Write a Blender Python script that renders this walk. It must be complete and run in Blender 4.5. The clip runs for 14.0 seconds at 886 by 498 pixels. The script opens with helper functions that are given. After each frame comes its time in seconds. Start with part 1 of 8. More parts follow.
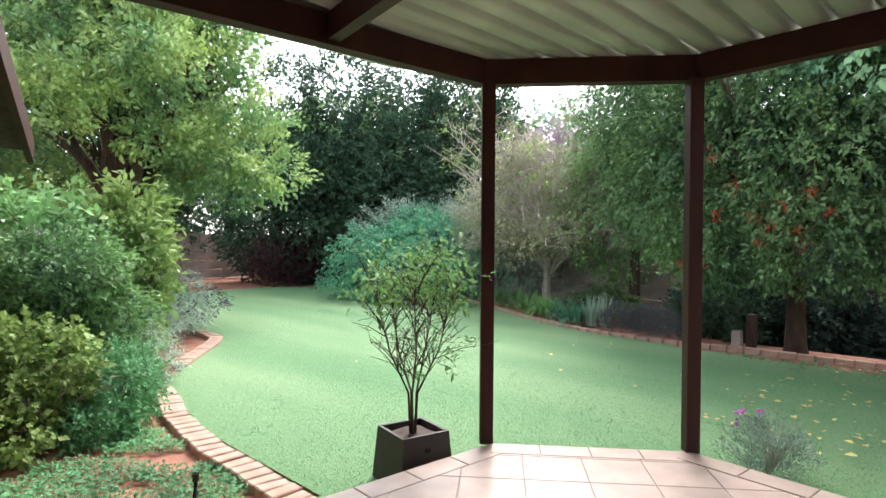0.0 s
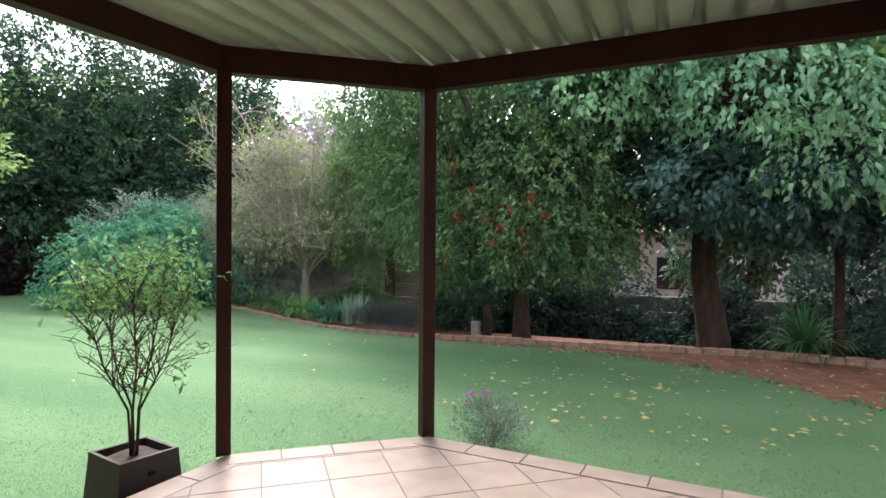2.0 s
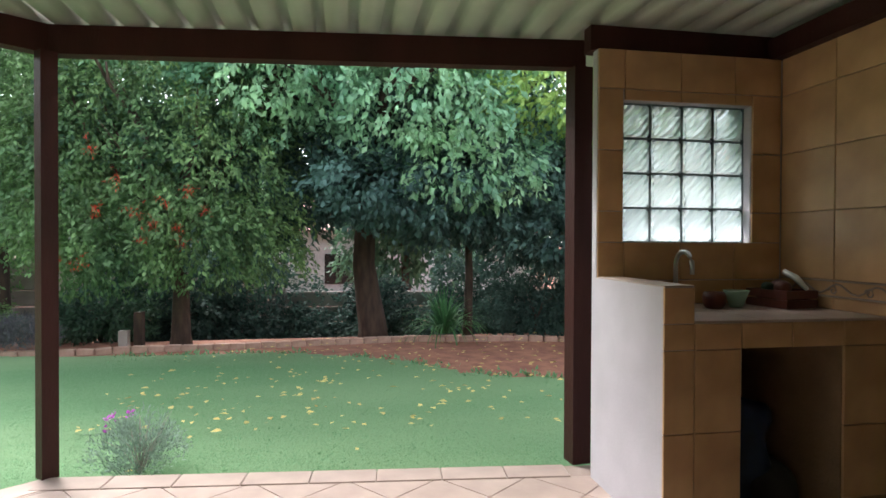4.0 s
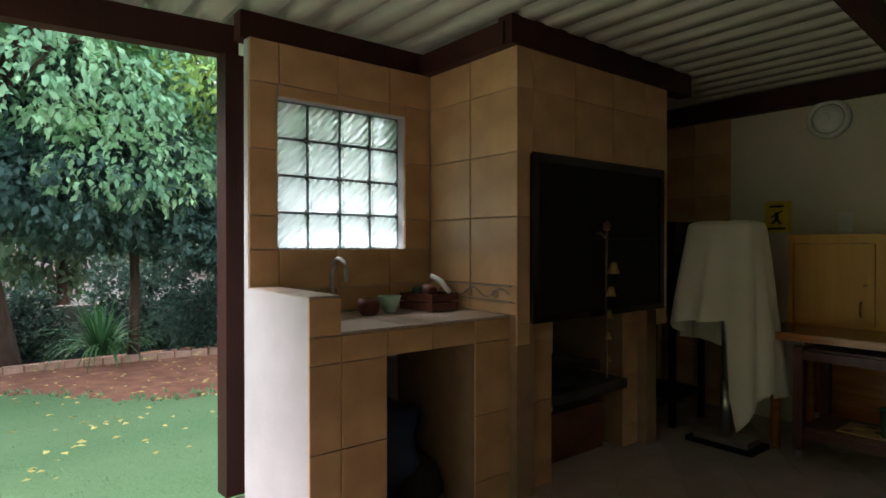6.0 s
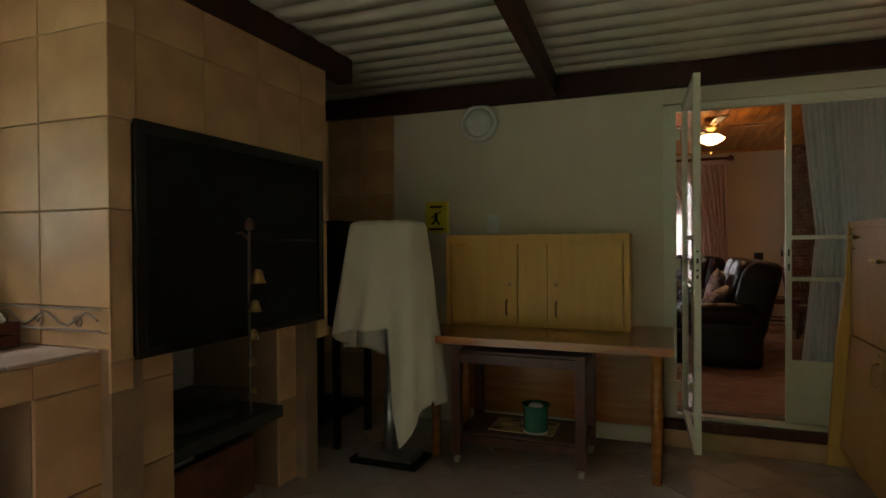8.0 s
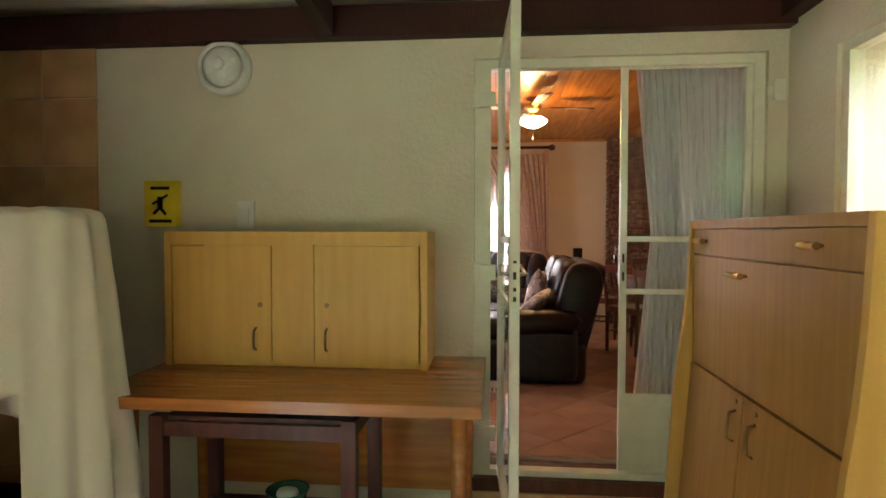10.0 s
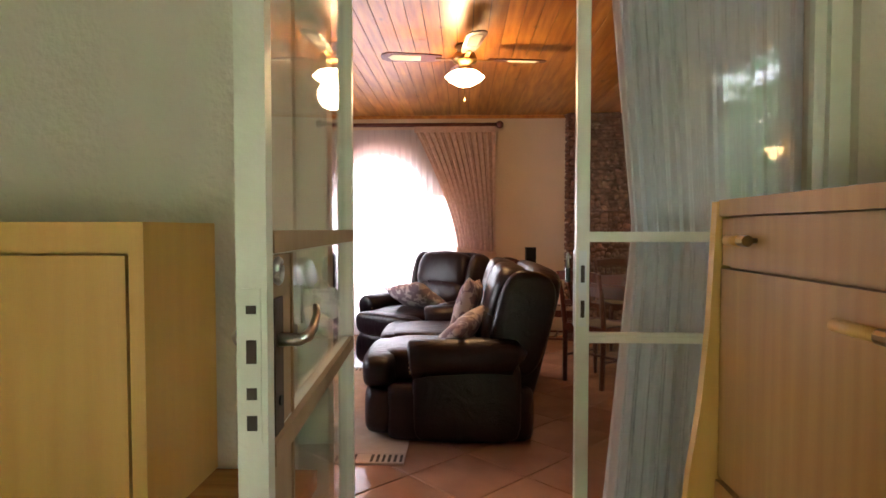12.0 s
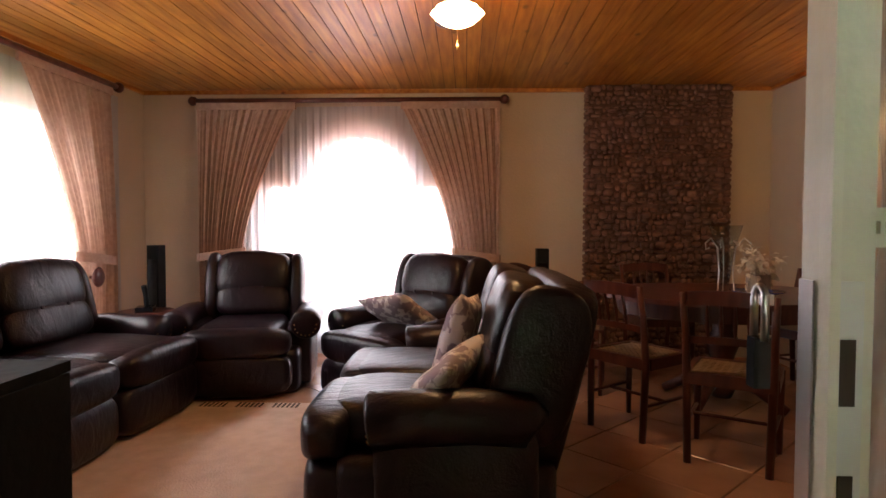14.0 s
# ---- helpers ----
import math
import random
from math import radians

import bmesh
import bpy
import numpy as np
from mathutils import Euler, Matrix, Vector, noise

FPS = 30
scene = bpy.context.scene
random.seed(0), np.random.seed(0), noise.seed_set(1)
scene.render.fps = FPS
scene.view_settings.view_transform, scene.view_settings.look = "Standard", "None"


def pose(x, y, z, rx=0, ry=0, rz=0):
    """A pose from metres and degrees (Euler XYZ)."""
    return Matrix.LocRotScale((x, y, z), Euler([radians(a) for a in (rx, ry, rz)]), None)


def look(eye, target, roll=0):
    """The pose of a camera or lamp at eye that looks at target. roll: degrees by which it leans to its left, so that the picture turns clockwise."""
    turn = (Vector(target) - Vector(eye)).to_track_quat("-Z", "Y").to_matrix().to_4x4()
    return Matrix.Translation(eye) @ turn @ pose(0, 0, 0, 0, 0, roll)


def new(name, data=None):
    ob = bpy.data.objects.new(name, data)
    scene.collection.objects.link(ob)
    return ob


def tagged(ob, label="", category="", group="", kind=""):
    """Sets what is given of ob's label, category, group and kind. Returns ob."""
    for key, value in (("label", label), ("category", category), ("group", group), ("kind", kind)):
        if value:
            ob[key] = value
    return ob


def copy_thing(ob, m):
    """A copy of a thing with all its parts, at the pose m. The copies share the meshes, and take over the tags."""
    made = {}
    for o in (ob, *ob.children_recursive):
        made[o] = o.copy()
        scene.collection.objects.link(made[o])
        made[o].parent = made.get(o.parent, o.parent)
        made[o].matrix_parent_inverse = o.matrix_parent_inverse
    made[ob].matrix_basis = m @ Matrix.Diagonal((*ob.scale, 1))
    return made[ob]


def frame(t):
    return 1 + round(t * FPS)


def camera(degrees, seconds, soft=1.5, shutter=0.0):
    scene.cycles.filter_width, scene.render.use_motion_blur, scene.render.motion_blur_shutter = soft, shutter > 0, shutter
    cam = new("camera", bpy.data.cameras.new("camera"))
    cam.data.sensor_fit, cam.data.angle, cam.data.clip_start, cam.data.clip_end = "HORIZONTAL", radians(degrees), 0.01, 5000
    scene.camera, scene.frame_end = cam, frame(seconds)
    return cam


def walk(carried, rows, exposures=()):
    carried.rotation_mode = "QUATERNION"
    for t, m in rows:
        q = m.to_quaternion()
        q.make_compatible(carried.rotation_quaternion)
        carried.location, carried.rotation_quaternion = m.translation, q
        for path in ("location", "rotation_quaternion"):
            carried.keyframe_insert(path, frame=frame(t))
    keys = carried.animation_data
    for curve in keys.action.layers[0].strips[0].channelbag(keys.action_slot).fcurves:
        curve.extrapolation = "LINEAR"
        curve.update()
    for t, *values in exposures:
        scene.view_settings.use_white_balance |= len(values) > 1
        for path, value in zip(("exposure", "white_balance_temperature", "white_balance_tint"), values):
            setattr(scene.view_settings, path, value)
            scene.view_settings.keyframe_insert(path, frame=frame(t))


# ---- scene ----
cam = camera(74.7, 14.0, soft=1.6)
PATH = [
    (0, (1.571, 0.288, 1.314), (2.992, 1.695, 1.288), 0.4),
    (0.5, (1.583, 0.256, 1.302), (3.119, 1.537, 1.278), 0.4),
    (1, (1.602, 0.235, 1.299), (3.24, 1.382, 1.276), 0.4),
    (1.5, (1.628, 0.21, 1.296), (3.37, 1.191, 1.276), 0.4),
    (2, (1.673, 0.184, 1.301), (3.529, 0.928, 1.282), 0.4),
    (2.5, (1.723, 0.187, 1.312), (3.67, 0.64, 1.292), 0.3),
    (3, (1.737, 0.191, 1.298), (3.729, 0.377, 1.284), 0.4),
    (3.2, (1.742, 0.198, 1.295), (3.74, 0.273, 1.282), 0.4),
    (5.3, (1.81, -0.071, 1.328), (3.566, -1.028, 1.312), 0.1),
    (5.5, (1.84, -0.096, 1.311), (3.543, -1.146, 1.304), 0.1),
    (6, (1.883, -0.195, 1.333), (3.448, -1.44, 1.319), -0.0),
    (6.5, (1.978, -0.343, 1.327), (3.365, -1.783, 1.316), -0.1),
    (7, (2.044, -0.468, 1.337), (3.204, -2.097, 1.321), -0.1),
    (7.5, (2.055, -0.63, 1.344), (2.999, -2.394, 1.328), -0.2),
    (8, (2.106, -0.85, 1.344), (2.836, -2.712, 1.327), -0.4),
    (8.5, (2.162, -1.121, 1.368), (2.708, -3.045, 1.338), -0.3),
    (9, (2.17, -1.378, 1.407), (2.576, -3.336, 1.361), -0.5),
    (9.2, (2.16, -1.497, 1.406), (2.507, -3.466, 1.358), -0.4),
    (11.3, (1.806, -3.061, 1.397), (1.881, -5.059, 1.328), -0.0),
    (11.5, (1.785, -3.177, 1.389), (1.85, -5.174, 1.319), -0.1),
    (12, (1.726, -3.527, 1.39), (1.792, -5.525, 1.321), 0.0),
    (12.5, (1.69, -3.807, 1.382), (1.75, -5.805, 1.31), 0.0),
    (13, (1.648, -4.103, 1.378), (1.719, -6.101, 1.307), 0.0),
    (13.5, (1.656, -4.392, 1.366), (1.735, -6.389, 1.296), -0.0),
    (14, (1.667, -4.632, 1.369), (1.744, -6.63, 1.298), 0.1),
]
EXPOSURES = [(0.0, 2.15, 6450, 13), (1.5, 2.0, 6450, 13), (3.0, 2.2, 6400, 12), (5.5, 2.9, 6300, 11), (7.0, 2.75, 6500, 10), (8.0, 3.35, 6500, 10), (9.0, 4.6, 6500, 10), (11.5, 5.3, 6200, 13), (12.5, 4.9, 6000, 14), (13.5, 4.8, 6200, 14), (14.0, 4.7, 6350, 15)]
walk(cam, [(t, look(eye, target, roll)) for t, eye, target, roll in PATH], EXPOSURES)

# ---- world and sun ----
world = bpy.data.worlds.new("world")
scene.world = world
world.use_nodes = True
wn, wl = world.node_tree.nodes, world.node_tree.links
wn.clear()
sky = wn.new("ShaderNodeTexSky")
sky.sky_type, sky.sun_disc = "NISHITA", False
sky.sun_elevation, sky.sun_rotation = radians(48), radians(60)
sky.air_density, sky.dust_density, sky.ozone_density = 1.0, 1.5, 1.0
soft = wn.new("ShaderNodeHueSaturation")
soft.inputs["Saturation"].default_value = 0.22
bg = wn.new("ShaderNodeBackground")
bg.inputs["Strength"].default_value = 0.15
wout = wn.new("ShaderNodeOutputWorld")
wl.new(sky.outputs[0], soft.inputs["Color"])
wl.new(soft.outputs[0], bg.inputs["Color"])
wl.new(bg.outputs[0], wout.inputs["Surface"])
sun = new("sun", bpy.data.lights.new("sun", "SUN"))
sun.data.energy, sun.data.angle, sun.data.color = 1.5, radians(25), (1.0, 0.97, 0.92)
sun.matrix_world = look((0, 0, 0), (-math.sin(radians(60)), -math.cos(radians(60)), -math.tan(radians(48))))


# ---- materials ----
def material(name, color, color2=None, rough=0.6, scale=8.0, bump=0.2, bump_scale=60.0, metal=0.0, spread=0.0,
             stretch=(1, 1, 1), coat=0.0, spec=0.5, stain=0.0, transmission=0.0, translucent=0.0, sheen=0.0):
    """Two noises of colour, a fine relief, and where asked a spread of tone from piece to piece."""
    m = bpy.data.materials.new(name)
    m.use_nodes = True
    n, l = m.node_tree.nodes, m.node_tree.links
    b = n["Principled BSDF"]
    color2 = color2 or [c * 0.8 for c in color]
    tc = n.new("ShaderNodeTexCoord")
    mp = n.new("ShaderNodeMapping")
    mp.inputs["Scale"].default_value = stretch
    l.new(tc.outputs["Object"], mp.inputs["Vector"])
    no = n.new("ShaderNodeTexNoise")
    no.inputs["Scale"].default_value, no.inputs["Detail"].default_value = scale, 6.0
    l.new(mp.outputs[0], no.inputs["Vector"])
    ramp = n.new("ShaderNodeValToRGB")
    ramp.color_ramp.elements[0].position, ramp.color_ramp.elements[1].position = 0.35, 0.68
    ramp.color_ramp.elements[0].color, ramp.color_ramp.elements[1].color = (*color2, 1), (*color, 1)
    l.new(no.outputs["Fac"], ramp.inputs[0])
    out = ramp.outputs[0]
    if stain:
        big = n.new("ShaderNodeTexNoise")
        big.inputs["Scale"].default_value, big.inputs["Detail"].default_value = 1.7, 4.0
        l.new(tc.outputs["Object"], big.inputs["Vector"])
        r2 = n.new("ShaderNodeMapRange")
        r2.inputs["From Min"].default_value, r2.inputs["From Max"].default_value = 0.3, 0.7
        r2.inputs["To Min"].default_value, r2.inputs["To Max"].default_value = 1 - stain, 1.0
        l.new(big.outputs["Fac"], r2.inputs["Value"])
        h = n.new("ShaderNodeHueSaturation")
        l.new(r2.outputs[0], h.inputs["Value"])
        l.new(out, h.inputs["Color"])
        out = h.outputs[0]
    if spread:
        info = n.new("ShaderNodeObjectInfo")
        geo = n.new("ShaderNodeNewGeometry")
        add = n.new("ShaderNodeMath")
        add.operation = "ADD"
        l.new(info.outputs["Random"], add.inputs[0])
        l.new(geo.outputs["Random Per Island"], add.inputs[1])
        r3 = n.new("ShaderNodeMapRange")
        r3.inputs["From Max"].default_value = 2.0
        r3.inputs["To Min"].default_value, r3.inputs["To Max"].default_value = 1 - spread, 1 + spread
        l.new(add.outputs[0], r3.inputs["Value"])
        h2 = n.new("ShaderNodeHueSaturation")
        l.new(r3.outputs[0], h2.inputs["Value"])
        l.new(out, h2.inputs["Color"])
        out = h2.outputs[0]
    l.new(out, b.inputs["Base Color"])
    b.inputs["Roughness"].default_value, b.inputs["Metallic"].default_value = rough, metal
    b.inputs["Coat Weight"].default_value, b.inputs["Coat Roughness"].default_value = coat, 0.15
    b.inputs["Specular IOR Level"].default_value = spec
    b.inputs["Transmission Weight"].default_value = transmission
    b.inputs["Sheen Weight"].default_value = sheen
    if bump:
        fine = n.new("ShaderNodeTexNoise")
        fine.inputs["Scale"].default_value, fine.inputs["Detail"].default_value = bump_scale, 3.0
        l.new(mp.outputs[0], fine.inputs["Vector"])
        bp = n.new("ShaderNodeBump")
        bp.inputs["Strength"].default_value, bp.inputs["Distance"].default_value = bump, 0.01
        l.new(fine.outputs["Fac"], bp.inputs["Height"])
        l.new(bp.outputs[0], b.inputs["Normal"])
    if translucent:
        tr = n.new("ShaderNodeBsdfTranslucent")
        l.new(out, tr.inputs["Color"])
        mix = n.new("ShaderNodeMixShader")
        mix.inputs[0].default_value = translucent
        l.new(b.outputs[0], mix.inputs[1])
        l.new(tr.outputs[0], mix.inputs[2])
        l.new(mix.outputs[0], n["Material Output"].inputs["Surface"])
    return m


def glowing(name, color, strength):
    m = bpy.data.materials.new(name)
    m.use_nodes = True
    b = m.node_tree.nodes["Principled BSDF"]
    b.inputs["Base Color"].default_value = (*color, 1)
    b.inputs["Emission Color"].default_value, b.inputs["Emission Strength"].default_value = (*color, 1), strength
    return m


def glass(name, tint=(1, 1, 1), rough=0.0, clear=0.9):
    """Thin pane: mostly see-through, with a real reflection by Fresnel."""
    m = bpy.data.materials.new(name)
    m.use_nodes = True
    n, l = m.node_tree.nodes, m.node_tree.links
    n.remove(n["Principled BSDF"])
    t, g, f, mix = n.new("ShaderNodeBsdfTransparent"), n.new("ShaderNodeBsdfGlossy"), n.new("ShaderNodeLayerWeight"), n.new("ShaderNodeMixShader")
    t.inputs[0].default_value = (*tint, 1)
    g.inputs["Roughness"].default_value = rough
    pw, sc = n.new("ShaderNodeMath"), n.new("ShaderNodeMath")
    pw.operation, sc.operation = "POWER", "MULTIPLY_ADD"
    pw.inputs[1].default_value, sc.inputs[1].default_value, sc.inputs[2].default_value = 4.0, 0.55, 0.035
    l.new(f.outputs["Facing"], pw.inputs[0])
    l.new(pw.outputs[0], sc.inputs[0])
    l.new(sc.outputs[0], mix.inputs[0])
    l.new(t.outputs[0], mix.inputs[1])
    l.new(g.outputs[0], mix.inputs[2])
    l.new(mix.outputs[0], n["Material Output"].inputs["Surface"])
    return m


def leafy(name, a, b, rough=0.6, spread=0.5):
    a, b = (a[0], a[1], a[2] * 1.25), (b[0], b[1], b[2] * 1.25)
    return material(name, a, b, rough=rough, scale=0.9, bump=0, spread=spread, translucent=0.3, spec=0.25)


M = {}
M["beam"] = material("dark_brown_paint", (0.056, 0.016, 0.013), (0.034, 0.010, 0.008), spec=0.25, rough=0.55, scale=5, bump=0.25, bump_scale=90, stretch=(1, 1, 0.2))
M["sheet"] = material("cream_painted_sheet", (0.66, 0.65, 0.55), (0.54, 0.53, 0.45), rough=0.48, scale=2.5, bump=0.05, stain=0.2)
M["patio_tile"] = material("pinkish_ceramic_tile", (0.46, 0.36, 0.31), (0.38, 0.29, 0.25), rough=0.28, scale=5, bump=0.06, bump_scale=30, spread=0.07, stain=0.12)
M["grout"] = material("grey_grout", (0.36, 0.28, 0.235), rough=0.9)
M["wall_tile"] = material("sandy_wall_tile", (0.64, 0.385, 0.20), (0.50, 0.29, 0.145), rough=0.38, scale=4, bump=0.05, spread=0.06, stain=0.15)
M["tile_grout"] = material("brown_grout", (0.30, 0.19, 0.11), rough=0.9)
M["room_tile"] = material("terracotta_ceramic_tile", (0.46, 0.26, 0.17), (0.38, 0.21, 0.14), rough=0.22, scale=4, bump=0.05, bump_scale=30, spread=0.08, stain=0.12)
M["green_wall"] = material("pale_green_plaster", (0.67, 0.60, 0.485), (0.63, 0.565, 0.45), rough=0.85, scale=3, bump=0.5, bump_scale=45, stain=0.06)
M["white_wall"] = material("white_roughcast", (0.52, 0.49, 0.525), (0.46, 0.43, 0.46), rough=0.9, scale=3, bump=0.1, bump_scale=60, stain=0.15)
M["room_wall"] = material("cream_room_plaster", (0.60, 0.50, 0.385), (0.56, 0.46, 0.35), rough=0.85, scale=2, bump=0.25, bump_scale=60)
M["frame"] = material("cream_enamel", (0.70, 0.68, 0.57), (0.64, 0.62, 0.51), rough=0.35, scale=12, bump=0.15, bump_scale=40)
M["pine"] = material("varnished_pine", (0.60, 0.26, 0.042), (0.36, 0.115, 0.013), rough=0.36, scale=5, bump=0.1, stretch=(6, 0.5, 6), spread=0.34, coat=0.15)



def add_knots(m, scale, dark):
    """Dark oval knots scattered along the boards."""
    n, l = m.node_tree.nodes, m.node_tree.links
    b = n["Principled BSDF"]
    src = b.inputs["Base Color"].links[0].from_socket
    tc, mp, vo, r, mix = n.new("ShaderNodeTexCoord"), n.new("ShaderNodeMapping"), n.new("ShaderNodeTexVoronoi"), n.new("ShaderNodeMapRange"), n.new("ShaderNodeMix")
    mp.inputs["Scale"].default_value = (1.0, 0.55, 1.0)
    vo.inputs["Scale"].default_value = scale
    r.inputs["From Min"].default_value, r.inputs["From Max"].default_value, r.inputs["To Min"].default_value, r.inputs["To Max"].default_value = 0.05, 0.13, 0.85, 0.0
    mix.data_type = "RGBA"
    mix.inputs[7].default_value = (*dark, 1)
    l.new(tc.outputs["Object"], mp.inputs["Vector"])
    l.new(mp.outputs[0], vo.inputs["Vector"])
    l.new(vo.outputs["Distance"], r.inputs["Value"])
    l.new(r.outputs[0], mix.inputs[0])
    l.new(src, mix.inputs[6])
    l.new(mix.outputs[2], b.inputs["Base Color"])


add_knots(M["pine"], 5.5, (0.11, 0.03, 0.006))
M["maple"] = material("pale_maple_veneer", (0.72, 0.42, 0.11), (0.66, 0.365, 0.088), rough=0.45, scale=5, bump=0.06, stretch=(5, 5, 0.35), coat=0.05, spec=0.35)
M["oak"] = material("light_oak_veneer", (0.52, 0.27, 0.072), (0.45, 0.22, 0.056), rough=0.5, scale=6, bump=0.08, stretch=(6, 6, 0.3), spec=0.25)
M["table_wood"] = material("orange_varnished_wood", (0.50, 0.19, 0.045), (0.36, 0.125, 0.03), rough=0.2, scale=5, bump=0.05, stretch=(0.5, 6, 6), coat=0.4)
M["dark_wood"] = material("dark_red_wood", (0.11, 0.032, 0.022), (0.07, 0.018, 0.013), spec=0.3, rough=0.4, scale=7, bump=0.1, stretch=(4, 4, 0.5), coat=0.25)



def leather_material():
    """Dark glossy leather with a fine grain and long soft creases."""
    m = material("dark_brown_leather", (0.013, 0.0045, 0.0085), (0.007, 0.0025, 0.005), spec=0.24, rough=0.36, scale=6, bump=0.2, bump_scale=120, coat=0.22)
    n, l = m.node_tree.nodes, m.node_tree.links
    fine = next(q for q in n if q.type == "BUMP")
    tc, mp, no, bp = n.new("ShaderNodeTexCoord"), n.new("ShaderNodeMapping"), n.new("ShaderNodeTexNoise"), n.new("ShaderNodeBump")
    mp.inputs["Scale"].default_value = (1.5, 0.75, 0.75)
    no.inputs["Scale"].default_value, no.inputs["Detail"].default_value, no.inputs["Distortion"].default_value = 6.0, 4.0, 2.2
    bp.inputs["Strength"].default_value, bp.inputs["Distance"].default_value = 0.26, 0.025
    l.new(tc.outputs["Object"], mp.inputs["Vector"])
    l.new(mp.outputs[0], no.inputs["Vector"])
    l.new(no.outputs["Fac"], bp.inputs["Height"])
    l.new(fine.outputs[0], bp.inputs["Normal"])
    for k in ("Normal", "Coat Normal"):
        l.new(bp.outputs[0], n["Principled BSDF"].inputs[k])
    return m


M["leather"] = leather_material()
M["black"] = material("black_metal", (0.006, 0.006, 0.007), rough=0.55, bump=0.1, spec=0.2)
M["black_gloss"] = material("black_plastic", (0.01, 0.01, 0.012), rough=0.2, bump=0)
M["steel"] = material("brushed_steel", (0.6, 0.6, 0.6), rough=0.28, metal=1.0, bump=0.05)
M["brass"] = material("aged_brass", (0.42, 0.27, 0.10), (0.26, 0.16, 0.07), rough=0.3, metal=1.0, bump=0.1)
M["cloth"] = material("cream_cotton", (0.72, 0.66, 0.54), (0.66, 0.60, 0.49), rough=0.95, scale=3, bump=0.2, bump_scale=300, sheen=0.2)
M["drape"] = material("beige_drape", (0.60, 0.43, 0.34), (0.50, 0.34, 0.265), rough=0.75, scale=26, bump=0.15, bump_scale=200, translucent=0.33)
M["soil"] = material("red_soil", (0.36, 0.16, 0.10), (0.22, 0.09, 0.06), rough=0.95, scale=6, bump=0.8, bump_scale=25)
M["brick"] = material("clay_edging_brick", (0.47, 0.32, 0.25), (0.35, 0.22, 0.17), rough=0.85, scale=9, bump=0.4, bump_scale=50, spread=0.15)
M["concrete"] = material("grey_precast_concrete", (0.52, 0.45, 0.42), (0.38, 0.325, 0.30), rough=0.9, scale=2, bump=0.4, bump_scale=30, stain=0.3, spread=0.08)
M["bark"] = material("brown_bark", (0.09, 0.06, 0.045), (0.045, 0.03, 0.024), rough=0.95, scale=12, bump=0.8, bump_scale=20, stretch=(1, 1, 0.3))
M["twig"] = material("grey_twig", (0.52, 0.46, 0.42), (0.36, 0.31, 0.28), rough=0.9, bump=0.2)
# near-black grey that paints the shade of the braai and counter recesses
M["recess_dark"] = material("recess_shade_concrete", (0.05, 0.045, 0.042), (0.02, 0.018, 0.017), rough=0.95, scale=5, bump=0.4)
M["clay"] = material("dark_red_clay", (0.20, 0.065, 0.03), (0.10, 0.03, 0.016), rough=0.7, scale=5, bump=0.3)
M["clear"] = glass("clear_glass")
M["stone"] = material("river_stone", (0.19, 0.095, 0.062), (0.11, 0.055, 0.04), rough=0.6, scale=9, bump=0.4, spread=0.45)
M["mortar"] = material("dark_mortar", (0.13, 0.065, 0.048), rough=0.95, bump=0.5)
M["white"] = material("white_plastic", (0.75, 0.75, 0.72), rough=0.4, bump=0)
M["rug"] = material("beige_loop_rug", (0.58, 0.45, 0.36), (0.50, 0.38, 0.30), rough=0.95, scale=10, bump=0.6, bump_scale=120)
M["far_white"] = material("white_house_paint", (0.75, 0.74, 0.74), rough=0.8)
M["pink_roof"] = material("faded_roof_tile", (0.5, 0.3, 0.26), (0.4, 0.22, 0.2), rough=0.8, scale=10)


# ---- building helpers ----
def box(bm, x0, x1, y0, y1, z0, z1):
    vs = [bm.verts.new((x, y, z)) for z in (z0, z1) for y in (y0, y1) for x in (x0, x1)]
    for f in ((0, 2, 3, 1), (4, 5, 7, 6), (0, 1, 5, 4), (2, 6, 7, 3), (0, 4, 6, 2), (1, 3, 7, 5)):
        bm.faces.new([vs[i] for i in f])
    return vs


def obj(name, bm, mat, parent=None, label="", category="", group="", kind="", bevel=0.0, smooth=False, segs=2):
    """One mesh object out of a bmesh."""
    if bevel:
        bmesh.ops.bevel(bm, geom=[e for e in bm.edges if len(e.link_faces) == 2 and e.calc_face_angle(0) > 0.6], offset=bevel, segments=segs, affect="EDGES", profile=0.5)
    bmesh.ops.recalc_face_normals(bm, faces=bm.faces)
    me = bpy.data.meshes.new(name)
    bm.to_mesh(me)
    bm.free()
    me.materials.append(mat)
    if smooth:
        me.shade_smooth()
    o = new(name, me)
    if parent:
        o.parent = parent
    return tagged(o, label, category, group, kind)


def part(name, bm, mat, parent, label="", **k):
    return obj(name, bm, mat, parent, label, **k)


def boxed(name, dims, mat, parent=None, **k):
    bm = bmesh.new()
    box(bm, *dims)
    return obj(name, bm, mat, parent, **k)


def empty(name, m, label="", category="", group=""):
    o = new(name)
    o.matrix_world = m
    o.empty_display_size = 0.1
    return tagged(o, label, category, group)


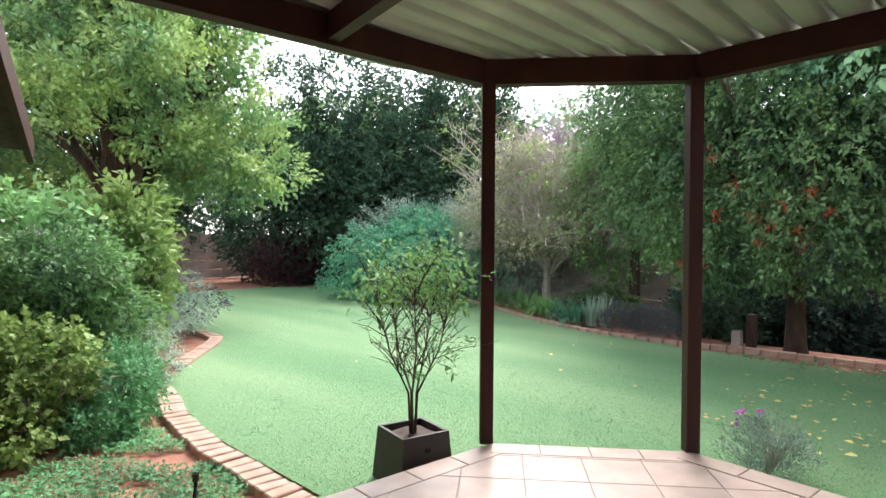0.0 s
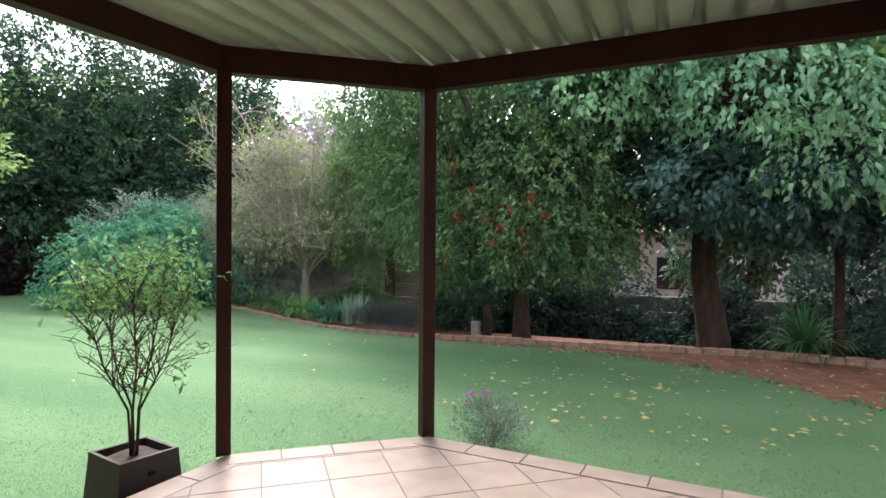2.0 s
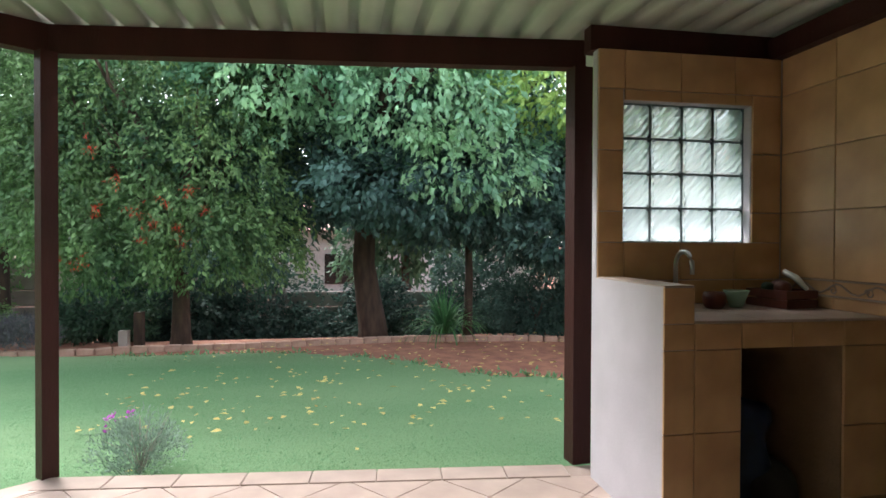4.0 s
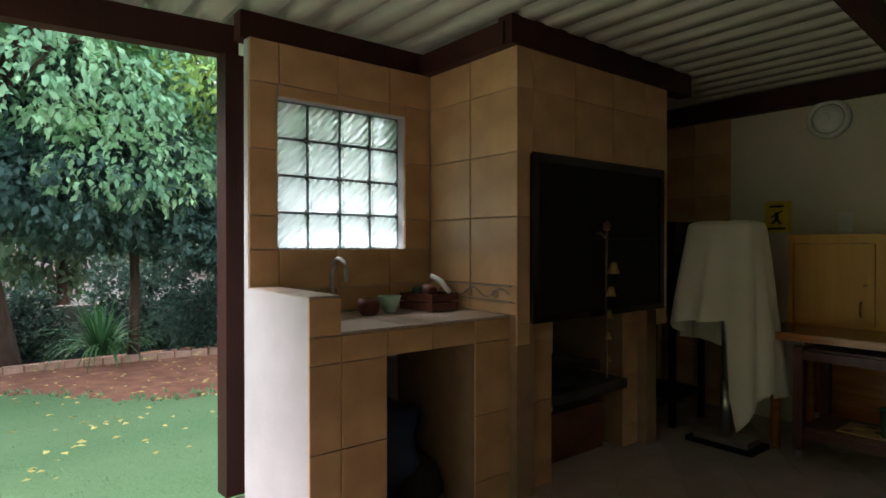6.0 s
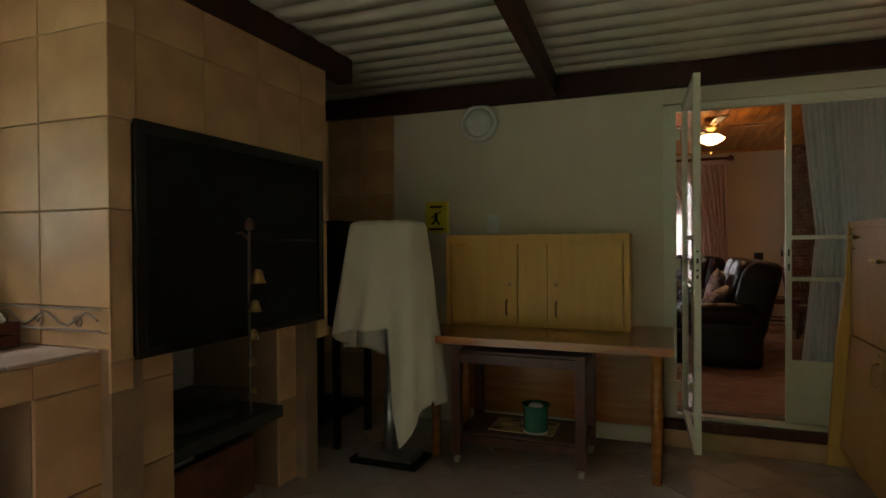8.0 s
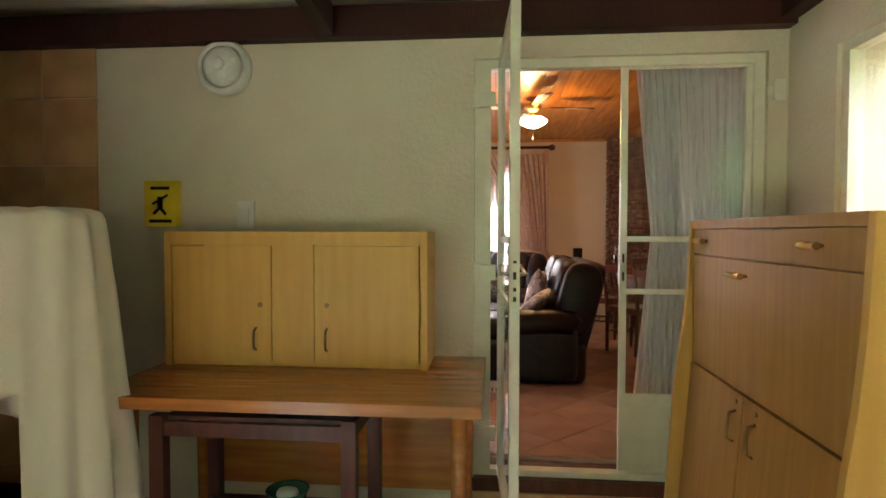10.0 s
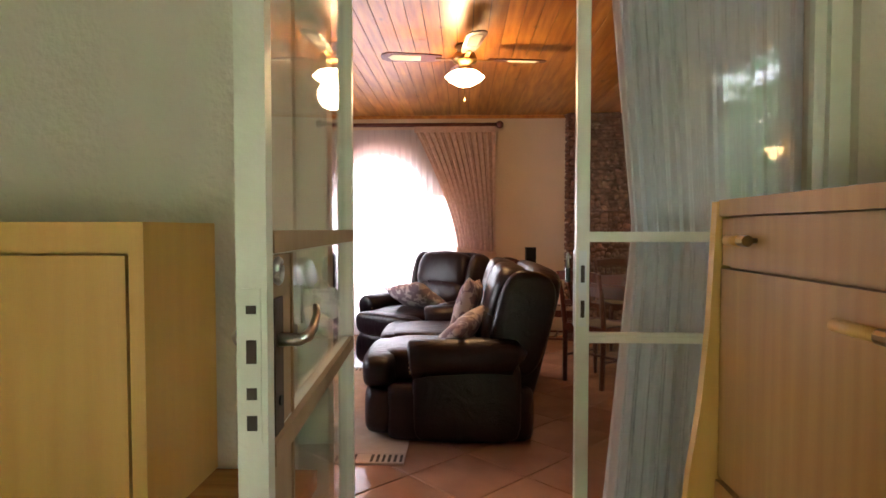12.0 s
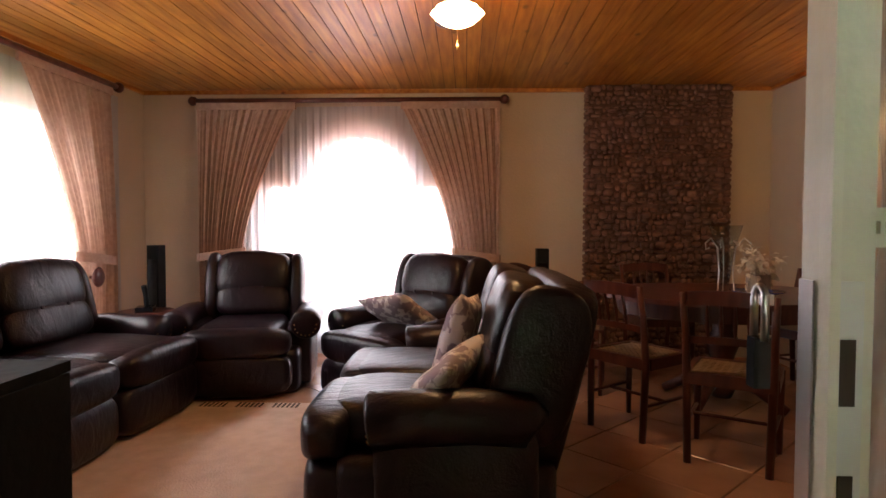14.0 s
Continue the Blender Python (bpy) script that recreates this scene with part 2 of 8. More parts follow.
def beam_between(bm, a, b, w, h, up=(0, 0, 1)):
    """A bar of width w and height h from a to b (centres of the ends)."""
    a, b, up = Vector(a), Vector(b), Vector(up)
    d = (b - a).normalized()
    s = d.cross(up).normalized()
    u = s.cross(d)
    vs = [bm.verts.new(p + s * sx * w / 2 + u * sz * h / 2) for p in (a, b) for sx, sz in ((-1, -1), (1, -1), (1, 1), (-1, 1))]
    for f in ((0, 1, 2, 3), (7, 6, 5, 4), (0, 4, 5, 1), (1, 5, 6, 2), (2, 6, 7, 3), (3, 7, 4, 0)):
        bm.faces.new([vs[i] for i in f])


def tube(bm, pts, radii, n=8, caps=True):
    """A tube of changing radius along points."""
    pts = [Vector(p) for p in pts]
    if not hasattr(radii, "__len__"):
        radii = [radii] * len(pts)
    rings, ref = [], Vector((0.31, 0.17, 0.93))
    for i, p in enumerate(pts):
        d = (pts[min(i + 1, len(pts) - 1)] - pts[max(i - 1, 0)]).normalized()
        s = d.cross(ref if abs(d.dot(ref)) < 0.95 else Vector((1, 0, 0))).normalized()
        u = s.cross(d)
        rings.append([bm.verts.new(p + (s * math.cos(a) + u * math.sin(a)) * radii[i]) for a in [2 * math.pi * k / n for k in range(n)]])
    for r, q in zip(rings, rings[1:]):
        for k in range(n):
            bm.faces.new((r[k], r[(k + 1) % n], q[(k + 1) % n], q[k]))
    if caps:
        bm.faces.new(rings[0][::-1])
        bm.faces.new(rings[-1])


def lathe(bm, profile, n=20, at=(0, 0, 0)):
    """A turned shape from (radius, height) pairs."""
    rings = [[bm.verts.new((at[0] + max(r, 0.0005) * math.cos(2 * math.pi * k / n), at[1] + max(r, 0.0005) * math.sin(2 * math.pi * k / n), at[2] + z)) for k in range(n)] for r, z in profile]
    for r, q in zip(rings, rings[1:]):
        for k in range(n):
            bm.faces.new((r[k], r[(k + 1) % n], q[(k + 1) % n], q[k]))
    bm.faces.new(rings[0][::-1])
    bm.faces.new(rings[-1])


def puffy(bm, c, s, p=5.0, n=8, wob=0.0, seed=0, m=None):
    """A cushion-like rounded block: centre c, half sizes s, roundness p (2 a ball, 8 nearly square)."""
    res = {}
    quads = []
    for ax in range(3):
        for sg in (-1, 1):
            for i in range(n):
                for j in range(n):
                    q = []
                    for a, b in ((i, j), (i + 1, j), (i + 1, j + 1), (i, j + 1)):
                        v = [0, 0, 0]
                        v[ax], v[(ax + 1) % 3], v[(ax + 2) % 3] = sg * n, 2 * a - n, 2 * b - n
                        v = tuple(v)
                        if v not in res:
                            w = Vector([math.sin(t / n * math.pi / 2.2) / math.sin(math.pi / 2.2) for t in v])
                            r = sum(abs(t) ** p for t in w) ** (1 / p)
                            w = w / r
                            w = Vector((w.x * s[0], w.y * s[1], w.z * s[2]))
                            if wob:
                                w *= 1 + wob * noise.noise(w * 6 + Vector((seed, 0, 0)))
                            w = w + Vector(c)
                            res[v] = bm.verts.new(m @ w if m else w)
                        q.append(res[v])
                    quads.append(q if sg > 0 else q[::-1])
    for q in quads:
        bm.faces.new(q)


def clip_poly(poly, a, b, c):
    """The part of a polygon where a x + b y <= c."""
    out = []
    for i, p in enumerate(poly):
        q = poly[(i + 1) % len(poly)]
        dp, dq = a * p[0] + b * p[1] - c, a * q[0] + b * q[1] - c
        if dp <= 0:
            out.append(p)
        if (dp < 0 < dq) or (dq < 0 < dp):
            t = dp / (dp - dq)
            out.append((p[0] + (q[0] - p[0]) * t, p[1] + (q[1] - p[1]) * t))
    return out


def area(poly):
    return 0.5 * abs(sum(p[0] * q[1] - q[0] * p[1] for p, q in zip(poly, poly[1:] + poly[:1])))


def floor_tiles(parent, name, region, angle, size, gap, origin, z, thick, mat, holes=()):
    """Tiles laid at an angle over a convex region (anticlockwise), the cut ones at its edges; whole ones share a mesh."""
    ca, sa = math.cos(angle), math.sin(angle)
    whole = None
    pts = [((x - origin[0]) * ca + (y - origin[1]) * sa, -(x - origin[0]) * sa + (y - origin[1]) * ca) for x, y in region]
    i0, i1 = math.floor(min(p[0] for p in pts) / size) - 1, math.ceil(max(p[0] for p in pts) / size) + 1
    j0, j1 = math.floor(min(p[1] for p in pts) / size) - 1, math.ceil(max(p[1] for p in pts) / size) + 1
    h = (size - gap) / 2
    for i in range(i0, i1):
        for j in range(j0, j1):
            cx, cy = (i + 0.5) * size, (j + 0.5) * size
            wx, wy = origin[0] + cx * ca - cy * sa, origin[1] + cx * sa + cy * ca
            poly = [(sx * h, sy * h) for sx, sy in ((-1, -1), (1, -1), (1, 1), (-1, 1))]
            full = area(poly)
            for k, p in enumerate(region):
                q = region[(k + 1) % len(region)]
                ex, ey = q[0] - p[0], q[1] - p[1]
                L = math.hypot(ex, ey)
                nx, ny = ey / L, -ex / L
                lx, ly = nx * ca + ny * sa, -nx * sa + ny * ca
                poly = clip_poly(poly, lx, ly, (p[0] - wx) * nx + (p[1] - wy) * ny - gap / 2)
                if len(poly) < 3:
                    break
            if len(poly) < 3 or area(poly) < 0.0008:
                continue
            is_whole = abs(area(poly) - full) < 1e-6
            if is_whole and whole:
                me = whole
            else:
                bm = bmesh.new()
                e = 0.003
                k = 1 - e / h
                lo = [bm.verts.new((x, y, -thick)) for x, y in poly]
                mid = [bm.verts.new((x, y, -e)) for x, y in poly]
                mx, my = sum(p[0] for p in poly) / len(poly), sum(p[1] for p in poly) / len(poly)
                hi = [bm.verts.new((mx + (x - mx) * k, my + (y - my) * k, 0)) for x, y in poly]
                c = len(poly)
                for t in range(c):
                    u = (t + 1) % c
                    bm.faces.new((lo[t], lo[u], mid[u], mid[t]))
                    bm.faces.new((mid[t], mid[u], hi[u], hi[t]))
                bm.faces.new(hi)
                me = bpy.data.meshes.new(name)
                bm.to_mesh(me)
                bm.free()
                me.materials.append(mat)
                if is_whole:
                    whole = me
            o = new(name, me)
            o.parent = parent
            o.location, o.rotation_euler = (wx, wy, z), (0, 0, angle)


def wall_tiles(parent, name, place, U, V, us, vs, mat, gap=0.004, thick=0.012, skip=()):
    """Tiles on an upright face. place + u U + v V; us, vs: the joints' places; skip: rectangles (u0, u1, v0, v1) left open."""
    U, V = Vector(U), Vector(V)
    N = U.cross(V)
    rot = Matrix((U, V, N)).transposed().to_4x4()
    cache = {}
    for u0, u1 in zip(us, us[1:]):
        for v0, v1 in zip(vs, vs[1:]):
            cells = [(u0, u1, v0, v1)]
            for s in skip:
                nxt = []
                for a, b, c, d in cells:
                    if b <= s[0] + 1e-6 or a >= s[1] - 1e-6 or d <= s[2] + 1e-6 or c >= s[3] - 1e-6:
                        nxt.append((a, b, c, d))
                        continue
                    if a < s[0]:
                        nxt.append((a, s[0], c, d))
                    if b > s[1]:
                        nxt.append((s[1], b, c, d))
                    a2, b2 = max(a, s[0]), min(b, s[1])
                    if c < s[2]:
                        nxt.append((a2, b2, c, s[2]))
                    if d > s[3]:
                        nxt.append((a2, b2, s[3], d))
                cells = nxt
            for a, b, c, d in cells:
                w, h = b - a - gap, d - c - gap
                if w < 0.012 or h < 0.012:
                    continue
                key = (round(w, 3), round(h, 3))
                if key not in cache:
                    bm = bmesh.new()
                    e = 0.003
                    lo = [bm.verts.new((sx * w / 2, sy * h / 2, 0)) for sx, sy in ((-1, -1), (1, -1), (1, 1), (-1, 1))]
                    mi = [bm.verts.new((sx * w / 2, sy * h / 2, thick - e)) for sx, sy in ((-1, -1), (1, -1), (1, 1), (-1, 1))]
                    hi = [bm.verts.new((sx * (w / 2 - e), sy * (h / 2 - e), thick)) for sx, sy in ((-1, -1), (1, -1), (1, 1), (-1, 1))]
                    for t in range(4):
                        k = (t + 1) % 4
                        bm.faces.new((lo[t], lo[k], mi[k], mi[t]))
                        bm.faces.new((mi[t], mi[k], hi[k], hi[t]))
                    bm.faces.new(hi)
                    cache[key] = bpy.data.meshes.new(name)
                    bm.to_mesh(cache[key])
                    bm.free()
                    cache[key].materials.append(mat)
                o = new(name, cache[key])
                o.parent = parent
                o.matrix_basis = Matrix.Translation(Vector(place) + U * (a + b) / 2 + V * (c + d) / 2) @ rot


def raw_mesh(name, verts, faces, mat, parent=None, smooth=False, **k):
    """A mesh from numpy arrays of corners and equal-sided faces."""
    me = bpy.data.meshes.new(name)
    verts, faces = np.asarray(verts, dtype=np.float32), np.asarray(faces, dtype=np.int32)
    me.vertices.add(len(verts))
    me.vertices.foreach_set("co", verts.ravel())
    n, c = faces.shape
    me.loops.add(n * c)
    me.loops.foreach_set("vertex_index", faces.ravel())
    me.polygons.add(n)
    me.polygons.foreach_set("loop_start", np.arange(0, n * c, c, dtype=np.int32))
    me.update(calc_edges=True)
    me.materials.append(mat)
    if smooth:
        me.shade_smooth()
    o = new(name, me)
    if parent:
        o.parent = parent
    return tagged(o, **k)


# ---- ground ----
def smooth01(t):
    t = np.clip(t, 0, 1)
    return t * t * (3 - 2 * t)


def ground_z(x, y):
    """The lawn lies a step below the patio; behind the long bed the garden falls towards the fence."""
    x, y = np.asarray(x, dtype=float), np.asarray(y, dtype=float)
    drop = 1.05 * smooth01((9.0 - y) / 9.0)
    return -0.20 - drop * smooth01((x - 11.2) / 1.8)


def grid_sheet(name, xs, ys, mat, lift=0.0, inside=None, relief=0.0, **k):
    X, Y = np.meshgrid(xs, ys, indexing="ij")
    Z = ground_z(X, Y) + lift
    if relief:
        Z = Z + relief * (np.random.rand(*Z.shape) - 0.5)
    idx = np.arange(X.size).reshape(X.shape)
    f = np.stack([idx[:-1, :-1], idx[1:, :-1], idx[1:, 1:], idx[:-1, 1:]], -1).reshape(-1, 4)
    if inside is not None:
        cx, cy = (X[:-1, :-1] + X[1:, 1:]).ravel() / 2, (Y[:-1, :-1] + Y[1:, 1:]).ravel() / 2
        f = f[inside(cx, cy)]
    return raw_mesh(name, np.stack([X, Y, Z], -1).reshape(-1, 3), f, mat, **k)


def in_poly(poly):
    P = np.array(poly)

    def test(x, y):
        inside = np.zeros(len(x), bool)
        for a, b in zip(P, np.roll(P, -1, 0)):
            c = (a[1] > y) != (b[1] > y)
            with np.errstate(divide="ignore", invalid="ignore"):
                inside ^= c & (x < (b[0] - a[0]) * (y - a[1]) / (b[1] - a[1] + 1e-12) + a[0])
        return inside
    return test


def lawn_material():
    m = material("mown_lawn", (0.13, 0.28, 0.125), (0.085, 0.20, 0.08), rough=0.9, scale=35, bump=0.9, bump_scale=220)
    n, l = m.node_tree.nodes, m.node_tree.links
    b = n["Principled BSDF"]
    src = b.inputs["Base Color"].links[0].from_socket
    tc = n.new("ShaderNodeTexCoord")
    big = n.new("ShaderNodeTexNoise")
    big.inputs["Scale"].default_value, big.inputs["Detail"].default_value = 0.55, 5
    mp = n.new("ShaderNodeMapping")
    mp.inputs["Rotation"].default_value, mp.inputs["Scale"].default_value = (0, 0, 0.2), (1.0, 0.25, 1)
    l.new(tc.outputs["Object"], mp.inputs[0])
    l.new(mp.outputs[0], big.inputs["Vector"])
    mix = n.new("ShaderNodeMix")
    mix.data_type = "RGBA"
    r = n.new("ShaderNodeMapRange")
    r.inputs["From Min"].default_value, r.inputs["From Max"].default_value = 0.38, 0.68
    r.inputs["To Max"].default_value = 0.75
    l.new(big.outputs["Fac"], r.inputs["Value"])
    l.new(r.outputs[0], mix.inputs[0])
    l.new(src, mix.inputs[6])
    mix.inputs[7].default_value = (0.22, 0.345, 0.17, 1)
    l.new(mix.outputs[2], b.inputs["Base Color"])
    return m


M["lawn"] = lawn_material()
ground = grid_sheet("ground", [-400, -60, -20, -5, 0, 4, 8, 10, 11, 11.3, 11.6, 12, 12.4, 12.8, 13.2, 14, 18, 30, 80, 400],
                    [-400, -60, -20, -8, -5, -2, 0, 1.5, 3, 4.5, 6, 7.5, 9, 12, 16, 20, 24, 40, 100, 400], M["soil"], kind="structure",
                    lift=-0.03, label="reddish soil ground under the garden", category="ground")
LAWN = [(3.3, 2.2), (3.45, 3.21), (3.47, 3.79), (3.46, 4.42), (3.5, 5.05), (3.66, 5.9), (3.87, 6.64), (4.35, 7.48), (4.93, 8.17), (5.45, 8.96), (5.56, 9.91), (5.51, 11.6), (6.46, 15.3), (8.36, 17.83), (10.68, 17.83), (12.58, 16.25), (12.69, 12.66), (12.16, 9.7), (11.53, 8.01), (10.68, 6.32), (10.31, 5.16), (10.05, 3.89), (9.94, 2.84), (9.84, 0.83), (9.2, -0.54), (8.36, -1.23), (8.04, -1.7), (7.83, -2.55), (7.72, -9), (5.08, -9), (4.9, 1.5)]
lawn = grid_sheet("lawn", np.arange(3.0, 13.0, 0.1), np.arange(-9, 17.5, 0.1), M["lawn"], inside=in_poly(LAWN), relief=0.006,
                  kind="structure", label="mown green lawn with yellowed stripes", category="lawn")


# ---- patio slab, posts and roof ----
PATIO = [(0.66, -4.97), (4.97, -4.97), (4.97, -1.22), (5.25, 1.74), (4.46, 2.71), (0.66, 2.98)]
bm = bmesh.new()
lo = [bm.verts.new((x, y, -0.3)) for x, y in PATIO]
hi = [bm.verts.new((x, y, -0.005)) for x, y in PATIO]
for i in range(6):
    j = (i + 1) % 6
    bm.faces.new((lo[i], lo[j], hi[j], hi[i]))
bm.faces.new(hi)
bm.faces.new(lo[::-1])
patio = obj("floor_patio", bm, M["grout"], kind="structure", label="raised patio slab with grey grout", category="floor")

roof = empty("patio_roof", Matrix.Translation((3, 0, 2.34)), "patio roof of cream trapezoid sheet on dark brown beams", "roof")
roof["kind"] = "structure"


def roof_part(name, a, b, w=0.09, h=0.16):
    bm = bmesh.new()
    beam_between(bm, Vector(a) - Vector((3, 0, 2.34)), Vector(b) - Vector((3, 0, 2.34)), w, h)
    return part(name, bm, M["beam"], roof, bevel=0.004)


zb = 2.42
roof_part("beam", (5.04, -1.28, zb), (5.34, 1.80, zb))
roof_part("beam", (5.36, 1.72, zb), (4.44, 2.86, zb))
roof_part("beam", (4.56, 2.80, zb), (0.4, 3.12, zb - 0.01))
roof_part("beam", (0.66, -4.93, 2.43), (4.75, -4.93, 2.43), 0.08, 0.15)
roof_part("beam", (0.72, -4.88, 2.45), (0.72, 3.0, 2.45), 0.08, 0.15)
roof_part("beam", (2.87, -4.88, 2.43), (2.62, -1.0, 2.45), 0.07, 0.14)
roof_part("beam", (3.36, 3.0, 2.43), (2.62, -1.0, 2.45), 0.07, 0.14)
roof_part("beam", (4.02, -2.30, 2.435), (4.02, -4.06, 2.435), 0.1, 0.15)
roof_part("beam", (4.02, -2.33, 2.42), (4.80, -2.33, 2.42), 0.09, 0.12)
roof_part("beam", (4.80, -1.20, 2.43), (4.80, -4.9, 2.43), 0.09, 0.14)

# the sheet: one rib every 0.185 m, running along x
prof, y = [], -5.25
while y < 3.35:
    prof += [(y, 0.0), (y + 0.112, 0.0), (y + 0.124, 0.040), (y + 0.173, 0.040)]
    y += 0.185
V, F = [], []
for k, (yy, zz) in enumerate(prof):
    x_end = 5.5 if yy < 1.75 else 5.5 - (yy - 1.75) * 0.83
    for xx in (0.2, x_end):
        for dz in (0.0, 0.004):
            V.append((xx - 3, yy, 2.505 + zz + dz - 2.34))
    if k:
        a, b = 4 * (k - 1), 4 * k
        F += [(a, a + 2, b + 2, b), (a + 1, b + 1, b + 3, a + 3), (a + 2, a + 3, b + 3, b + 2), (a, b, b + 1, a + 1)]
raw_mesh("roof_sheet", V, F, M["sheet"], roof)

for nm, x, y, w in (("post", 4.47, 2.75, 0.085), ("post", 5.27, 1.74, 0.085), ("post", 5.03, -1.25, 0.115)):
    p = empty("roof_post", Matrix.Translation((x, y, 0)) @ pose(0, 0, 0, 0, 0, 45 if y > 0 else 5), "square dark brown timber post at the patio edge", "post", "posts of the patio")
    boxed("shaft", (-w / 2, w / 2, -w / 2, w / 2, 0, 2.34), M["beam"], p, bevel=0.006)


# ---- house walls round the patio ----
def wall(name, dims, mat, label):
    return boxed(name, dims, mat, kind="structure", label=label, category="wall")


DX0, DX1, DZ1 = 0.77, 2.15, 2.255
wall("wall_back", (DX1 + 0.0, 4.97, -5.20, -4.97, -0.3, 2.9), M["green_wall"], "pale green plaster wall of the house")
wall("wall_over_door", (DX0, DX1, -5.20, -4.97, DZ1, 2.9), M["green_wall"], "pale green plaster lintel above the glazed door")
wall("wall_door_side", (0.40, DX0, -5.20, -4.97, -0.3, 2.9), M["green_wall"], "pale green plaster strip beside the glazed door")
wall("wall_side_back", (0.40, 0.68, -4.97, -4.58, -0.3, 2.9), M["green_wall"], "pale green plaster wall by the cabinet")
wall("wall_side_top", (0.40, 0.68, -4.58, -3.3, 2.16, 2.9), M["green_wall"], "pale green plaster lintel over the side window")
wall("wall_side_sill", (0.40, 0.68, -4.58, -3.3, -0.3, 0.2), M["green_wall"], "pale green plaster under the side window")
wall("wall_side_front", (0.40, 0.68, -3.3, 3.0, -0.3, 2.9), M["green_wall"], "pale green plaster wall along the patio")

boxed("roof_side_eaves", (0.10, 0.68, -4.96, 3.0, 2.9, 2.96), M["far_white"], kind="structure", label="plain eaves over the side wall", category="roof")

# glass block wall with its tiled face
GX = 4.735
wall("wall_glass_block_low", (GX, 4.93, -4.97, -1.30, -0.3, 1.31), M["white_wall"], "white painted wall under the glass blocks")
wall("wall_glass_block_top", (GX, 4.93, -4.97, -1.30, 2.09, 2.36), M["white_wall"], "white painted wall over the glass blocks")
wall("wall_glass_block_end", (GX, 4.79, -1.30, -1.23, -0.3, 2.36), M["white_wall"], "white painted narrow wall end by the patio post")
wall("wall_glass_block_near", (GX, 4.93, -1.385, -1.30, 1.31, 2.09), M["white_wall"], "white painted wall end by the patio post")
wall("wall_glass_block_far", (GX, 4.93, -4.97, -2.165, 1.31, 2.09), M["white_wall"], "white painted wall beside the glass blocks")
wall("wall_half", (4.06, GX, -1.375, -1.23, -0.3, 1.115), M["white_wall"], "white painted half wall at the end of the counter")

# chimney and braai
wall("wall_chimney_top", (3.995, GX, -3.775, -2.365, 1.82, 2.37), M["tile_grout"], "tiled chimney breast above the braai")
wall("wall_chimney_side", (3.995, GX, -2.50, -2.365, -0.3, 1.82), M["tile_grout"], "tiled chimney cheek beside the counter")
wall("wall_chimney_far", (4.06, GX, -3.775, -3.66, -0.3, 1.82), M["tile_grout"], "tiled far cheek of the braai")
wall("wall_braai_pier", (4.06, GX, -2.70, -2.50, -0.3, 0.92), M["tile_grout"], "tiled pier under the braai")
wall("wall_braai_pier_far", (4.14, GX, -3.66, -3.50, -0.3, 0.92), M["tile_grout"], "tiled far pier under the braai")
# shelf coloured almost black in place of the shade under the hood
wall("wall_braai_shelf", (4.10, GX, -3.50, -2.70, 0.40, 0.46), M["recess_dark"], "concrete shelf under the braai, colour darkened for recess shade")
wall("wall_counter_pier", (4.06, GX, -1.60, -1.375, -0.3, 0.90), M["tile_grout"], "tiled pier under the counter")
wall("wall_counter_pier_far", (4.06, GX, -2.365, -2.12, -0.3, 0.90), M["tile_grout"], "tiled far pier under the counter")
wall("wall_counter_lintel", (4.06, 4.30, -2.12, -1.60, 0.84, 0.90), M["tile_grout"], "tiled lintel of the counter niche")
counter = wall("counter_slab", (4.06, GX, -2.365, -1.375, 0.90, 0.955), M["tile_grout"], "tiled counter slab with pale top tiles")

# ---- living room shell ----
RX0, RX1, RY0, RY1, RZ0, RZ1 = -1.08, 4.68, -9.99, -5.20, 0.20, 2.64
room_floor = boxed("floor_room", (RX0 - 0.25, RX1 + 0.25, RY0 - 0.25, -5.20, -0.3, RZ0 - 0.012), M["grout"], kind="structure", label="floor slab of the living room with dark grout", category="floor")
wall("wall_room_right", (RX0 - 0.22, RX0, RY0 - 0.22, RY1, RZ0 - 0.012, 2.9), M["room_wall"], "cream plaster wall of the living room")
wall("wall_room_inner", (DX1 + 0.05, RX1, RY1 - 0.02, RY1, RZ0 - 0.012, 2.9), M["room_wall"], "cream plaster wall beside the glazed door")
wall("wall_room_inner_low", (RX0, DX0, RY1 - 0.02, RY1, RZ0 - 0.012, 2.9), M["room_wall"], "cream plaster wall by the dining corner")
wall("wall_room_outer", (RX0 - 0.22, 0.40, RY1, RY1 + 0.22, -0.3, 2.9), M["room_wall"], "plain outer wall of the dining corner")
# far wall with an arched opening
WX0, WX1, WZ0, WZ1, AX, AR = 1.72, 3.58, 0.45, 1.76, 2.65, 0.50
bm = bmesh.new()


def wall_xz(bm, poly, y0, y1):
    a = [bm.verts.new((x, y0, z)) for x, z in poly]
    b = [bm.verts.new((x, y1, z)) for x, z in poly]
    bm.faces.new(a)
    bm.faces.new(b[::-1])
    for i in range(len(poly)):
        j = (i + 1) % len(poly)
        bm.faces.new((a[i], a[j], b[j], b[i]))


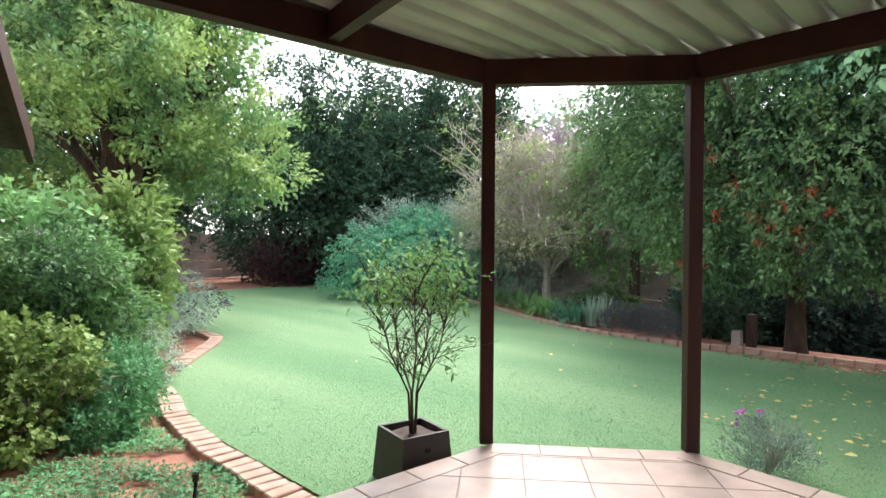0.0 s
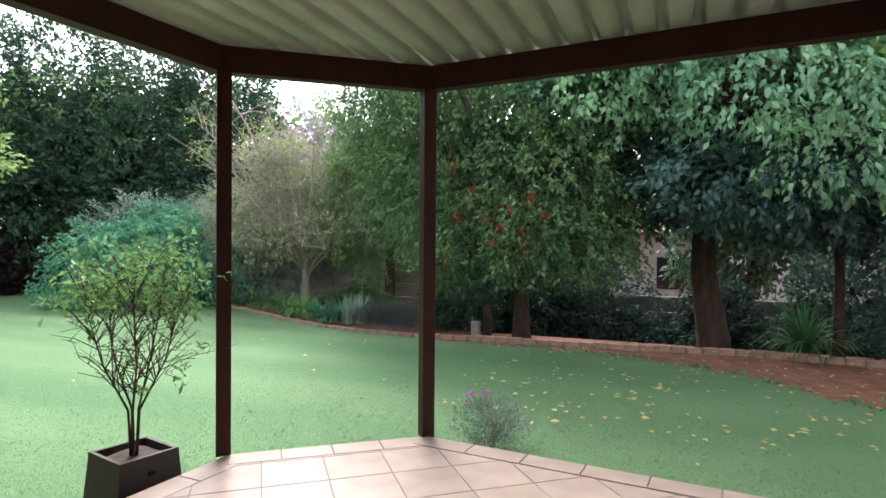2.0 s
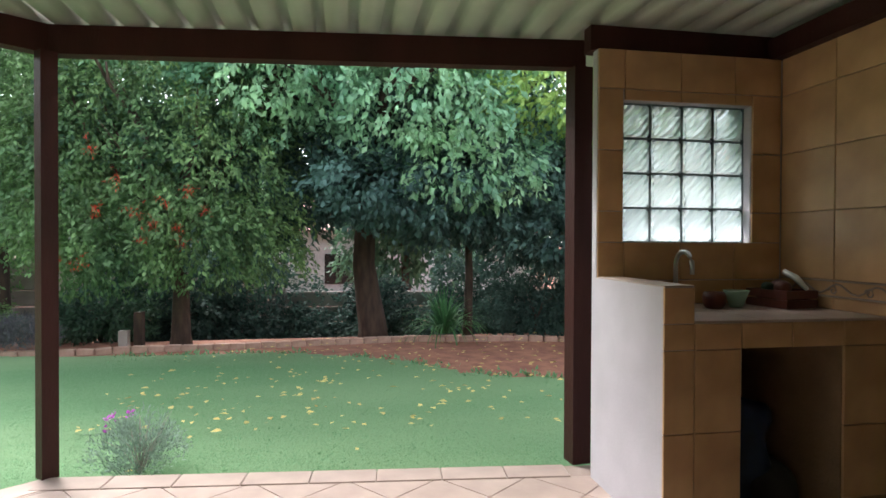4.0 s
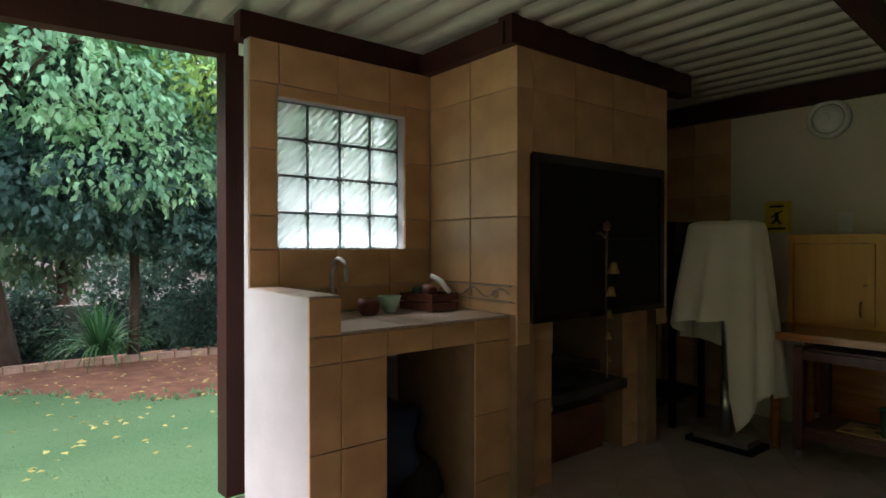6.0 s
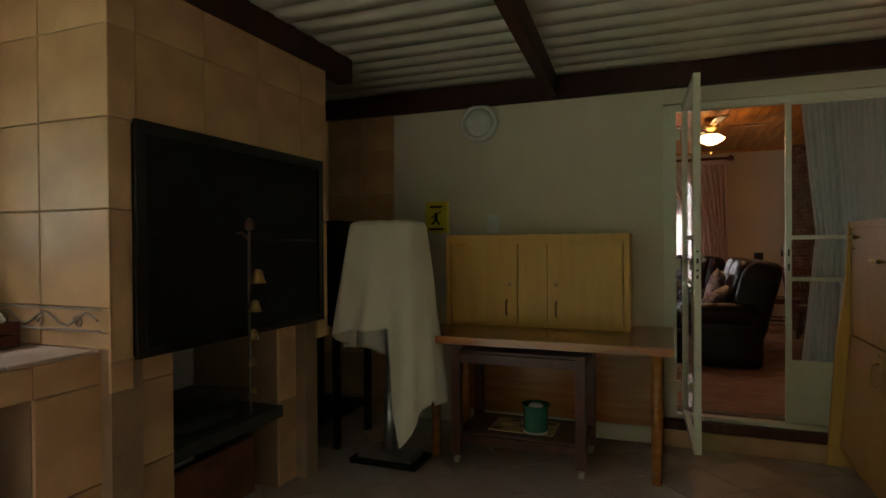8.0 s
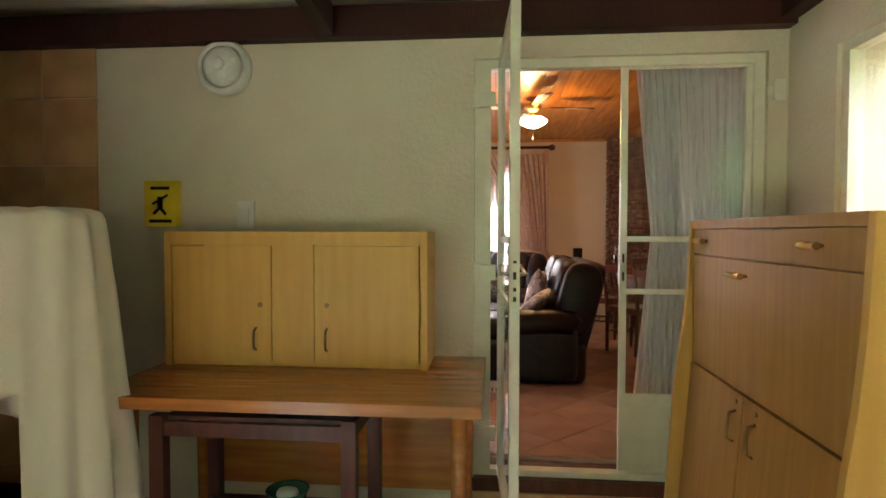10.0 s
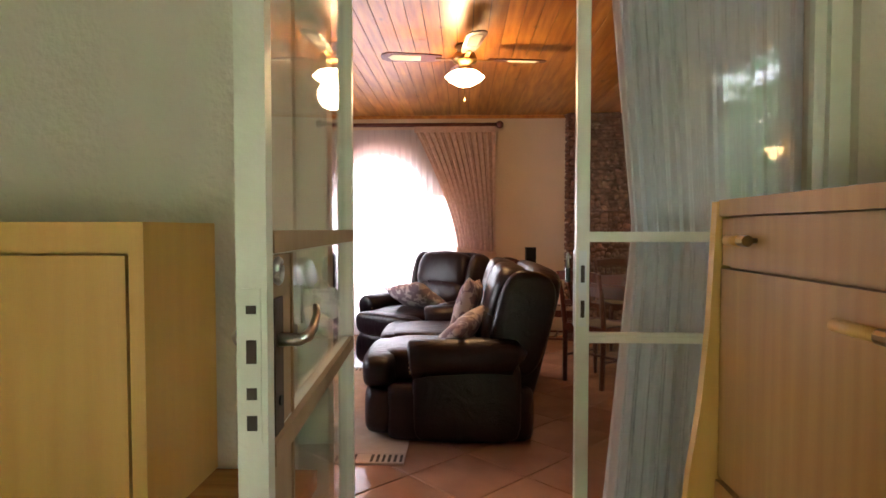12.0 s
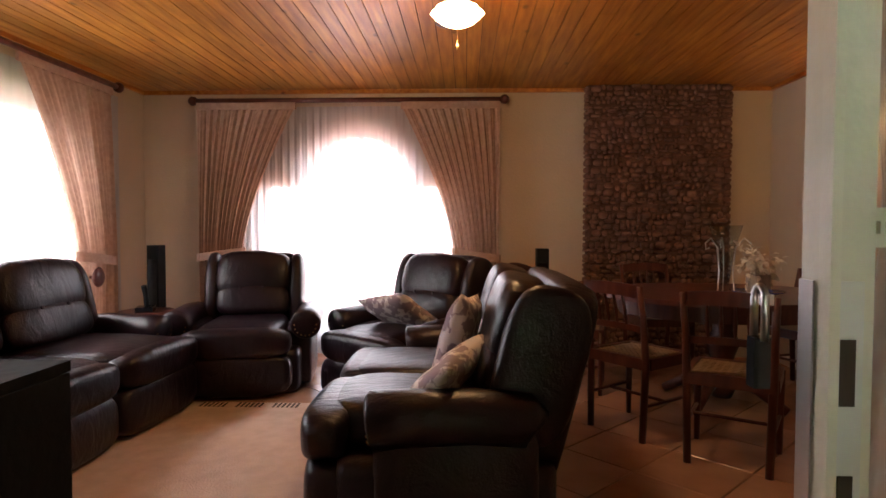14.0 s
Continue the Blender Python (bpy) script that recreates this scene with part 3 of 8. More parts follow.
arc = [(AX + AR * math.cos(t), WZ1 + AR * math.sin(t)) for t in np.linspace(0, math.pi, 17)]
wall_xz(bm, [(RX0, RZ0 - 0.012), (WX0, RZ0 - 0.012), (WX0, 2.9), (RX0, 2.9)], RY0 - 0.22, RY0)
wall_xz(bm, [(WX1, RZ0 - 0.012), (RX1, RZ0 - 0.012), (RX1, 2.9), (WX1, 2.9)], RY0 - 0.22, RY0)
wall_xz(bm, [(WX0, RZ0 - 0.012), (WX1, RZ0 - 0.012), (WX1, WZ0), (WX0, WZ0)], RY0 - 0.22, RY0)
wall_xz(bm, [(WX1, WZ1), (WX1, 2.9), (AX, 2.9)] + arc[8::-1], RY0 - 0.22, RY0)
wall_xz(bm, [(AX, 2.9), (WX0, 2.9), (WX0, WZ1)] + arc[:7:-1], RY0 - 0.22, RY0)
obj("wall_room_far", bm, M["room_wall"], kind="structure", label="cream plaster wall with an arched window", category="wall")
LY0, LY1, LZ0, LZ1 = -8.95, -6.6, 0.45, 2.25
bm = bmesh.new()
for d in ((RX1, RX1 + 0.22, RY0 - 0.22, LY0, RZ0 - 0.012, 2.9), (RX1, RX1 + 0.22, LY1, RY1 + 0.0, RZ0 - 0.012, 2.9),
          (RX1, RX1 + 0.22, LY0, LY1, RZ0 - 0.012, LZ0), (RX1, RX1 + 0.22, LY0, LY1, LZ1, 2.9)):
    box(bm, *d)
obj("wall_room_left", bm, M["room_wall"], kind="structure", label="cream plaster wall with a curtained window", category="wall")
boxed("roof_over_room", (RX0 - 0.4, RX1 + 0.5, RY0 - 0.5, -5.0, 2.9, 2.96), M["far_white"], kind="structure", label="plain roof over the living room", category="roof")
# pine ceiling, boards along y
bm = bmesh.new()
x = RX0
while x < RX1:
    x2 = min(x + 0.098, RX1)
    yy = RY0
    while yy < RY1:
        y2 = min(yy + random.uniform(0.9, 2.6), RY1)
        box(bm, x, x2 - 0.005, yy, y2 - 0.002, RZ1, RZ1 + 0.02)
        yy = y2
    x += 0.098
obj("ceiling_room", bm, M["pine"], kind="structure", label="varnished orange pine board ceiling", category="ceiling")
boxed("ceiling_backing", (RX0, RX1, RY0, RY1, RZ1 + 0.012, RZ1 + 0.05), M["dark_wood"], kind="structure", label="dark backing over the pine boards", category="ceiling")
bm = bmesh.new()
for d in ((RX0, RX1, RY0, RY0 + 0.025, RZ1 - 0.035, RZ1), (RX0, RX0 + 0.025, RY0 + 0.025, RY1 - 0.02, RZ1 - 0.035, RZ1), (RX1 - 0.025, RX1, RY0 + 0.025, RY1 - 0.02, RZ1 - 0.035, RZ1)):
    box(bm, *d)
obj("trim_cornice", bm, M["pine"], kind="structure", label="dark pine cornice strip", category="trim", bevel=0.006)
boxed("step_sill", (0.70, 2.20, -5.20, -4.96, 0.10, 0.175), M["dark_wood"], kind="structure", label="dark threshold of the glazed door", category="sill")
boxed("step_riser", (0.70, 2.20, -4.965, -4.945, 0.0, 0.11), M["wall_tile"], kind="structure", label="tiled riser under the glazed door", category="step")


# ---- plants ----
G = {}
G["yellow_green"] = leafy("yellow_green_leaf", (0.44, 0.56, 0.15), (0.12, 0.24, 0.085), spread=0.7)
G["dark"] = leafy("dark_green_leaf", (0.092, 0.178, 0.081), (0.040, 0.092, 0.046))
G["teal"] = leafy("blue_green_leaf", (0.18, 0.48, 0.23), (0.08, 0.23, 0.12))
G["grey"] = leafy("grey_green_leaf", (0.46, 0.56, 0.38), (0.25, 0.36, 0.23))
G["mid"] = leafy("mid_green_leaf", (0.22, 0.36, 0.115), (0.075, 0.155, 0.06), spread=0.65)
G["bright"] = leafy("bright_green_leaf", (0.286, 0.494, 0.143), (0.143, 0.299, 0.091))
G["broad"] = leafy("broad_green_leaf", (0.33, 0.53, 0.25), (0.13, 0.27, 0.14))
# deep green leaf, its colour also darkened to stand for shade among the trees
G["deep"] = leafy("deep_green_shade_leaf", (0.063, 0.122, 0.077), (0.032, 0.068, 0.045), rough=0.75)
G["lime"] = leafy("lime_leaf", (0.414, 0.552, 0.138), (0.230, 0.368, 0.092))
G["lilac"] = leafy("lilac_grey_leaf", (0.20, 0.17, 0.19), (0.10, 0.12, 0.09))
G["yellow"] = leafy("fallen_yellow_leaf", (0.80, 0.68, 0.20), (0.62, 0.46, 0.14))
G["lawnleaf"] = leafy("fresh_green_strap_leaf", (0.13, 0.34, 0.10), (0.06, 0.18, 0.06))
G["fern"] = leafy("ferny_green_leaf", (0.20, 0.48, 0.17), (0.10, 0.27, 0.10))
G["red"] = leafy("red_flower", (0.65, 0.06, 0.03), (0.45, 0.03, 0.02))
G["pink"] = leafy("pink_flower", (0.60, 0.16, 0.50), (0.5, 0.1, 0.4))
G["rosy"] = leafy("pinkish_grey_leaf", (0.50, 0.40, 0.38), (0.30, 0.24, 0.22))
G["pale"] = leafy("pale_yellow_leaf", (0.68, 0.67, 0.38), (0.42, 0.43, 0.24))
G["bluish"] = leafy("bluish_green_leaf", (0.13, 0.24, 0.17), (0.055, 0.11, 0.08))
G["purple"] = leafy("dark_red_leaf", (0.13, 0.05, 0.055), (0.06, 0.03, 0.03))


def unit(n, rng):
    v = rng.normal(size=(n, 3))
    return v / np.linalg.norm(v, axis=1, keepdims=True)


def leaf_arrays(pos, axis, normal, length, aspect):
    """Folded lozenges of two triangles each."""
    side = np.cross(axis, normal)
    side /= np.linalg.norm(side, axis=1, keepdims=True) + 1e-9
    nn = np.cross(side, axis)
    L, W = length[:, None], (length * aspect)[:, None]
    v = np.stack([pos, pos + axis * L * 0.45 + side * W * 0.5 + nn * W * 0.18, pos + axis * L, pos + axis * L * 0.45 - side * W * 0.5 + nn * W * 0.18], 1).reshape(-1, 3)
    i = np.arange(len(pos))[:, None] * 4
    f = np.concatenate([i + np.array([[0, 1, 2]]), i + np.array([[0, 2, 3]])], 0)
    return v, f


def crown(name, parent, blobs, count, size, mat, seed=1, aspect=0.5, droop=0.2, per=9, sprig=2.2, fill=0.25, floor_z=None, mats=None, **k):
    """Leaves in sprigs over uneven blobs (x, y, z, rx, ry, rz); fill: how deep they go in; droop: how they hang."""
    rng = np.random.default_rng(seed)
    B = np.array(blobs, float)
    w = (B[:, 3] * B[:, 4] + B[:, 4] * B[:, 5] + B[:, 3] * B[:, 5])
    ns = max(count // per, 1)
    pick = rng.choice(len(B), ns, p=w / w.sum())
    d = unit(ns, rng)
    ph = rng.uniform(0, 6.28, (len(B), 6))[pick]
    bump = 0.10 * np.sin(5 * d[:, 0] + ph[:, 0]) + 0.10 * np.sin(6 * d[:, 1] + ph[:, 1]) + 0.10 * np.sin(5 * d[:, 2] + ph[:, 2]) + 0.07 * np.sin(11 * d[:, 0] + ph[:, 3]) * np.sin(12 * d[:, 2] + ph[:, 4])
    r = (1 - np.abs(rng.normal(0, fill, ns))) * (0.93 + bump)
    c = B[pick, :3] + d * B[pick, 3:] * r[:, None]
    n = ns * per
    cc, dd = np.repeat(c, per, 0), np.repeat(d, per, 0)
    tw = unit(ns, rng) * 0.6 + d
    tw[:, 2] -= droop * 2
    tw /= np.linalg.norm(tw, axis=1, keepdims=True)
    along = np.tile(np.linspace(0, 1, per), ns)[:, None]
    sz = size * rng.uniform(0.6, 1.25, n)
    pos = cc + np.repeat(tw, per, 0) * along * size * sprig + rng.normal(0, size * 0.3, (n, 3))
    ax = unit(n, rng) * 0.9 + np.repeat(tw, per, 0)
    ax[:, 2] -= droop
    ax /= np.linalg.norm(ax, axis=1, keepdims=True)
    nr = unit(n, rng) * 0.7 + dd * 0.5 + np.array([0, 0, 0.6])
    keep = pos[:, 2] > (floor_z if floor_z is not None else -9)
    v, f = leaf_arrays(pos[keep], ax[keep], nr[keep], sz[keep], aspect)
    return raw_mesh(name, v, f, mat, parent, **k)


def limbs(name, parent, base, tips, r0, mat, seed=1, sub=4, n=8, trunk_top=None):
    """A tapered trunk that divides into limbs and those into branches."""
    rng = random.Random(seed)
    bm = bmesh.new()
    base = Vector(base)
    top = Vector(trunk_top) if trunk_top else base + Vector((0, 0, 1.5))
    mid = base.lerp(top, 0.5) + Vector((rng.uniform(-1, 1), rng.uniform(-1, 1), 0)) * r0 * 0.6
    tube(bm, [base - Vector((0, 0, 0.15)), base + Vector((0, 0, 0.1)), mid, top], [r0 * 1.5, r0 * 1.1, r0 * 0.9, r0 * 0.75], n)
    for t in tips:
        t = Vector(t)
        pts = [top - Vector((0, 0, 0.12))]
        for s in (0.3, 0.6, 0.85, 1.0):
            p = top.lerp(t, s)
            j = (t - top).length * 0.07
            pts.append(p + Vector((rng.uniform(-j, j), rng.uniform(-j, j), rng.uniform(0, j))))
        r = r0 * 0.55
        tube(bm, pts, [r, r * 0.8, r * 0.55, r * 0.35, r * 0.15], 6)
        for q in range(sub):
            s = pts[1 + q % 3]
            ln = (t - top).length * rng.uniform(0.3, 0.55)
            dr = ((t - top).normalized() + Vector((rng.uniform(-1, 1), rng.uniform(-1, 1), rng.uniform(-0.3, 0.8)))).normalized()
            tube(bm, [s, s + dr * ln * 0.5 + Vector((0, 0, 0.05)), s + dr * ln], [r * 0.35, r * 0.22, r * 0.06], 5)
    return part(name, bm, mat, parent, smooth=True)


def tree(name, at, label, r0, trunk_top, tips, crowns, seed, bark="bark", sub=4, category="tree"):
    """crowns: (part name, blobs, count, size, leaf, options), places relative to the foot."""
    t = empty(name, Matrix.Translation(at), label, category)
    if r0:
        limbs("trunk", t, (0, 0, 0), tips, r0, M[bark], seed, sub, trunk_top=trunk_top)
    for i, (nm, blobs, count, size, leaf, opt) in enumerate(crowns):
        crown(nm, t, blobs, count, size, G[leaf], seed=seed * 10 + i, **opt)
    return t


def straps(name, at, n, length, width, mat, seed, label, category="plant", arch=0.8, spread=0.12, group="", parent=None):
    """A clump of arching strap leaves."""
    rng = np.random.default_rng(seed)
    a = rng.uniform(0, 2 * np.pi, n)
    ln = length * rng.uniform(0.6, 1.1, n)
    lean = rng.uniform(0.1, 1.0, n) * arch
    out = np.stack([np.cos(a), np.sin(a), np.zeros(n)], 1)
    side = np.stack([-np.sin(a), np.cos(a), np.zeros(n)], 1)
    base = out * (rng.uniform(0, spread, n))[:, None]
    V = []
    S = 5
    for s in range(S + 1):
        t = s / S
        ang = (0.25 + t * 1.3) * lean
        p = base + out * (ln * t * np.sin(ang))[:, None] + np.array([0, 0, 1]) * (ln * t * np.cos(ang))[:, None]
        w = (width * (1 - t ** 2) + 0.001)
        V += [p - side * w / 2, p + side * w / 2]
    V = np.stack(V, 1)
    i = np.arange(n)[:, None] * (2 * (S + 1))
    F = np.concatenate([i + np.array([[2 * s, 2 * s + 1, 2 * s + 3, 2 * s + 2]]) for s in range(S)], 0)
    o = raw_mesh(name, V.reshape(-1, 3), F, mat, parent, label=label, category=category, group=group)
    o.location = at
    return o


def limb_tips(n, r, z, seed):
    rng = random.Random(seed)
    return [(r * rng.uniform(0.6, 1) * math.cos(6.28 * i / n), r * rng.uniform(0.6, 1) * math.sin(6.28 * i / n), z * rng.uniform(0.75, 1.1)) for i in range(n)]


# the yellow-green spreading tree at the end of the left bed
rng = random.Random(42)
pads = []
for k in range(64):
    a, q, z = rng.uniform(0, 6.283), math.sqrt(rng.uniform(0.02, 1)), rng.uniform(0, 1)
    reach = (3.5 + 0.5 * math.sin(3 * a)) * (1 - 0.62 * z ** 1.6) + 0.2
    pads.append((-1.0 + reach * q * math.cos(a), -0.2 + reach * q * math.sin(a), 3.1 + 5.0 * z - 0.6 * q, rng.uniform(0.75, 1.25), rng.uniform(0.7, 1.1), rng.uniform(0.22, 0.38)))
tree("spreading_tree", (5.9, 13.2, -0.2), "broad spreading tree with layered yellow-green foliage over the lawn", 0.26, (-0.5, 0.1, 2.0), [(p[0] * 0.9, p[1] * 0.9, p[2]) for p in pads[::5]],
     [("crown", pads, 72000, 0.125, "yellow_green", dict(fill=0.3, droop=0.08, sprig=1.7)),
      # pads repeated inside and below in darker green, as shade under the layers
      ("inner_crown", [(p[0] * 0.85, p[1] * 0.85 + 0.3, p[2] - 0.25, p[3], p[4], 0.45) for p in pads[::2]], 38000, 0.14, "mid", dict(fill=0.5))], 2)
# dark evergreen screen
for i, (x, y, h, r) in enumerate(((9.5, 25.5, 9.0, 2.3), (12.9, 20.3, 8.4, 2.0), (14.2, 18.4, 9.0, 2.2), (15.6, 16.2, 9.2, 2.3), (16.5, 14.0, 8.4, 2.3))):
    tree("evergreen_tree", (x, y, -0.2), "tall dense dark evergreen tree of the far screen", 0.2, (0, 0, 2), limb_tips(5, 1.2, h * 0.7, i),
         [("crown", [(0, 0, h * 0.42, r, r, h * 0.38), (0.2, 0, h * 0.78, r * 0.62, r * 0.62, h * 0.24), (-r * 0.5, -0.5, h * 0.3, r * 0.8, r * 0.8, h * 0.28), (r * 0.4, -0.6, h * 0.5, r * 0.7, r * 0.7, h * 0.2)],
           28000, 0.17, "dark", dict(fill=0.16, droop=0.1)),
          ("fresh_growth", [(0.3, -0.6, h * 0.6, r * 0.9, r * 0.8, h * 0.2)], 1500, 0.17, "mid", dict(fill=0.1))], 20 + i, sub=2)
# lower bushes in front of the screen
tree("blue_green_bush", (12.4, 11.7, -0.2), "large rounded blue-green bush on the far bed", 0.08, (0, 0, 0.5), limb_tips(6, 1.2, 1.6, 4),
     [("crown", [(0, 0, 0.9, 1.7, 1.7, 1.3), (0.9, -0.8, 0.7, 1.3, 1.3, 1.1), (-0.9, 0.7, 0.8, 1.4, 1.4, 1.1), (0.2, 0.2, 1.7, 1.1, 1.1, 0.8)], 32000, 0.11, "teal", dict(fill=0.12, droop=0.35, floor_z=-0.05))], 31, category="bush")
tree("grey_bush", (13.4, 13.6, -0.2), "grey-leaved bush behind the blue-green one", 0.08, (0, 0, 0.5), limb_tips(5, 1.0, 1.8, 5),
     [("crown", [(0, 0, 1.3, 1.6, 1.6, 1.5), (1.2, -0.8, 1.7, 1.4, 1.4, 1.2)], 16000, 0.13, "grey", dict(fill=0.14, aspect=0.3, floor_z=-0.05))], 32, category="bush")
tree("feathery_bush", (13.3, 9.9, -0.3), "soft feathery grey-green bush beside the fence", 0.07, (0, 0, 0.5), limb_tips(6, 1.0, 2.2, 6),
     [("crown", [(0, 0, 1.3, 1.5, 1.5, 1.4), (0.3, -0.9, 0.9, 1.2, 1.2, 1.0), (-0.2, 0.4, 2.3, 1.1, 1.1, 0.8)], 30000, 0.13, "grey", dict(fill=0.3, aspect=0.1, floor_z=0.0, per=14))], 33, category="bush")
tree("dark_red_shrub", (12.1, 18.0, -0.2), "dark red strap-leaved shrub before the far fence", 0, None, [],
     [("crown", [(0, 0, 0.5, 1.3, 0.7, 0.7)], 3500, 0.3, "purple", dict(fill=0.3, aspect=0.12, droop=-0.5, floor_z=0))], 34, category="shrub")
for i, (x, y) in enumerate(((12.9, 18.3), (13.4, 16.6), (13.6, 14.0))):
    tree("low_shrub", (x, y, -0.2), "low dark green shrub along the far bed", 0, None, [],
         [("crown", [(0, 0, 0.25, 0.9, 0.7, 0.45)], 3500, 0.12, "deep", dict(fill=0.2, floor_z=0))], 40 + i, category="shrub")


def bare_tree(at, seed, h, n):
    """Many thin ascending grey branches with sparse yellow leaves."""
    t = empty("bare_tree", Matrix.Translation(at), "small half-bare tree with pale grey twigs and few yellow leaves", "tree")
    rng = random.Random(seed)
    bm = bmesh.new()
    tube(bm, [(0, 0, -0.2), (0, 0, 0.6), (0.05, 0, 1.2)], [0.12, 0.09, 0.07], 7)
    ends = []
    for i in range(n):
        a = rng.uniform(0, 6.28)
        out, up = rng.uniform(0.9, 3.0), rng.uniform(0.3, h)
        p0 = Vector((0.05, 0, rng.uniform(0.7, 1.3)))
        p3 = Vector((out * math.cos(a), out * math.sin(a), 1.0 + up))
        p1, p2 = p0.lerp(p3, 0.35) + Vector((0, 0, 0.25)), p0.lerp(p3, 0.7) + Vector((0, 0, 0.25))
        tube(bm, [p0, p1, p2, p3], [0.035, 0.022, 0.014, 0.005], 5)
        for k in range(7):
            s = p1.lerp(p3, rng.uniform(0, 0.95))
            e = s + Vector((rng.uniform(-0.6, 0.6), rng.uniform(-0.6, 0.6), rng.uniform(-0.2, 0.6)))
            m = s.lerp(e, 0.5) + Vector((0, 0, 0.06))
            tube(bm, [s, m, e], [0.010, 0.007, 0.003], 4)
            ends.append(e)
            for z in range(3):
                e2 = m.lerp(e, rng.uniform(0, 1)) + Vector((rng.uniform(-0.3, 0.3), rng.uniform(-0.3, 0.3), rng.uniform(-0.15, 0.3)))
                tube(bm, [m, e2], [0.005, 0.002], 3, caps=False)
    part("branch_crown", bm, M["twig"], t)
    crown("fresh_spray", t, [(-0.2, -1.6, 2.6, 0.9, 0.9, 0.9), (-0.5, -0.9, 1.7, 0.8, 0.7, 0.5), (-0.3, 0.5, 3.4, 1.0, 1.0, 0.6), (-0.9, 0.3, 1.6, 0.7, 0.9, 0.5), (-0.6, 1.4, 2.2, 0.8, 0.8, 0.8)], 17000, 0.075, G["pale"], seed=seed + 1, fill=0.45)
    crown("leaves", t, [(e.x, e.y, e.z, 0.2, 0.2, 0.2) for e in ends], len(ends) * 9, 0.08, G["lime"], seed=seed, fill=0.4, per=4)
    return t


bare_tree((12.9, 8.1, -0.2), 5, 3.9, 95)
tree("climber_tree", (12.9, 5.9, -0.5), "slender tree thick with light green trailing leaves", 0.12, (0, 0, 2.2), limb_tips(6, 1.3, 4.6, 8),
     [("crown", [(0, 0, 4.0, 1.5, 1.7, 2.2), (0.2, 0.6, 2.6, 1.2, 1.4, 1.7), (-0.3, -1.0, 3.4, 1.3, 1.5, 2.2), (0, -0.4, 6.0, 1.4, 1.5, 1.2)], 42000, 0.09, "mid", dict(fill=0.32, droop=0.3, sprig=2.2, per=8, aspect=0.5, floor_z=0.6))], 51)
# the weeping bottlebrush
bb = tree("bottlebrush_tree", (10.9, 2.5, -0.2), "weeping bottlebrush tree with hanging leafy strands and red flowers", 0.13, (0.1, 0.2, 1.5), limb_tips(9, 1.9, 3.6, 9),
          [("crown", [(0, 0, 4.0, 2.0, 2.4, 1.6), (-0.5, 1.4, 2.5, 1.2, 1.2, 1.5), (-0.8, -0.6, 2.5, 1.2, 1.4, 1.2), (-0.2, 2.0, 3.6, 1.3, 1.3, 1.3), (-0.9, -0.6, 1.6, 1.0, 1.3, 0.7), (-0.9, 0.7, 1.55, 0.9, 0.9, 0.75)], 58000, 0.085, "mid",
            dict(fill=0.32, droop=0.35, sprig=2.8, per=9, aspect=0.45, floor_z=0.75)),
           # darker leaves inside put the crown's shade into their colour
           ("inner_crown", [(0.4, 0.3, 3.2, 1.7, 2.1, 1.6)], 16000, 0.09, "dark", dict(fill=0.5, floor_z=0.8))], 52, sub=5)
rng = random.Random(3)
for i, (dy, dz, dx) in enumerate(((-0.35, 2.0, -1.9), (-0.2, 1.75, -1.95), (-0.1, 1.55, -1.9), (-0.6, 2.15, -1.9), (0.65, 1.25, -1.7), (0.95, 1.3, -1.6), (0.2, 2.25, -1.8), (-0.55, 1.5, -1.85), (-0.05, 1.85, -2.0), (-0.45, 1.7, -1.8), (0.35, 1.9, -2.0), (-0.8, 1.9, -1.9), (0.5, 2.6, -1.8))):
    crown("flower", bb, [(dx - 0.1, dy, dz, 0.02, 0.02, 0.05)], 48, 0.045, G["red"], seed=300 + i, aspect=0.2, fill=0.5, droop=0.3, kind="stuff")
# the large shade tree and its neighbours
big = tree("shade_tree", (11.3, -0.35, -0.2), "big shade tree with a thick brown trunk and broad mid-green leaves", 0.21, (0.05, 0.1, 2.3), limb_tips(9, 2.8, 4.3, 12),
           [("crown", [(0, 0, 5.4, 3.2, 3.2, 1.8), (-1.2, 1.3, 3.9, 1.3, 1.3, 0.9), (-1.6, -0.6, 3.6, 1.5, 1.3, 0.9), (-1.0, -2.4, 4.2, 1.6, 1.8, 1.2), (-0.8, 3.0, 4.9, 1.6, 1.5, 1.2), (-1.4, -1.3, 2.6, 1.1, 1.0, 0.55), (-2.4, 0.6, 4.7, 1.2, 1.3, 0.8)],
             60000, 0.12, "broad", dict(fill=0.15, droop=0.35)),
            # near-black inner leaves stand in for shade inside the crown
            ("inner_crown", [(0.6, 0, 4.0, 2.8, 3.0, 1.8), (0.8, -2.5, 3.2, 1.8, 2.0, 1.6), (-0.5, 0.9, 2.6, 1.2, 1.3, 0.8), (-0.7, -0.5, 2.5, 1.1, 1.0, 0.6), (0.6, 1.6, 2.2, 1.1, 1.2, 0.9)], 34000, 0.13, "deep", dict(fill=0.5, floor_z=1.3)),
            ("yellow_spray", [(-2.1, -2.5, 3.7, 1.1, 1.2, 0.6), (-1.8, -1.9, 4.6, 1.2, 1.2, 0.6), (-2.3, -3.4, 3.3, 0.9, 1.0, 0.5)], 7500, 0.12, "lime", dict(fill=0.2))], 53, sub=6)
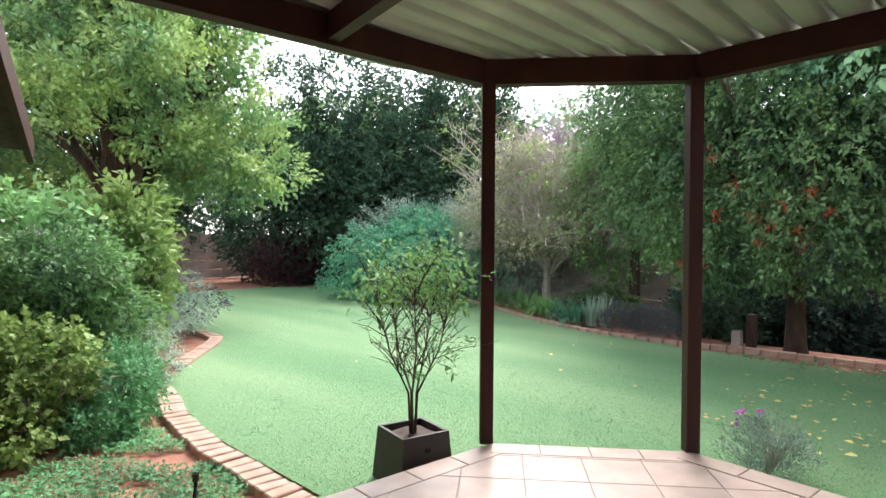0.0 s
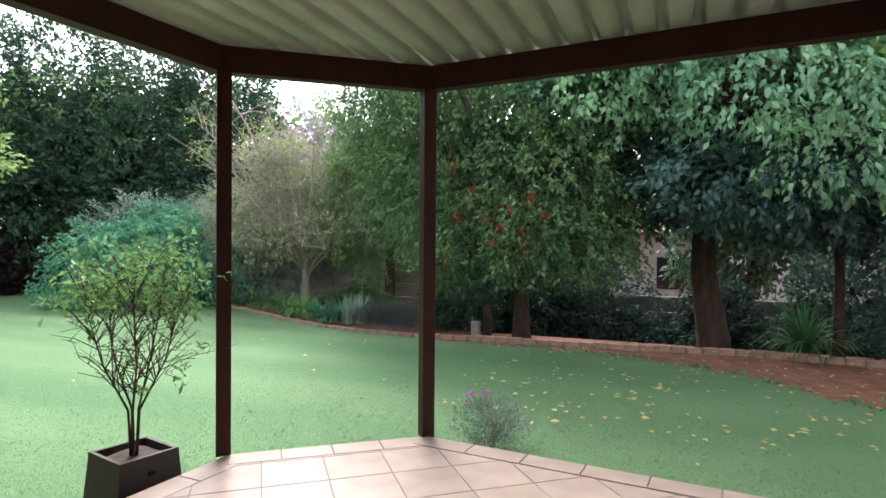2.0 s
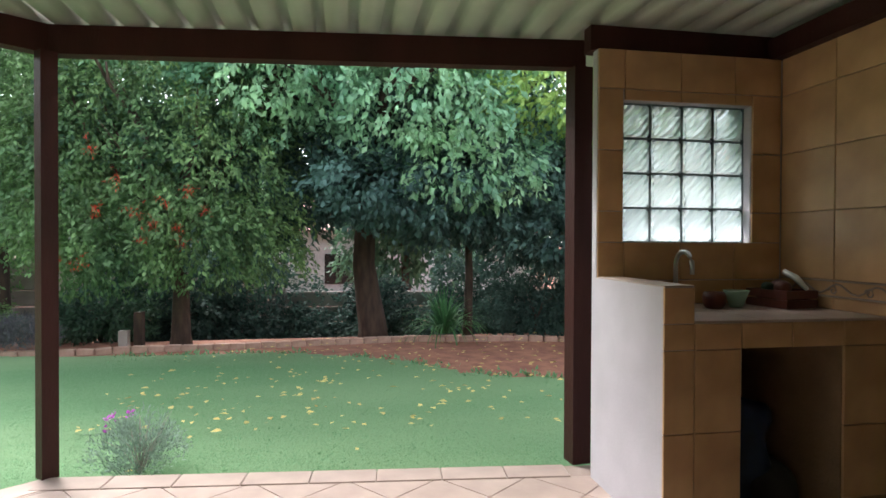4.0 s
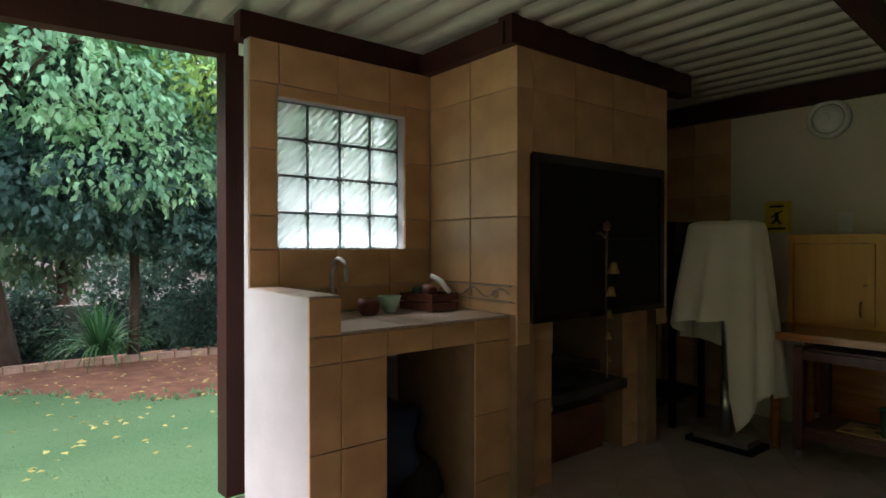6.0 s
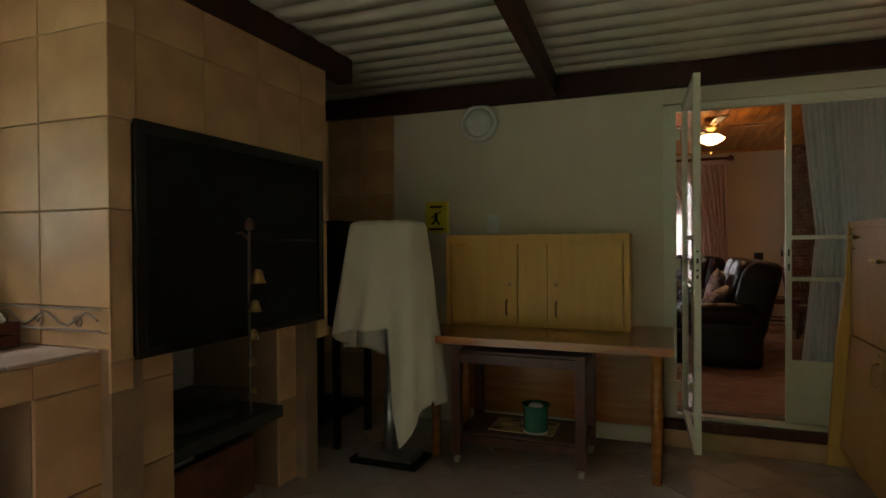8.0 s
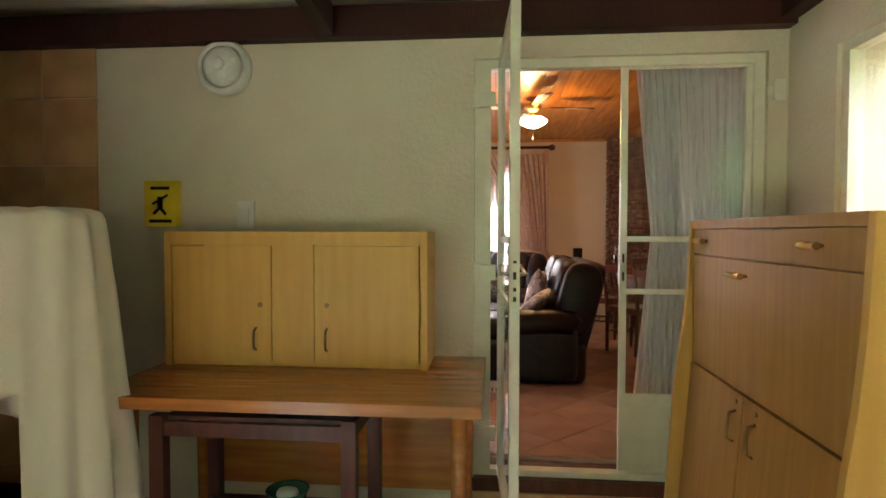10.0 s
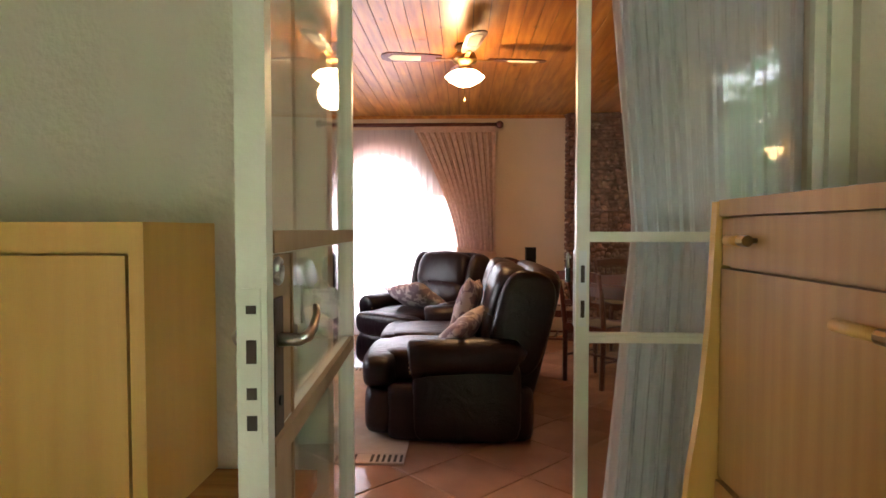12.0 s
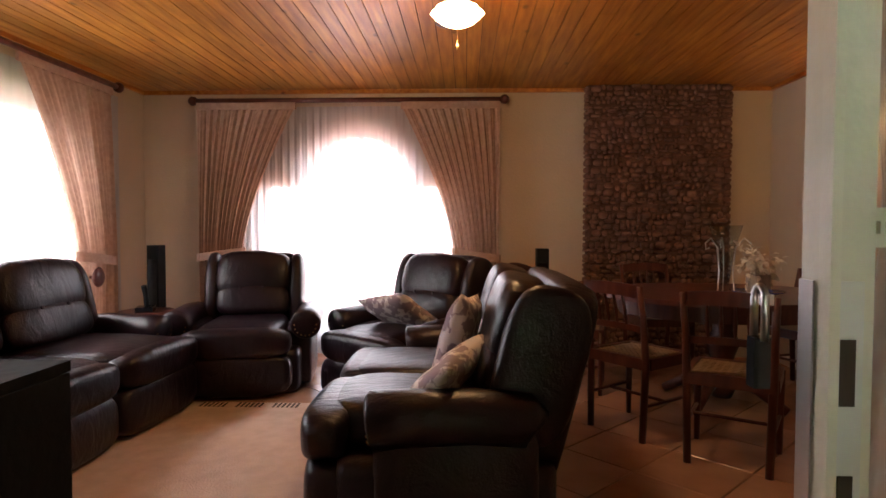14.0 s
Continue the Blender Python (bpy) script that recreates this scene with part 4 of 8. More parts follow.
tree("slender_tree", (10.9, -1.85, -0.2), "slender dark-trunked tree under the shade tree", 0.07, (0, 0, 1.9), limb_tips(7, 1.7, 3.0, 14),
     [("crown", [(0.2, -0.6, 2.8, 1.8, 2.0, 1.0), (-0.3, 0.3, 2.05, 1.1, 1.3, 0.5), (-0.3, -1.6, 1.8, 1.2, 1.4, 0.8), (0, -2.6, 2.6, 1.3, 1.3, 1.2), (-0.2, -3.2, 1.2, 1.2, 1.4, 0.9), (-0.9, 1.3, 2.3, 1.1, 1.2, 0.45)], 48000, 0.115, "bluish", dict(fill=0.22, droop=0.25, floor_z=0.25))], 54)
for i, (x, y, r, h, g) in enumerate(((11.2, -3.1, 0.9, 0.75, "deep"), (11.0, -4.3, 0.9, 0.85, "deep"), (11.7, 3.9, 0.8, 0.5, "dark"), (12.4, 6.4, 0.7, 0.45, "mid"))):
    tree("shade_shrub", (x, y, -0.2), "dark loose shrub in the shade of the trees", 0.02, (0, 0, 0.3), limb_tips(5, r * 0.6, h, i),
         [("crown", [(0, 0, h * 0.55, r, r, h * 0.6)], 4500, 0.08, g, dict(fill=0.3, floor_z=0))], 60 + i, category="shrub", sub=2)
# near-black leaf colour carries the deep shade before the fence
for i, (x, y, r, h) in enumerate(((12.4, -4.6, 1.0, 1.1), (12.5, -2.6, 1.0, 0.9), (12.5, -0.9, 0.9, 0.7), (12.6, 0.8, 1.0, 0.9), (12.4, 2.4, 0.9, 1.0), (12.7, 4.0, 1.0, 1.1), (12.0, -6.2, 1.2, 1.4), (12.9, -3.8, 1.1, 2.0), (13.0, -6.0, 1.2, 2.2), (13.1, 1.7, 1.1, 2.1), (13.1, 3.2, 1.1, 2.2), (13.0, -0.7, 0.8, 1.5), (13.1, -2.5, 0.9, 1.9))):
    tree("understorey_bush", (x, y, float(ground_z(x, y))), "leafy bush before the fence, leaf colour darkened for deep shade", 0.02, (0, 0, 0.3), limb_tips(5, r * 0.6, h, i),
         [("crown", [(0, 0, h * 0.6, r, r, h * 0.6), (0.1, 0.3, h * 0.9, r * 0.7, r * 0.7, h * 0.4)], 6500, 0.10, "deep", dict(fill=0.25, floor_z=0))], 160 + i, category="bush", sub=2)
# strap-leaved and flowering clumps of the long bed
for i, (x, y, L, g, n) in enumerate(((10.75, -1.45, 0.85, "lawnleaf", 170), (10.6, -3.7, 0.62, "lawnleaf", 110), (11.9, 8.1, 0.5, "bright", 120), (11.55, 7.6, 0.45, "bright", 110), (11.2, 7.0, 0.5, "bright", 120), (11.6, 7.1, 0.45, "bright", 100), (10.95, 6.4, 0.42, "teal", 120), (10.75, 5.95, 0.4, "teal", 110), (11.2, 6.0, 0.4, "teal", 100), (12.2, 8.9, 0.4, "bright", 90))):
    straps("strap_leaved_plant", (x, y, -0.12), n, L, 0.03, G[g], 70 + i, "arching strap-leaved clump in the garden bed", group="strap-leaved clumps of the bed", arch=1.35)
for i, (x, y) in enumerate(((10.5, 5.5), (10.65, 5.35))):
    straps("iris_plant", (x, y, -0.12), 60, 0.55, 0.025, G["grey"], 90 + i, "upright blue-green iris clump at the bed edge", arch=0.3, group="iris clumps")
for i, (x, y) in enumerate(((10.4, 4.95), (10.5, 4.55), (10.35, 4.2))):
    tree("lavender_bush", (x, y, -0.15), "low lavender bush with greyish lilac tips", 0, None, [],
         [("crown", [(0, 0, 0.18, 0.32, 0.32, 0.25)], 3500, 0.05, "lilac", dict(fill=0.3, aspect=0.15, droop=-0.4, floor_z=0))], 95 + i, category="bush")

# the left bed
tree("hibiscus_bush", (3.0, 7.5, -0.2), "tall hibiscus bush with glossy leaves and a pink flower", 0.05, (0, 0, 0.5), limb_tips(6, 0.6, 1.5, 21),
     [("crown", [(-0.2, 0, 1.2, 0.8, 0.7, 0.7), (0.5, 0.5, 1.1, 0.7, 0.6, 0.75), (-0.5, 0.4, 1.5, 0.7, 0.6, 0.5), (0.5, 0.6, 0.5, 0.6, 0.6, 0.7)], 7500, 0.125, "bright", dict(fill=0.15, droop=0.3)),
      ("bloom", [(-0.22, -0.75, 1.55, 0.04, 0.04, 0.04)], 26, 0.07, "pink", dict(fill=0.4, aspect=0.8))], 110, category="bush")
tree("lime_bush", (3.75, 7.7, -0.2), "upright bush with yellow-green new leaves", 0.04, (0, 0, 0.5), limb_tips(6, 0.5, 1.5, 22),
     [("crown", [(0, 0, 1.1, 0.45, 0.45, 0.85), (0.1, 0.2, 1.7, 0.35, 0.35, 0.45)], 5200, 0.115, "lime", dict(fill=0.18, droop=0.1))], 111, category="bush")
tree("clipped_bush", (2.8, 6.35, -0.2), "rounded dense small-leaved bush in the bed", 0.04, (0, 0, 0.4), limb_tips(6, 0.5, 0.8, 23),
     [("crown", [(-0.05, 0, 1.15, 0.68, 0.55, 0.5), (0.2, 0.1, 0.7, 0.55, 0.5, 0.5), (-0.7, 0, 1.0, 0.6, 0.6, 0.5)], 24000, 0.055, "bright", dict(fill=0.14)),
      # dark core leaves imitate the shade within the bush
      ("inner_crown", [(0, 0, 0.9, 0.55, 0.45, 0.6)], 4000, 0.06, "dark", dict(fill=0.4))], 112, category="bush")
tree("geranium_bush", (2.55, 5.35, -0.2), "sprawling lime-leaved geranium with reddish stems", 0.02, (0, 0, 0.2), limb_tips(9, 0.5, 0.45, 24),
     [("crown", [(-0.1, 0.1, 0.56, 0.42, 0.34, 0.36), (-0.55, 0.1, 0.62, 0.45, 0.4, 0.42), (0.1, 0.25, 0.42, 0.28, 0.28, 0.30), (-0.5, -0.15, 0.25, 0.5, 0.3, 0.28)], 12000, 0.05, "lime", dict(fill=0.15, aspect=0.85, per=5, floor_z=0.0))], 113, bark="twig", category="bush")
tree("ferny_bush", (3.12, 5.5, -0.2), "low ferny mid-green plant spilling to the edging", 0.015, (0, 0, 0.15), limb_tips(6, 0.3, 0.3, 25),
     [("crown", [(-0.05, 0, 0.32, 0.34, 0.34, 0.32), (-0.3, -0.25, 0.12, 0.36, 0.22, 0.18), (0.15, 0.5, 0.28, 0.28, 0.3, 0.26)], 11000, 0.05, "fern", dict(fill=0.25, aspect=0.35, per=12, floor_z=0.0))], 114, category="bush")
tree("wormwood_bush", (3.75, 7.0, -0.2), "silvery blue-green feathery plant", 0, None, [],
     [("crown", [(0, 0, 0.3, 0.4, 0.5, 0.38), (-0.4, -0.5, 0.35, 0.4, 0.4, 0.38)], 6000, 0.06, "grey", dict(fill=0.25, aspect=0.15, per=12, floor_z=0))], 115, category="bush")
for i, (x, y) in enumerate(((4.2, 8.5), (4.6, 9.0), (4.2, 9.1), (4.75, 9.5))):
    straps("grass_clump", (x, y, -0.18), 190, 1.0, 0.02, G["grey"], 120 + i, "grey-green strappy grass clump", arch=0.9, group="grass clumps of the left bed")
tree("rosy_shrub", (5.2, 10.0, -0.2), "low twiggy shrub with grey-green leaves and rosy tips", 0.02, (0, 0, 0.2), limb_tips(6, 0.5, 0.6, 26),
     [("crown", [(0, 0, 0.5, 0.6, 0.7, 0.5), (-0.8, 0.3, 0.6, 0.6, 0.6, 0.45), (-0.3, 0.9, 0.6, 0.6, 0.6, 0.5)], 13000, 0.05, "grey", dict(fill=0.25, aspect=0.4, floor_z=0)),
      ("rosy_tip_spray", [(0.2, -0.1, 0.55, 0.6, 0.6, 0.3)], 1200, 0.05, "lilac", dict(fill=0.1))], 116, category="shrub")
tree("bed_end_bush", (1.2, 5.6, -0.15), "leafy green bush beneath the eaves", 0.03, (0, 0, 0.4), limb_tips(5, 0.5, 0.9, 27),
     [("crown", [(0, 0, 0.8, 0.8, 0.8, 0.8), (0.3, 0.9, 1.3, 0.7, 0.7, 0.7)], 8000, 0.09, "mid", dict(fill=0.2))], 117, category="bush")
# creeping ground cover
rng_ = np.random.default_rng(9)
n = 26000
px, py = rng_.uniform(1.2, 3.35, n), rng_.uniform(3.05, 5.2, n)
patch = np.sin(px * 4.1 + 1) * np.sin(py * 5.3) + 0.5 * np.sin(px * 11 + py * 9)
k_ = (patch > -0.35) & (px < 3.25)
px, py = px[k_], py[k_]
ax_ = unit(len(px), rng_)
ax_[:, 2] = np.abs(ax_[:, 2]) * 0.5
v, f = leaf_arrays(np.stack([px, py, ground_z(px, py) - 0.02 + rng_.uniform(0, 0.05, len(px))], 1), ax_, unit(len(px), rng_) * 0.5 + np.array([0, 0, 1]), rng_.uniform(0.02, 0.045, len(px)), 0.5)
raw_mesh("ground_cover", v, f, G["fern"], kind="stuff", label="patchy creeping ground cover on red soil", category="ground cover")
# unseen hedge added along the house side, blocking sky beyond the side window
tree("side_hedge", (-2.2, -3.0, -0.2), "unseen tall clipped green hedge added beside the house to block sky", 0.06, (0, 0, 0.5), limb_tips(6, 1.0, 1.6, 7),
     [("crown", [(0, -3.0 + 1.3 * k, 2.0, 0.8, 1.1, 2.3) for k in range(7)], 20000, 0.13, "mid", dict(fill=0.2, floor_z=0.0))], 150, category="hedge")
# far trees behind the fences, closing the view
for i, (x, y, r, h, g) in enumerate(((19, 22, 4, 9, "dark"), (22, 14, 4, 8, "grey"), (24, 8, 4, 6.5, "grey"), (21, 5.2, 3.2, 7, "dark"), (22, -2.0, 2.2, 8.5, "dark"), (23, -10, 3.2, 8.5, "dark"), (3, 26, 5, 9, "mid"), (-4, 22, 5, 9, "dark"), (10, 27, 4.5, 8.5, "dark"), (15.5, 9.5, 1.6, 5.2, "rosy"), (-5, 14, 3.5, 7, "mid"))):
    tree("distant_tree", (x, y, -1.0), "distant leafy tree beyond the garden fence", 0.2, (0, 0, 2), limb_tips(4, r * 0.4, h * 0.7, i),
         [("crown", [(0, 0, h * 0.62, r, r, h * 0.36), (r * 0.4, r * 0.3, h * 0.4, r * 0.8, r * 0.8, h * 0.3), (-r * 0.4, -r * 0.5, h * 0.45, r * 0.7, r * 0.7, h * 0.3)], 13000, 0.3, g, dict(fill=0.2))], 130 + i, sub=1)

# lawn blades near the patio, fallen leaves, edging
rng_ = np.random.default_rng(4)
n = 150000
r_ = 1 - np.sqrt(rng_.uniform(0, 1, n))
an = rng_.uniform(-1.9, 2.6, n)
px, py = 3.9 + (0.2 + r_ * 5.5) * np.cos(an), 1.2 + (0.2 + r_ * 5.5) * np.sin(an)
k_ = in_poly(LAWN)(px, py) & ~in_poly(PATIO)(px, py)
px, py = px[k_], py[k_]
m_ = len(px)
b0 = np.stack([px, py, ground_z(px, py) - 0.004], 1)
an = rng_.uniform(0, 6.28, m_)
sd = np.stack([np.cos(an), np.sin(an), np.zeros(m_)], 1) * 0.003
tip = b0 + np.stack([rng_.normal(0, 0.014, m_), rng_.normal(0, 0.014, m_), rng_.uniform(0.006, 0.020, m_)], 1)
V3 = np.stack([b0 - sd, b0 + sd, tip], 1).reshape(-1, 3)
G["blade"] = leafy("lawn_blade", (0.21, 0.42, 0.17), (0.15, 0.32, 0.12), spread=0.3)
raw_mesh("lawn_blades", V3, np.arange(m_ * 3).reshape(-1, 3), G["blade"], kind="stuff", label="short mown grass blades near the patio", category="grass")
n = 9000
px, py = rng_.uniform(7.4, 10.6, n), rng_.uniform(-4.5, 3.2, n)
edge = np.exp(-((px - np.interp(py, [-9, -2.55, -1.7, -1.23, -0.54, 0.83, 2.84], [7.72, 7.83, 8.04, 8.36, 9.2, 9.84, 9.94])) / 0.28) ** 2)
k_ = (rng_.uniform(0, 1, n) < edge) & (np.sin(px * 5) * np.sin(py * 4.3) > -0.35)
px, py = px[k_], py[k_]
a3 = rng_.uniform(0, 6.28, len(px))
b0 = np.stack([px, py, ground_z(px, py) - 0.03], 1)
sd = np.stack([np.cos(a3), np.sin(a3), np.zeros(len(px))], 1) * 0.02
tip = b0 + np.stack([rng_.normal(0, 0.03, len(px)), rng_.normal(0, 0.03, len(px)), rng_.uniform(0.03, 0.06, len(px))], 1)
raw_mesh("edge_grass", np.stack([b0 - sd, b0 + sd, tip], 1).reshape(-1, 3), np.arange(len(px) * 3).reshape(-1, 3), G["blade"], kind="stuff", label="ragged grass tufts where the lawn thins into red soil", category="grass")
n = 430
px = np.concatenate([rng_.uniform(6.3, 10.8, n), rng_.uniform(5.4, 9.5, 30)])
py = np.concatenate([rng_.uniform(-3.6, 2.2, n), rng_.uniform(-1, 6.5, 30)])
ax_ = unit(len(px), rng_)
ax_[:, 2] *= 0.12
v, f = leaf_arrays(np.stack([px, py, ground_z(px, py) + 0.04], 1), ax_, unit(len(px), rng_) * 0.3 + np.array([0, 0, 1]), rng_.uniform(0.05, 0.095, len(px)), 0.6)
raw_mesh("fallen_leaves", v, f, G["yellow"], kind="stuff", label="yellow fallen leaves on the lawn", category="leaves")


def edging(path, length, width, height, label, z):
    e = empty("bed_edging", Matrix.Translation((path[0][0], path[0][1], z)), label, "edging")
    e["kind"] = "structure"
    bm = bmesh.new()
    box(bm, -length * 0.46, length * 0.46, -width / 2, width / 2, -0.1, height)
    bmesh.ops.bevel(bm, geom=bm.edges[:], offset=0.008, segments=1, affect="EDGES")
    me = bpy.data.meshes.new("brick")
    bm.to_mesh(me)
    bm.free()
    me.materials.append(M["brick"])
    rr = random.Random(1)
    for p, q in zip(path, path[1:]):
        d = math.hypot(q[0] - p[0], q[1] - p[1])
        for i in range(max(1, round(d / length))):
            t = (i + 0.5) / max(1, round(d / length))
            b = new("brick", me)
            b.parent = e
            b.matrix_basis = Matrix.Translation((p[0] + (q[0] - p[0]) * t - path[0][0], p[1] + (q[1] - p[1]) * t - path[0][1], rr.uniform(-0.006, 0.006))) @ pose(0, 0, 0, rr.uniform(-2, 2), rr.uniform(-2, 2), math.degrees(math.atan2(q[1] - p[1], q[0] - p[0])) + rr.uniform(-2, 2))


edging([(3.33, 2.95), (3.34, 3.3), (3.36, 3.9), (3.34, 4.3), (3.40, 4.8), (3.48, 5.4), (3.62, 5.9), (3.72, 6.4)], 0.115, 0.2, 0.035, "curved edging of reddish clay bricks laid side by side", -0.2)
edging([(4.25, 7.35), (4.7, 7.95), (5.15, 8.5), (5.45, 9.0), (5.5, 9.6), (5.35, 10.2)], 0.115, 0.2, 0.035, "curved edging of reddish clay bricks by the grass clumps", -0.2)
edging([(12.4, 12.6), (12.45, 10.2), (11.9, 8.9), (11.0, 7.3), (10.5, 6.1), (10.25, 5.2), (10.2, 4.1), (10.35, 3.0), (10.45, 1.3), (10.7, -0.8), (10.5, -2.5), (10.3, -3.4), (9.9, -5.0)], 0.22, 0.11, 0.055, "long low brick edging of the shaded bed", -0.2)
boxed("edging_stub", (10.48, 10.60, 3.10, 3.22, -0.25, 0.05), M["concrete"], label="short square concrete stub by the edging", category="stub", bevel=0.01)
boxed("timber_stub", (10.72, 10.84, 2.98, 3.10, -0.25, 0.28), M["bark"], label="short weathered timber stub in the bed", category="stub", bevel=0.01)


def fence(a, b, bays, height, label):
    f = empty("garden_fence", Matrix.Translation((a[0], a[1], 0)), label, "fence")
    f["kind"] = "structure"
    L = math.hypot(b[0] - a[0], b[1] - a[1]) / bays
    ang = math.atan2(b[1] - a[1], b[0] - a[0])
    bm = bmesh.new()
    box(bm, 0.06, L - 0.06, -0.025, 0.025, 0.006, height / 5 - 0.006)
    bmesh.ops.bevel(bm, geom=bm.edges[:], offset=0.012, segments=1, affect="EDGES")
    plank = bpy.data.meshes.new("panel")
    bm.to_mesh(plank)
    bm.free()
    bm = bmesh.new()
    box(bm, -0.065, 0.065, -0.065, 0.065, -0.3, height + 0.03)
    bmesh.ops.bevel(bm, geom=bm.edges[:], offset=0.015, segments=1, affect="EDGES")
    post = bpy.data.meshes.new("post")
    bm.to_mesh(post)
    bm.free()
    for me in (plank, post):
        me.materials.append(M["concrete"])
    for i in range(bays + 1):
        x, y = a[0] + math.cos(ang) * L * i, a[1] + math.sin(ang) * L * i
        z = float(ground_z(x, y))
        o = new("post", post)
        o.parent, o.location, o.rotation_euler = f, (x - a[0], y - a[1], z), (0, 0, ang)
        if i < bays:
            zz = float(ground_z(x + math.cos(ang) * L / 2, y + math.sin(ang) * L / 2))
            for k in range(5):
                o = new("panel", plank)
                o.parent, o.location, o.rotation_euler = f, (x - a[0], y - a[1], zz + k * height / 5), (0, 0, ang)


fence((1.0, 23.2), (15.2, 23.2), 9, 1.75, "pale precast concrete panel fence at the end of the garden")
fence((14.0, 23.0), (13.6, -12.0), 21, 1.55, "grey precast concrete panel fence along the shaded bed")
# neighbour's house
M["house_white"] = material("weathered_white_wall", (0.72, 0.72, 0.76), rough=0.85, stain=0.2)
nb = empty("neighbour_house", Matrix.Translation((27, -1.5, -1.5)), "white neighbouring house with a faded tiled roof", "house")
boxed("wall", (0, 6, -7, 5.2, 0, 3.3), M["house_white"], nb)
bm = bmesh.new()
for sx, x0, x1, z0, z1 in ((0, -0.4, 3, 3.2, 5.0), (1, 3, 6.4, 5.0, 3.2)):
    vs = [bm.verts.new(p) for p in ((x0, -7.4, z0), (x1, -7.4, z1), (x1, 5.6, z1), (x0, 5.6, z0), (x0, -7.4, z0 + 0.12), (x1, -7.4, z1 + 0.12), (x1, 5.6, z1 + 0.12), (x0, 5.6, z0 + 0.12))]
    for q in ((0, 1, 2, 3), (7, 6, 5, 4), (0, 4, 5, 1), (1, 5, 6, 2), (2, 6, 7, 3), (3, 7, 4, 0)):
        bm.faces.new([vs[i] for i in q])
part("roof", bm, M["pink_roof"], nb)
boxed("window", (-0.03, 0.02, 1.0, 2.4, 1.0, 2.3), M["black_gloss"], nb)
# wall added out of view so no sky shows through the hedge's gaps
boxed("wall_boundary", (-3.5, -3.25, -9.0, 5.0, -0.3, 3.8), M["concrete"], kind="structure", label="unseen plain grey wall added behind the side hedge to block sky", category="wall")
# the other wing of the house: eaves at the left
wing = empty("house_wing", Matrix.Translation((0, 0, 0)), "low wing of the house with dark brown eaves", "house")
boxed("wall", (-3, 1.45, 5.3, 9.5, -0.3, 2.35), M["white_wall"], wing)
bm = bmesh.new()
beam_between(bm, (1.75, 2.9, 2.72), (2.62, 6.3, 2.06), 0.05, 0.2)
part("fascia", bm, M["beam"], wing)
bm = bmesh.new()
a_, b_, c_, d_ = (1.74, 2.9, 2.72), (2.6, 6.3, 2.06), (-3, 9.8, 2.6), (-3, 2.9, 3.4)
vs = [bm.verts.new(p) for p in (a_, b_, c_, d_)] + [bm.verts.new((p[0], p[1], p[2] + 0.08)) for p in (a_, b_, c_, d_)]
for q in ((0, 1, 2, 3), (7, 6, 5, 4), (0, 4, 5, 1), (1, 5, 6, 2), (2, 6, 7, 3), (3, 7, 4, 0)):
    bm.faces.new([vs[i] for i in q])
part("roof", bm, M["bark"], wing)


# ---- things of the patio ----
def at(x, y, z=0.0, rz=0.0):
    return pose(x, y, z, 0, 0, rz)


# glass blocks
def block_material():
    m = bpy.data.materials.new("rippled_glass_block")
    m.use_nodes = True
    n, l = m.node_tree.nodes, m.node_tree.links
    b = n["Principled BSDF"]
    b.inputs["Base Color"].default_value = (0.88, 0.97, 1.0, 1)
    b.inputs["Transmission Weight"].default_value, b.inputs["Roughness"].default_value, b.inputs["IOR"].default_value = 1.0, 0.03, 1.3
    w, tc, mp, bp = n.new("ShaderNodeTexWave"), n.new("ShaderNodeTexCoord"), n.new("ShaderNodeMapping"), n.new("ShaderNodeBump")
    mp.inputs["Rotation"].default_value = (radians(45), 0, 0)
    w.bands_direction = "Z"
    w.inputs["Scale"].default_value, w.inputs["Distortion"].default_value, w.inputs["Detail"].default_value, w.inputs["Detail Scale"].default_value = 9, 2.5, 1, 1.5
    bp.inputs["Strength"].default_value, bp.inputs["Distance"].default_value = 1.0, 0.02
    l.new(tc.outputs["Object"], mp.inputs[0])
    l.new(mp.outputs[0], w.inputs["Vector"])
    l.new(w.outputs["Fac"], bp.inputs["Height"])
    l.new(bp.outputs[0], b.inputs["Normal"])
    tr, mx, out = n.new("ShaderNodeBsdfTranslucent"), n.new("ShaderNodeMixShader"), n["Material Output"]
    tr.inputs[0].default_value = (0.9, 0.99, 1.0, 1)
    mx.inputs[0].default_value = 0.45
    l.new(b.outputs[0], mx.inputs[1])
    l.new(tr.outputs[0], mx.inputs[2])
    l.new(mx.outputs[0], out.inputs["Surface"])
    return m


M["block"] = block_material()
M["joint"] = material("dark_grey_joint", (0.14, 0.17, 0.18), rough=0.6)
M["frosted"] = glass("pale_block_edge", (0.75, 0.92, 0.97))
win = empty("window_glass_block", Matrix.Translation((4.83, -1.775, 1.70)), "window of sixteen rippled glass blocks in dark joints", "window")
win["kind"] = "structure"
bm = bmesh.new()
for k in range(5):
    p = -0.39 + k * 0.195
    box(bm, -0.035, 0.035, -0.39, 0.39, p - 0.005, p + 0.005)
    box(bm, -0.033, 0.033, p - 0.005, p + 0.005, -0.39, 0.39)
part("joints", bm, M["joint"], win)
bm = bmesh.new()
box(bm, -0.04, 0.04, -0.0895, 0.0895, -0.0895, 0.0895)
bmesh.ops.bevel(bm, geom=bm.edges[:], offset=0.01, segments=2, affect="EDGES")
bmesh.ops.recalc_face_normals(bm, faces=bm.faces)
blk = bpy.data.meshes.new("glass_block")
bm.to_mesh(blk)
bm.free()
blk.materials.append(M["block"])
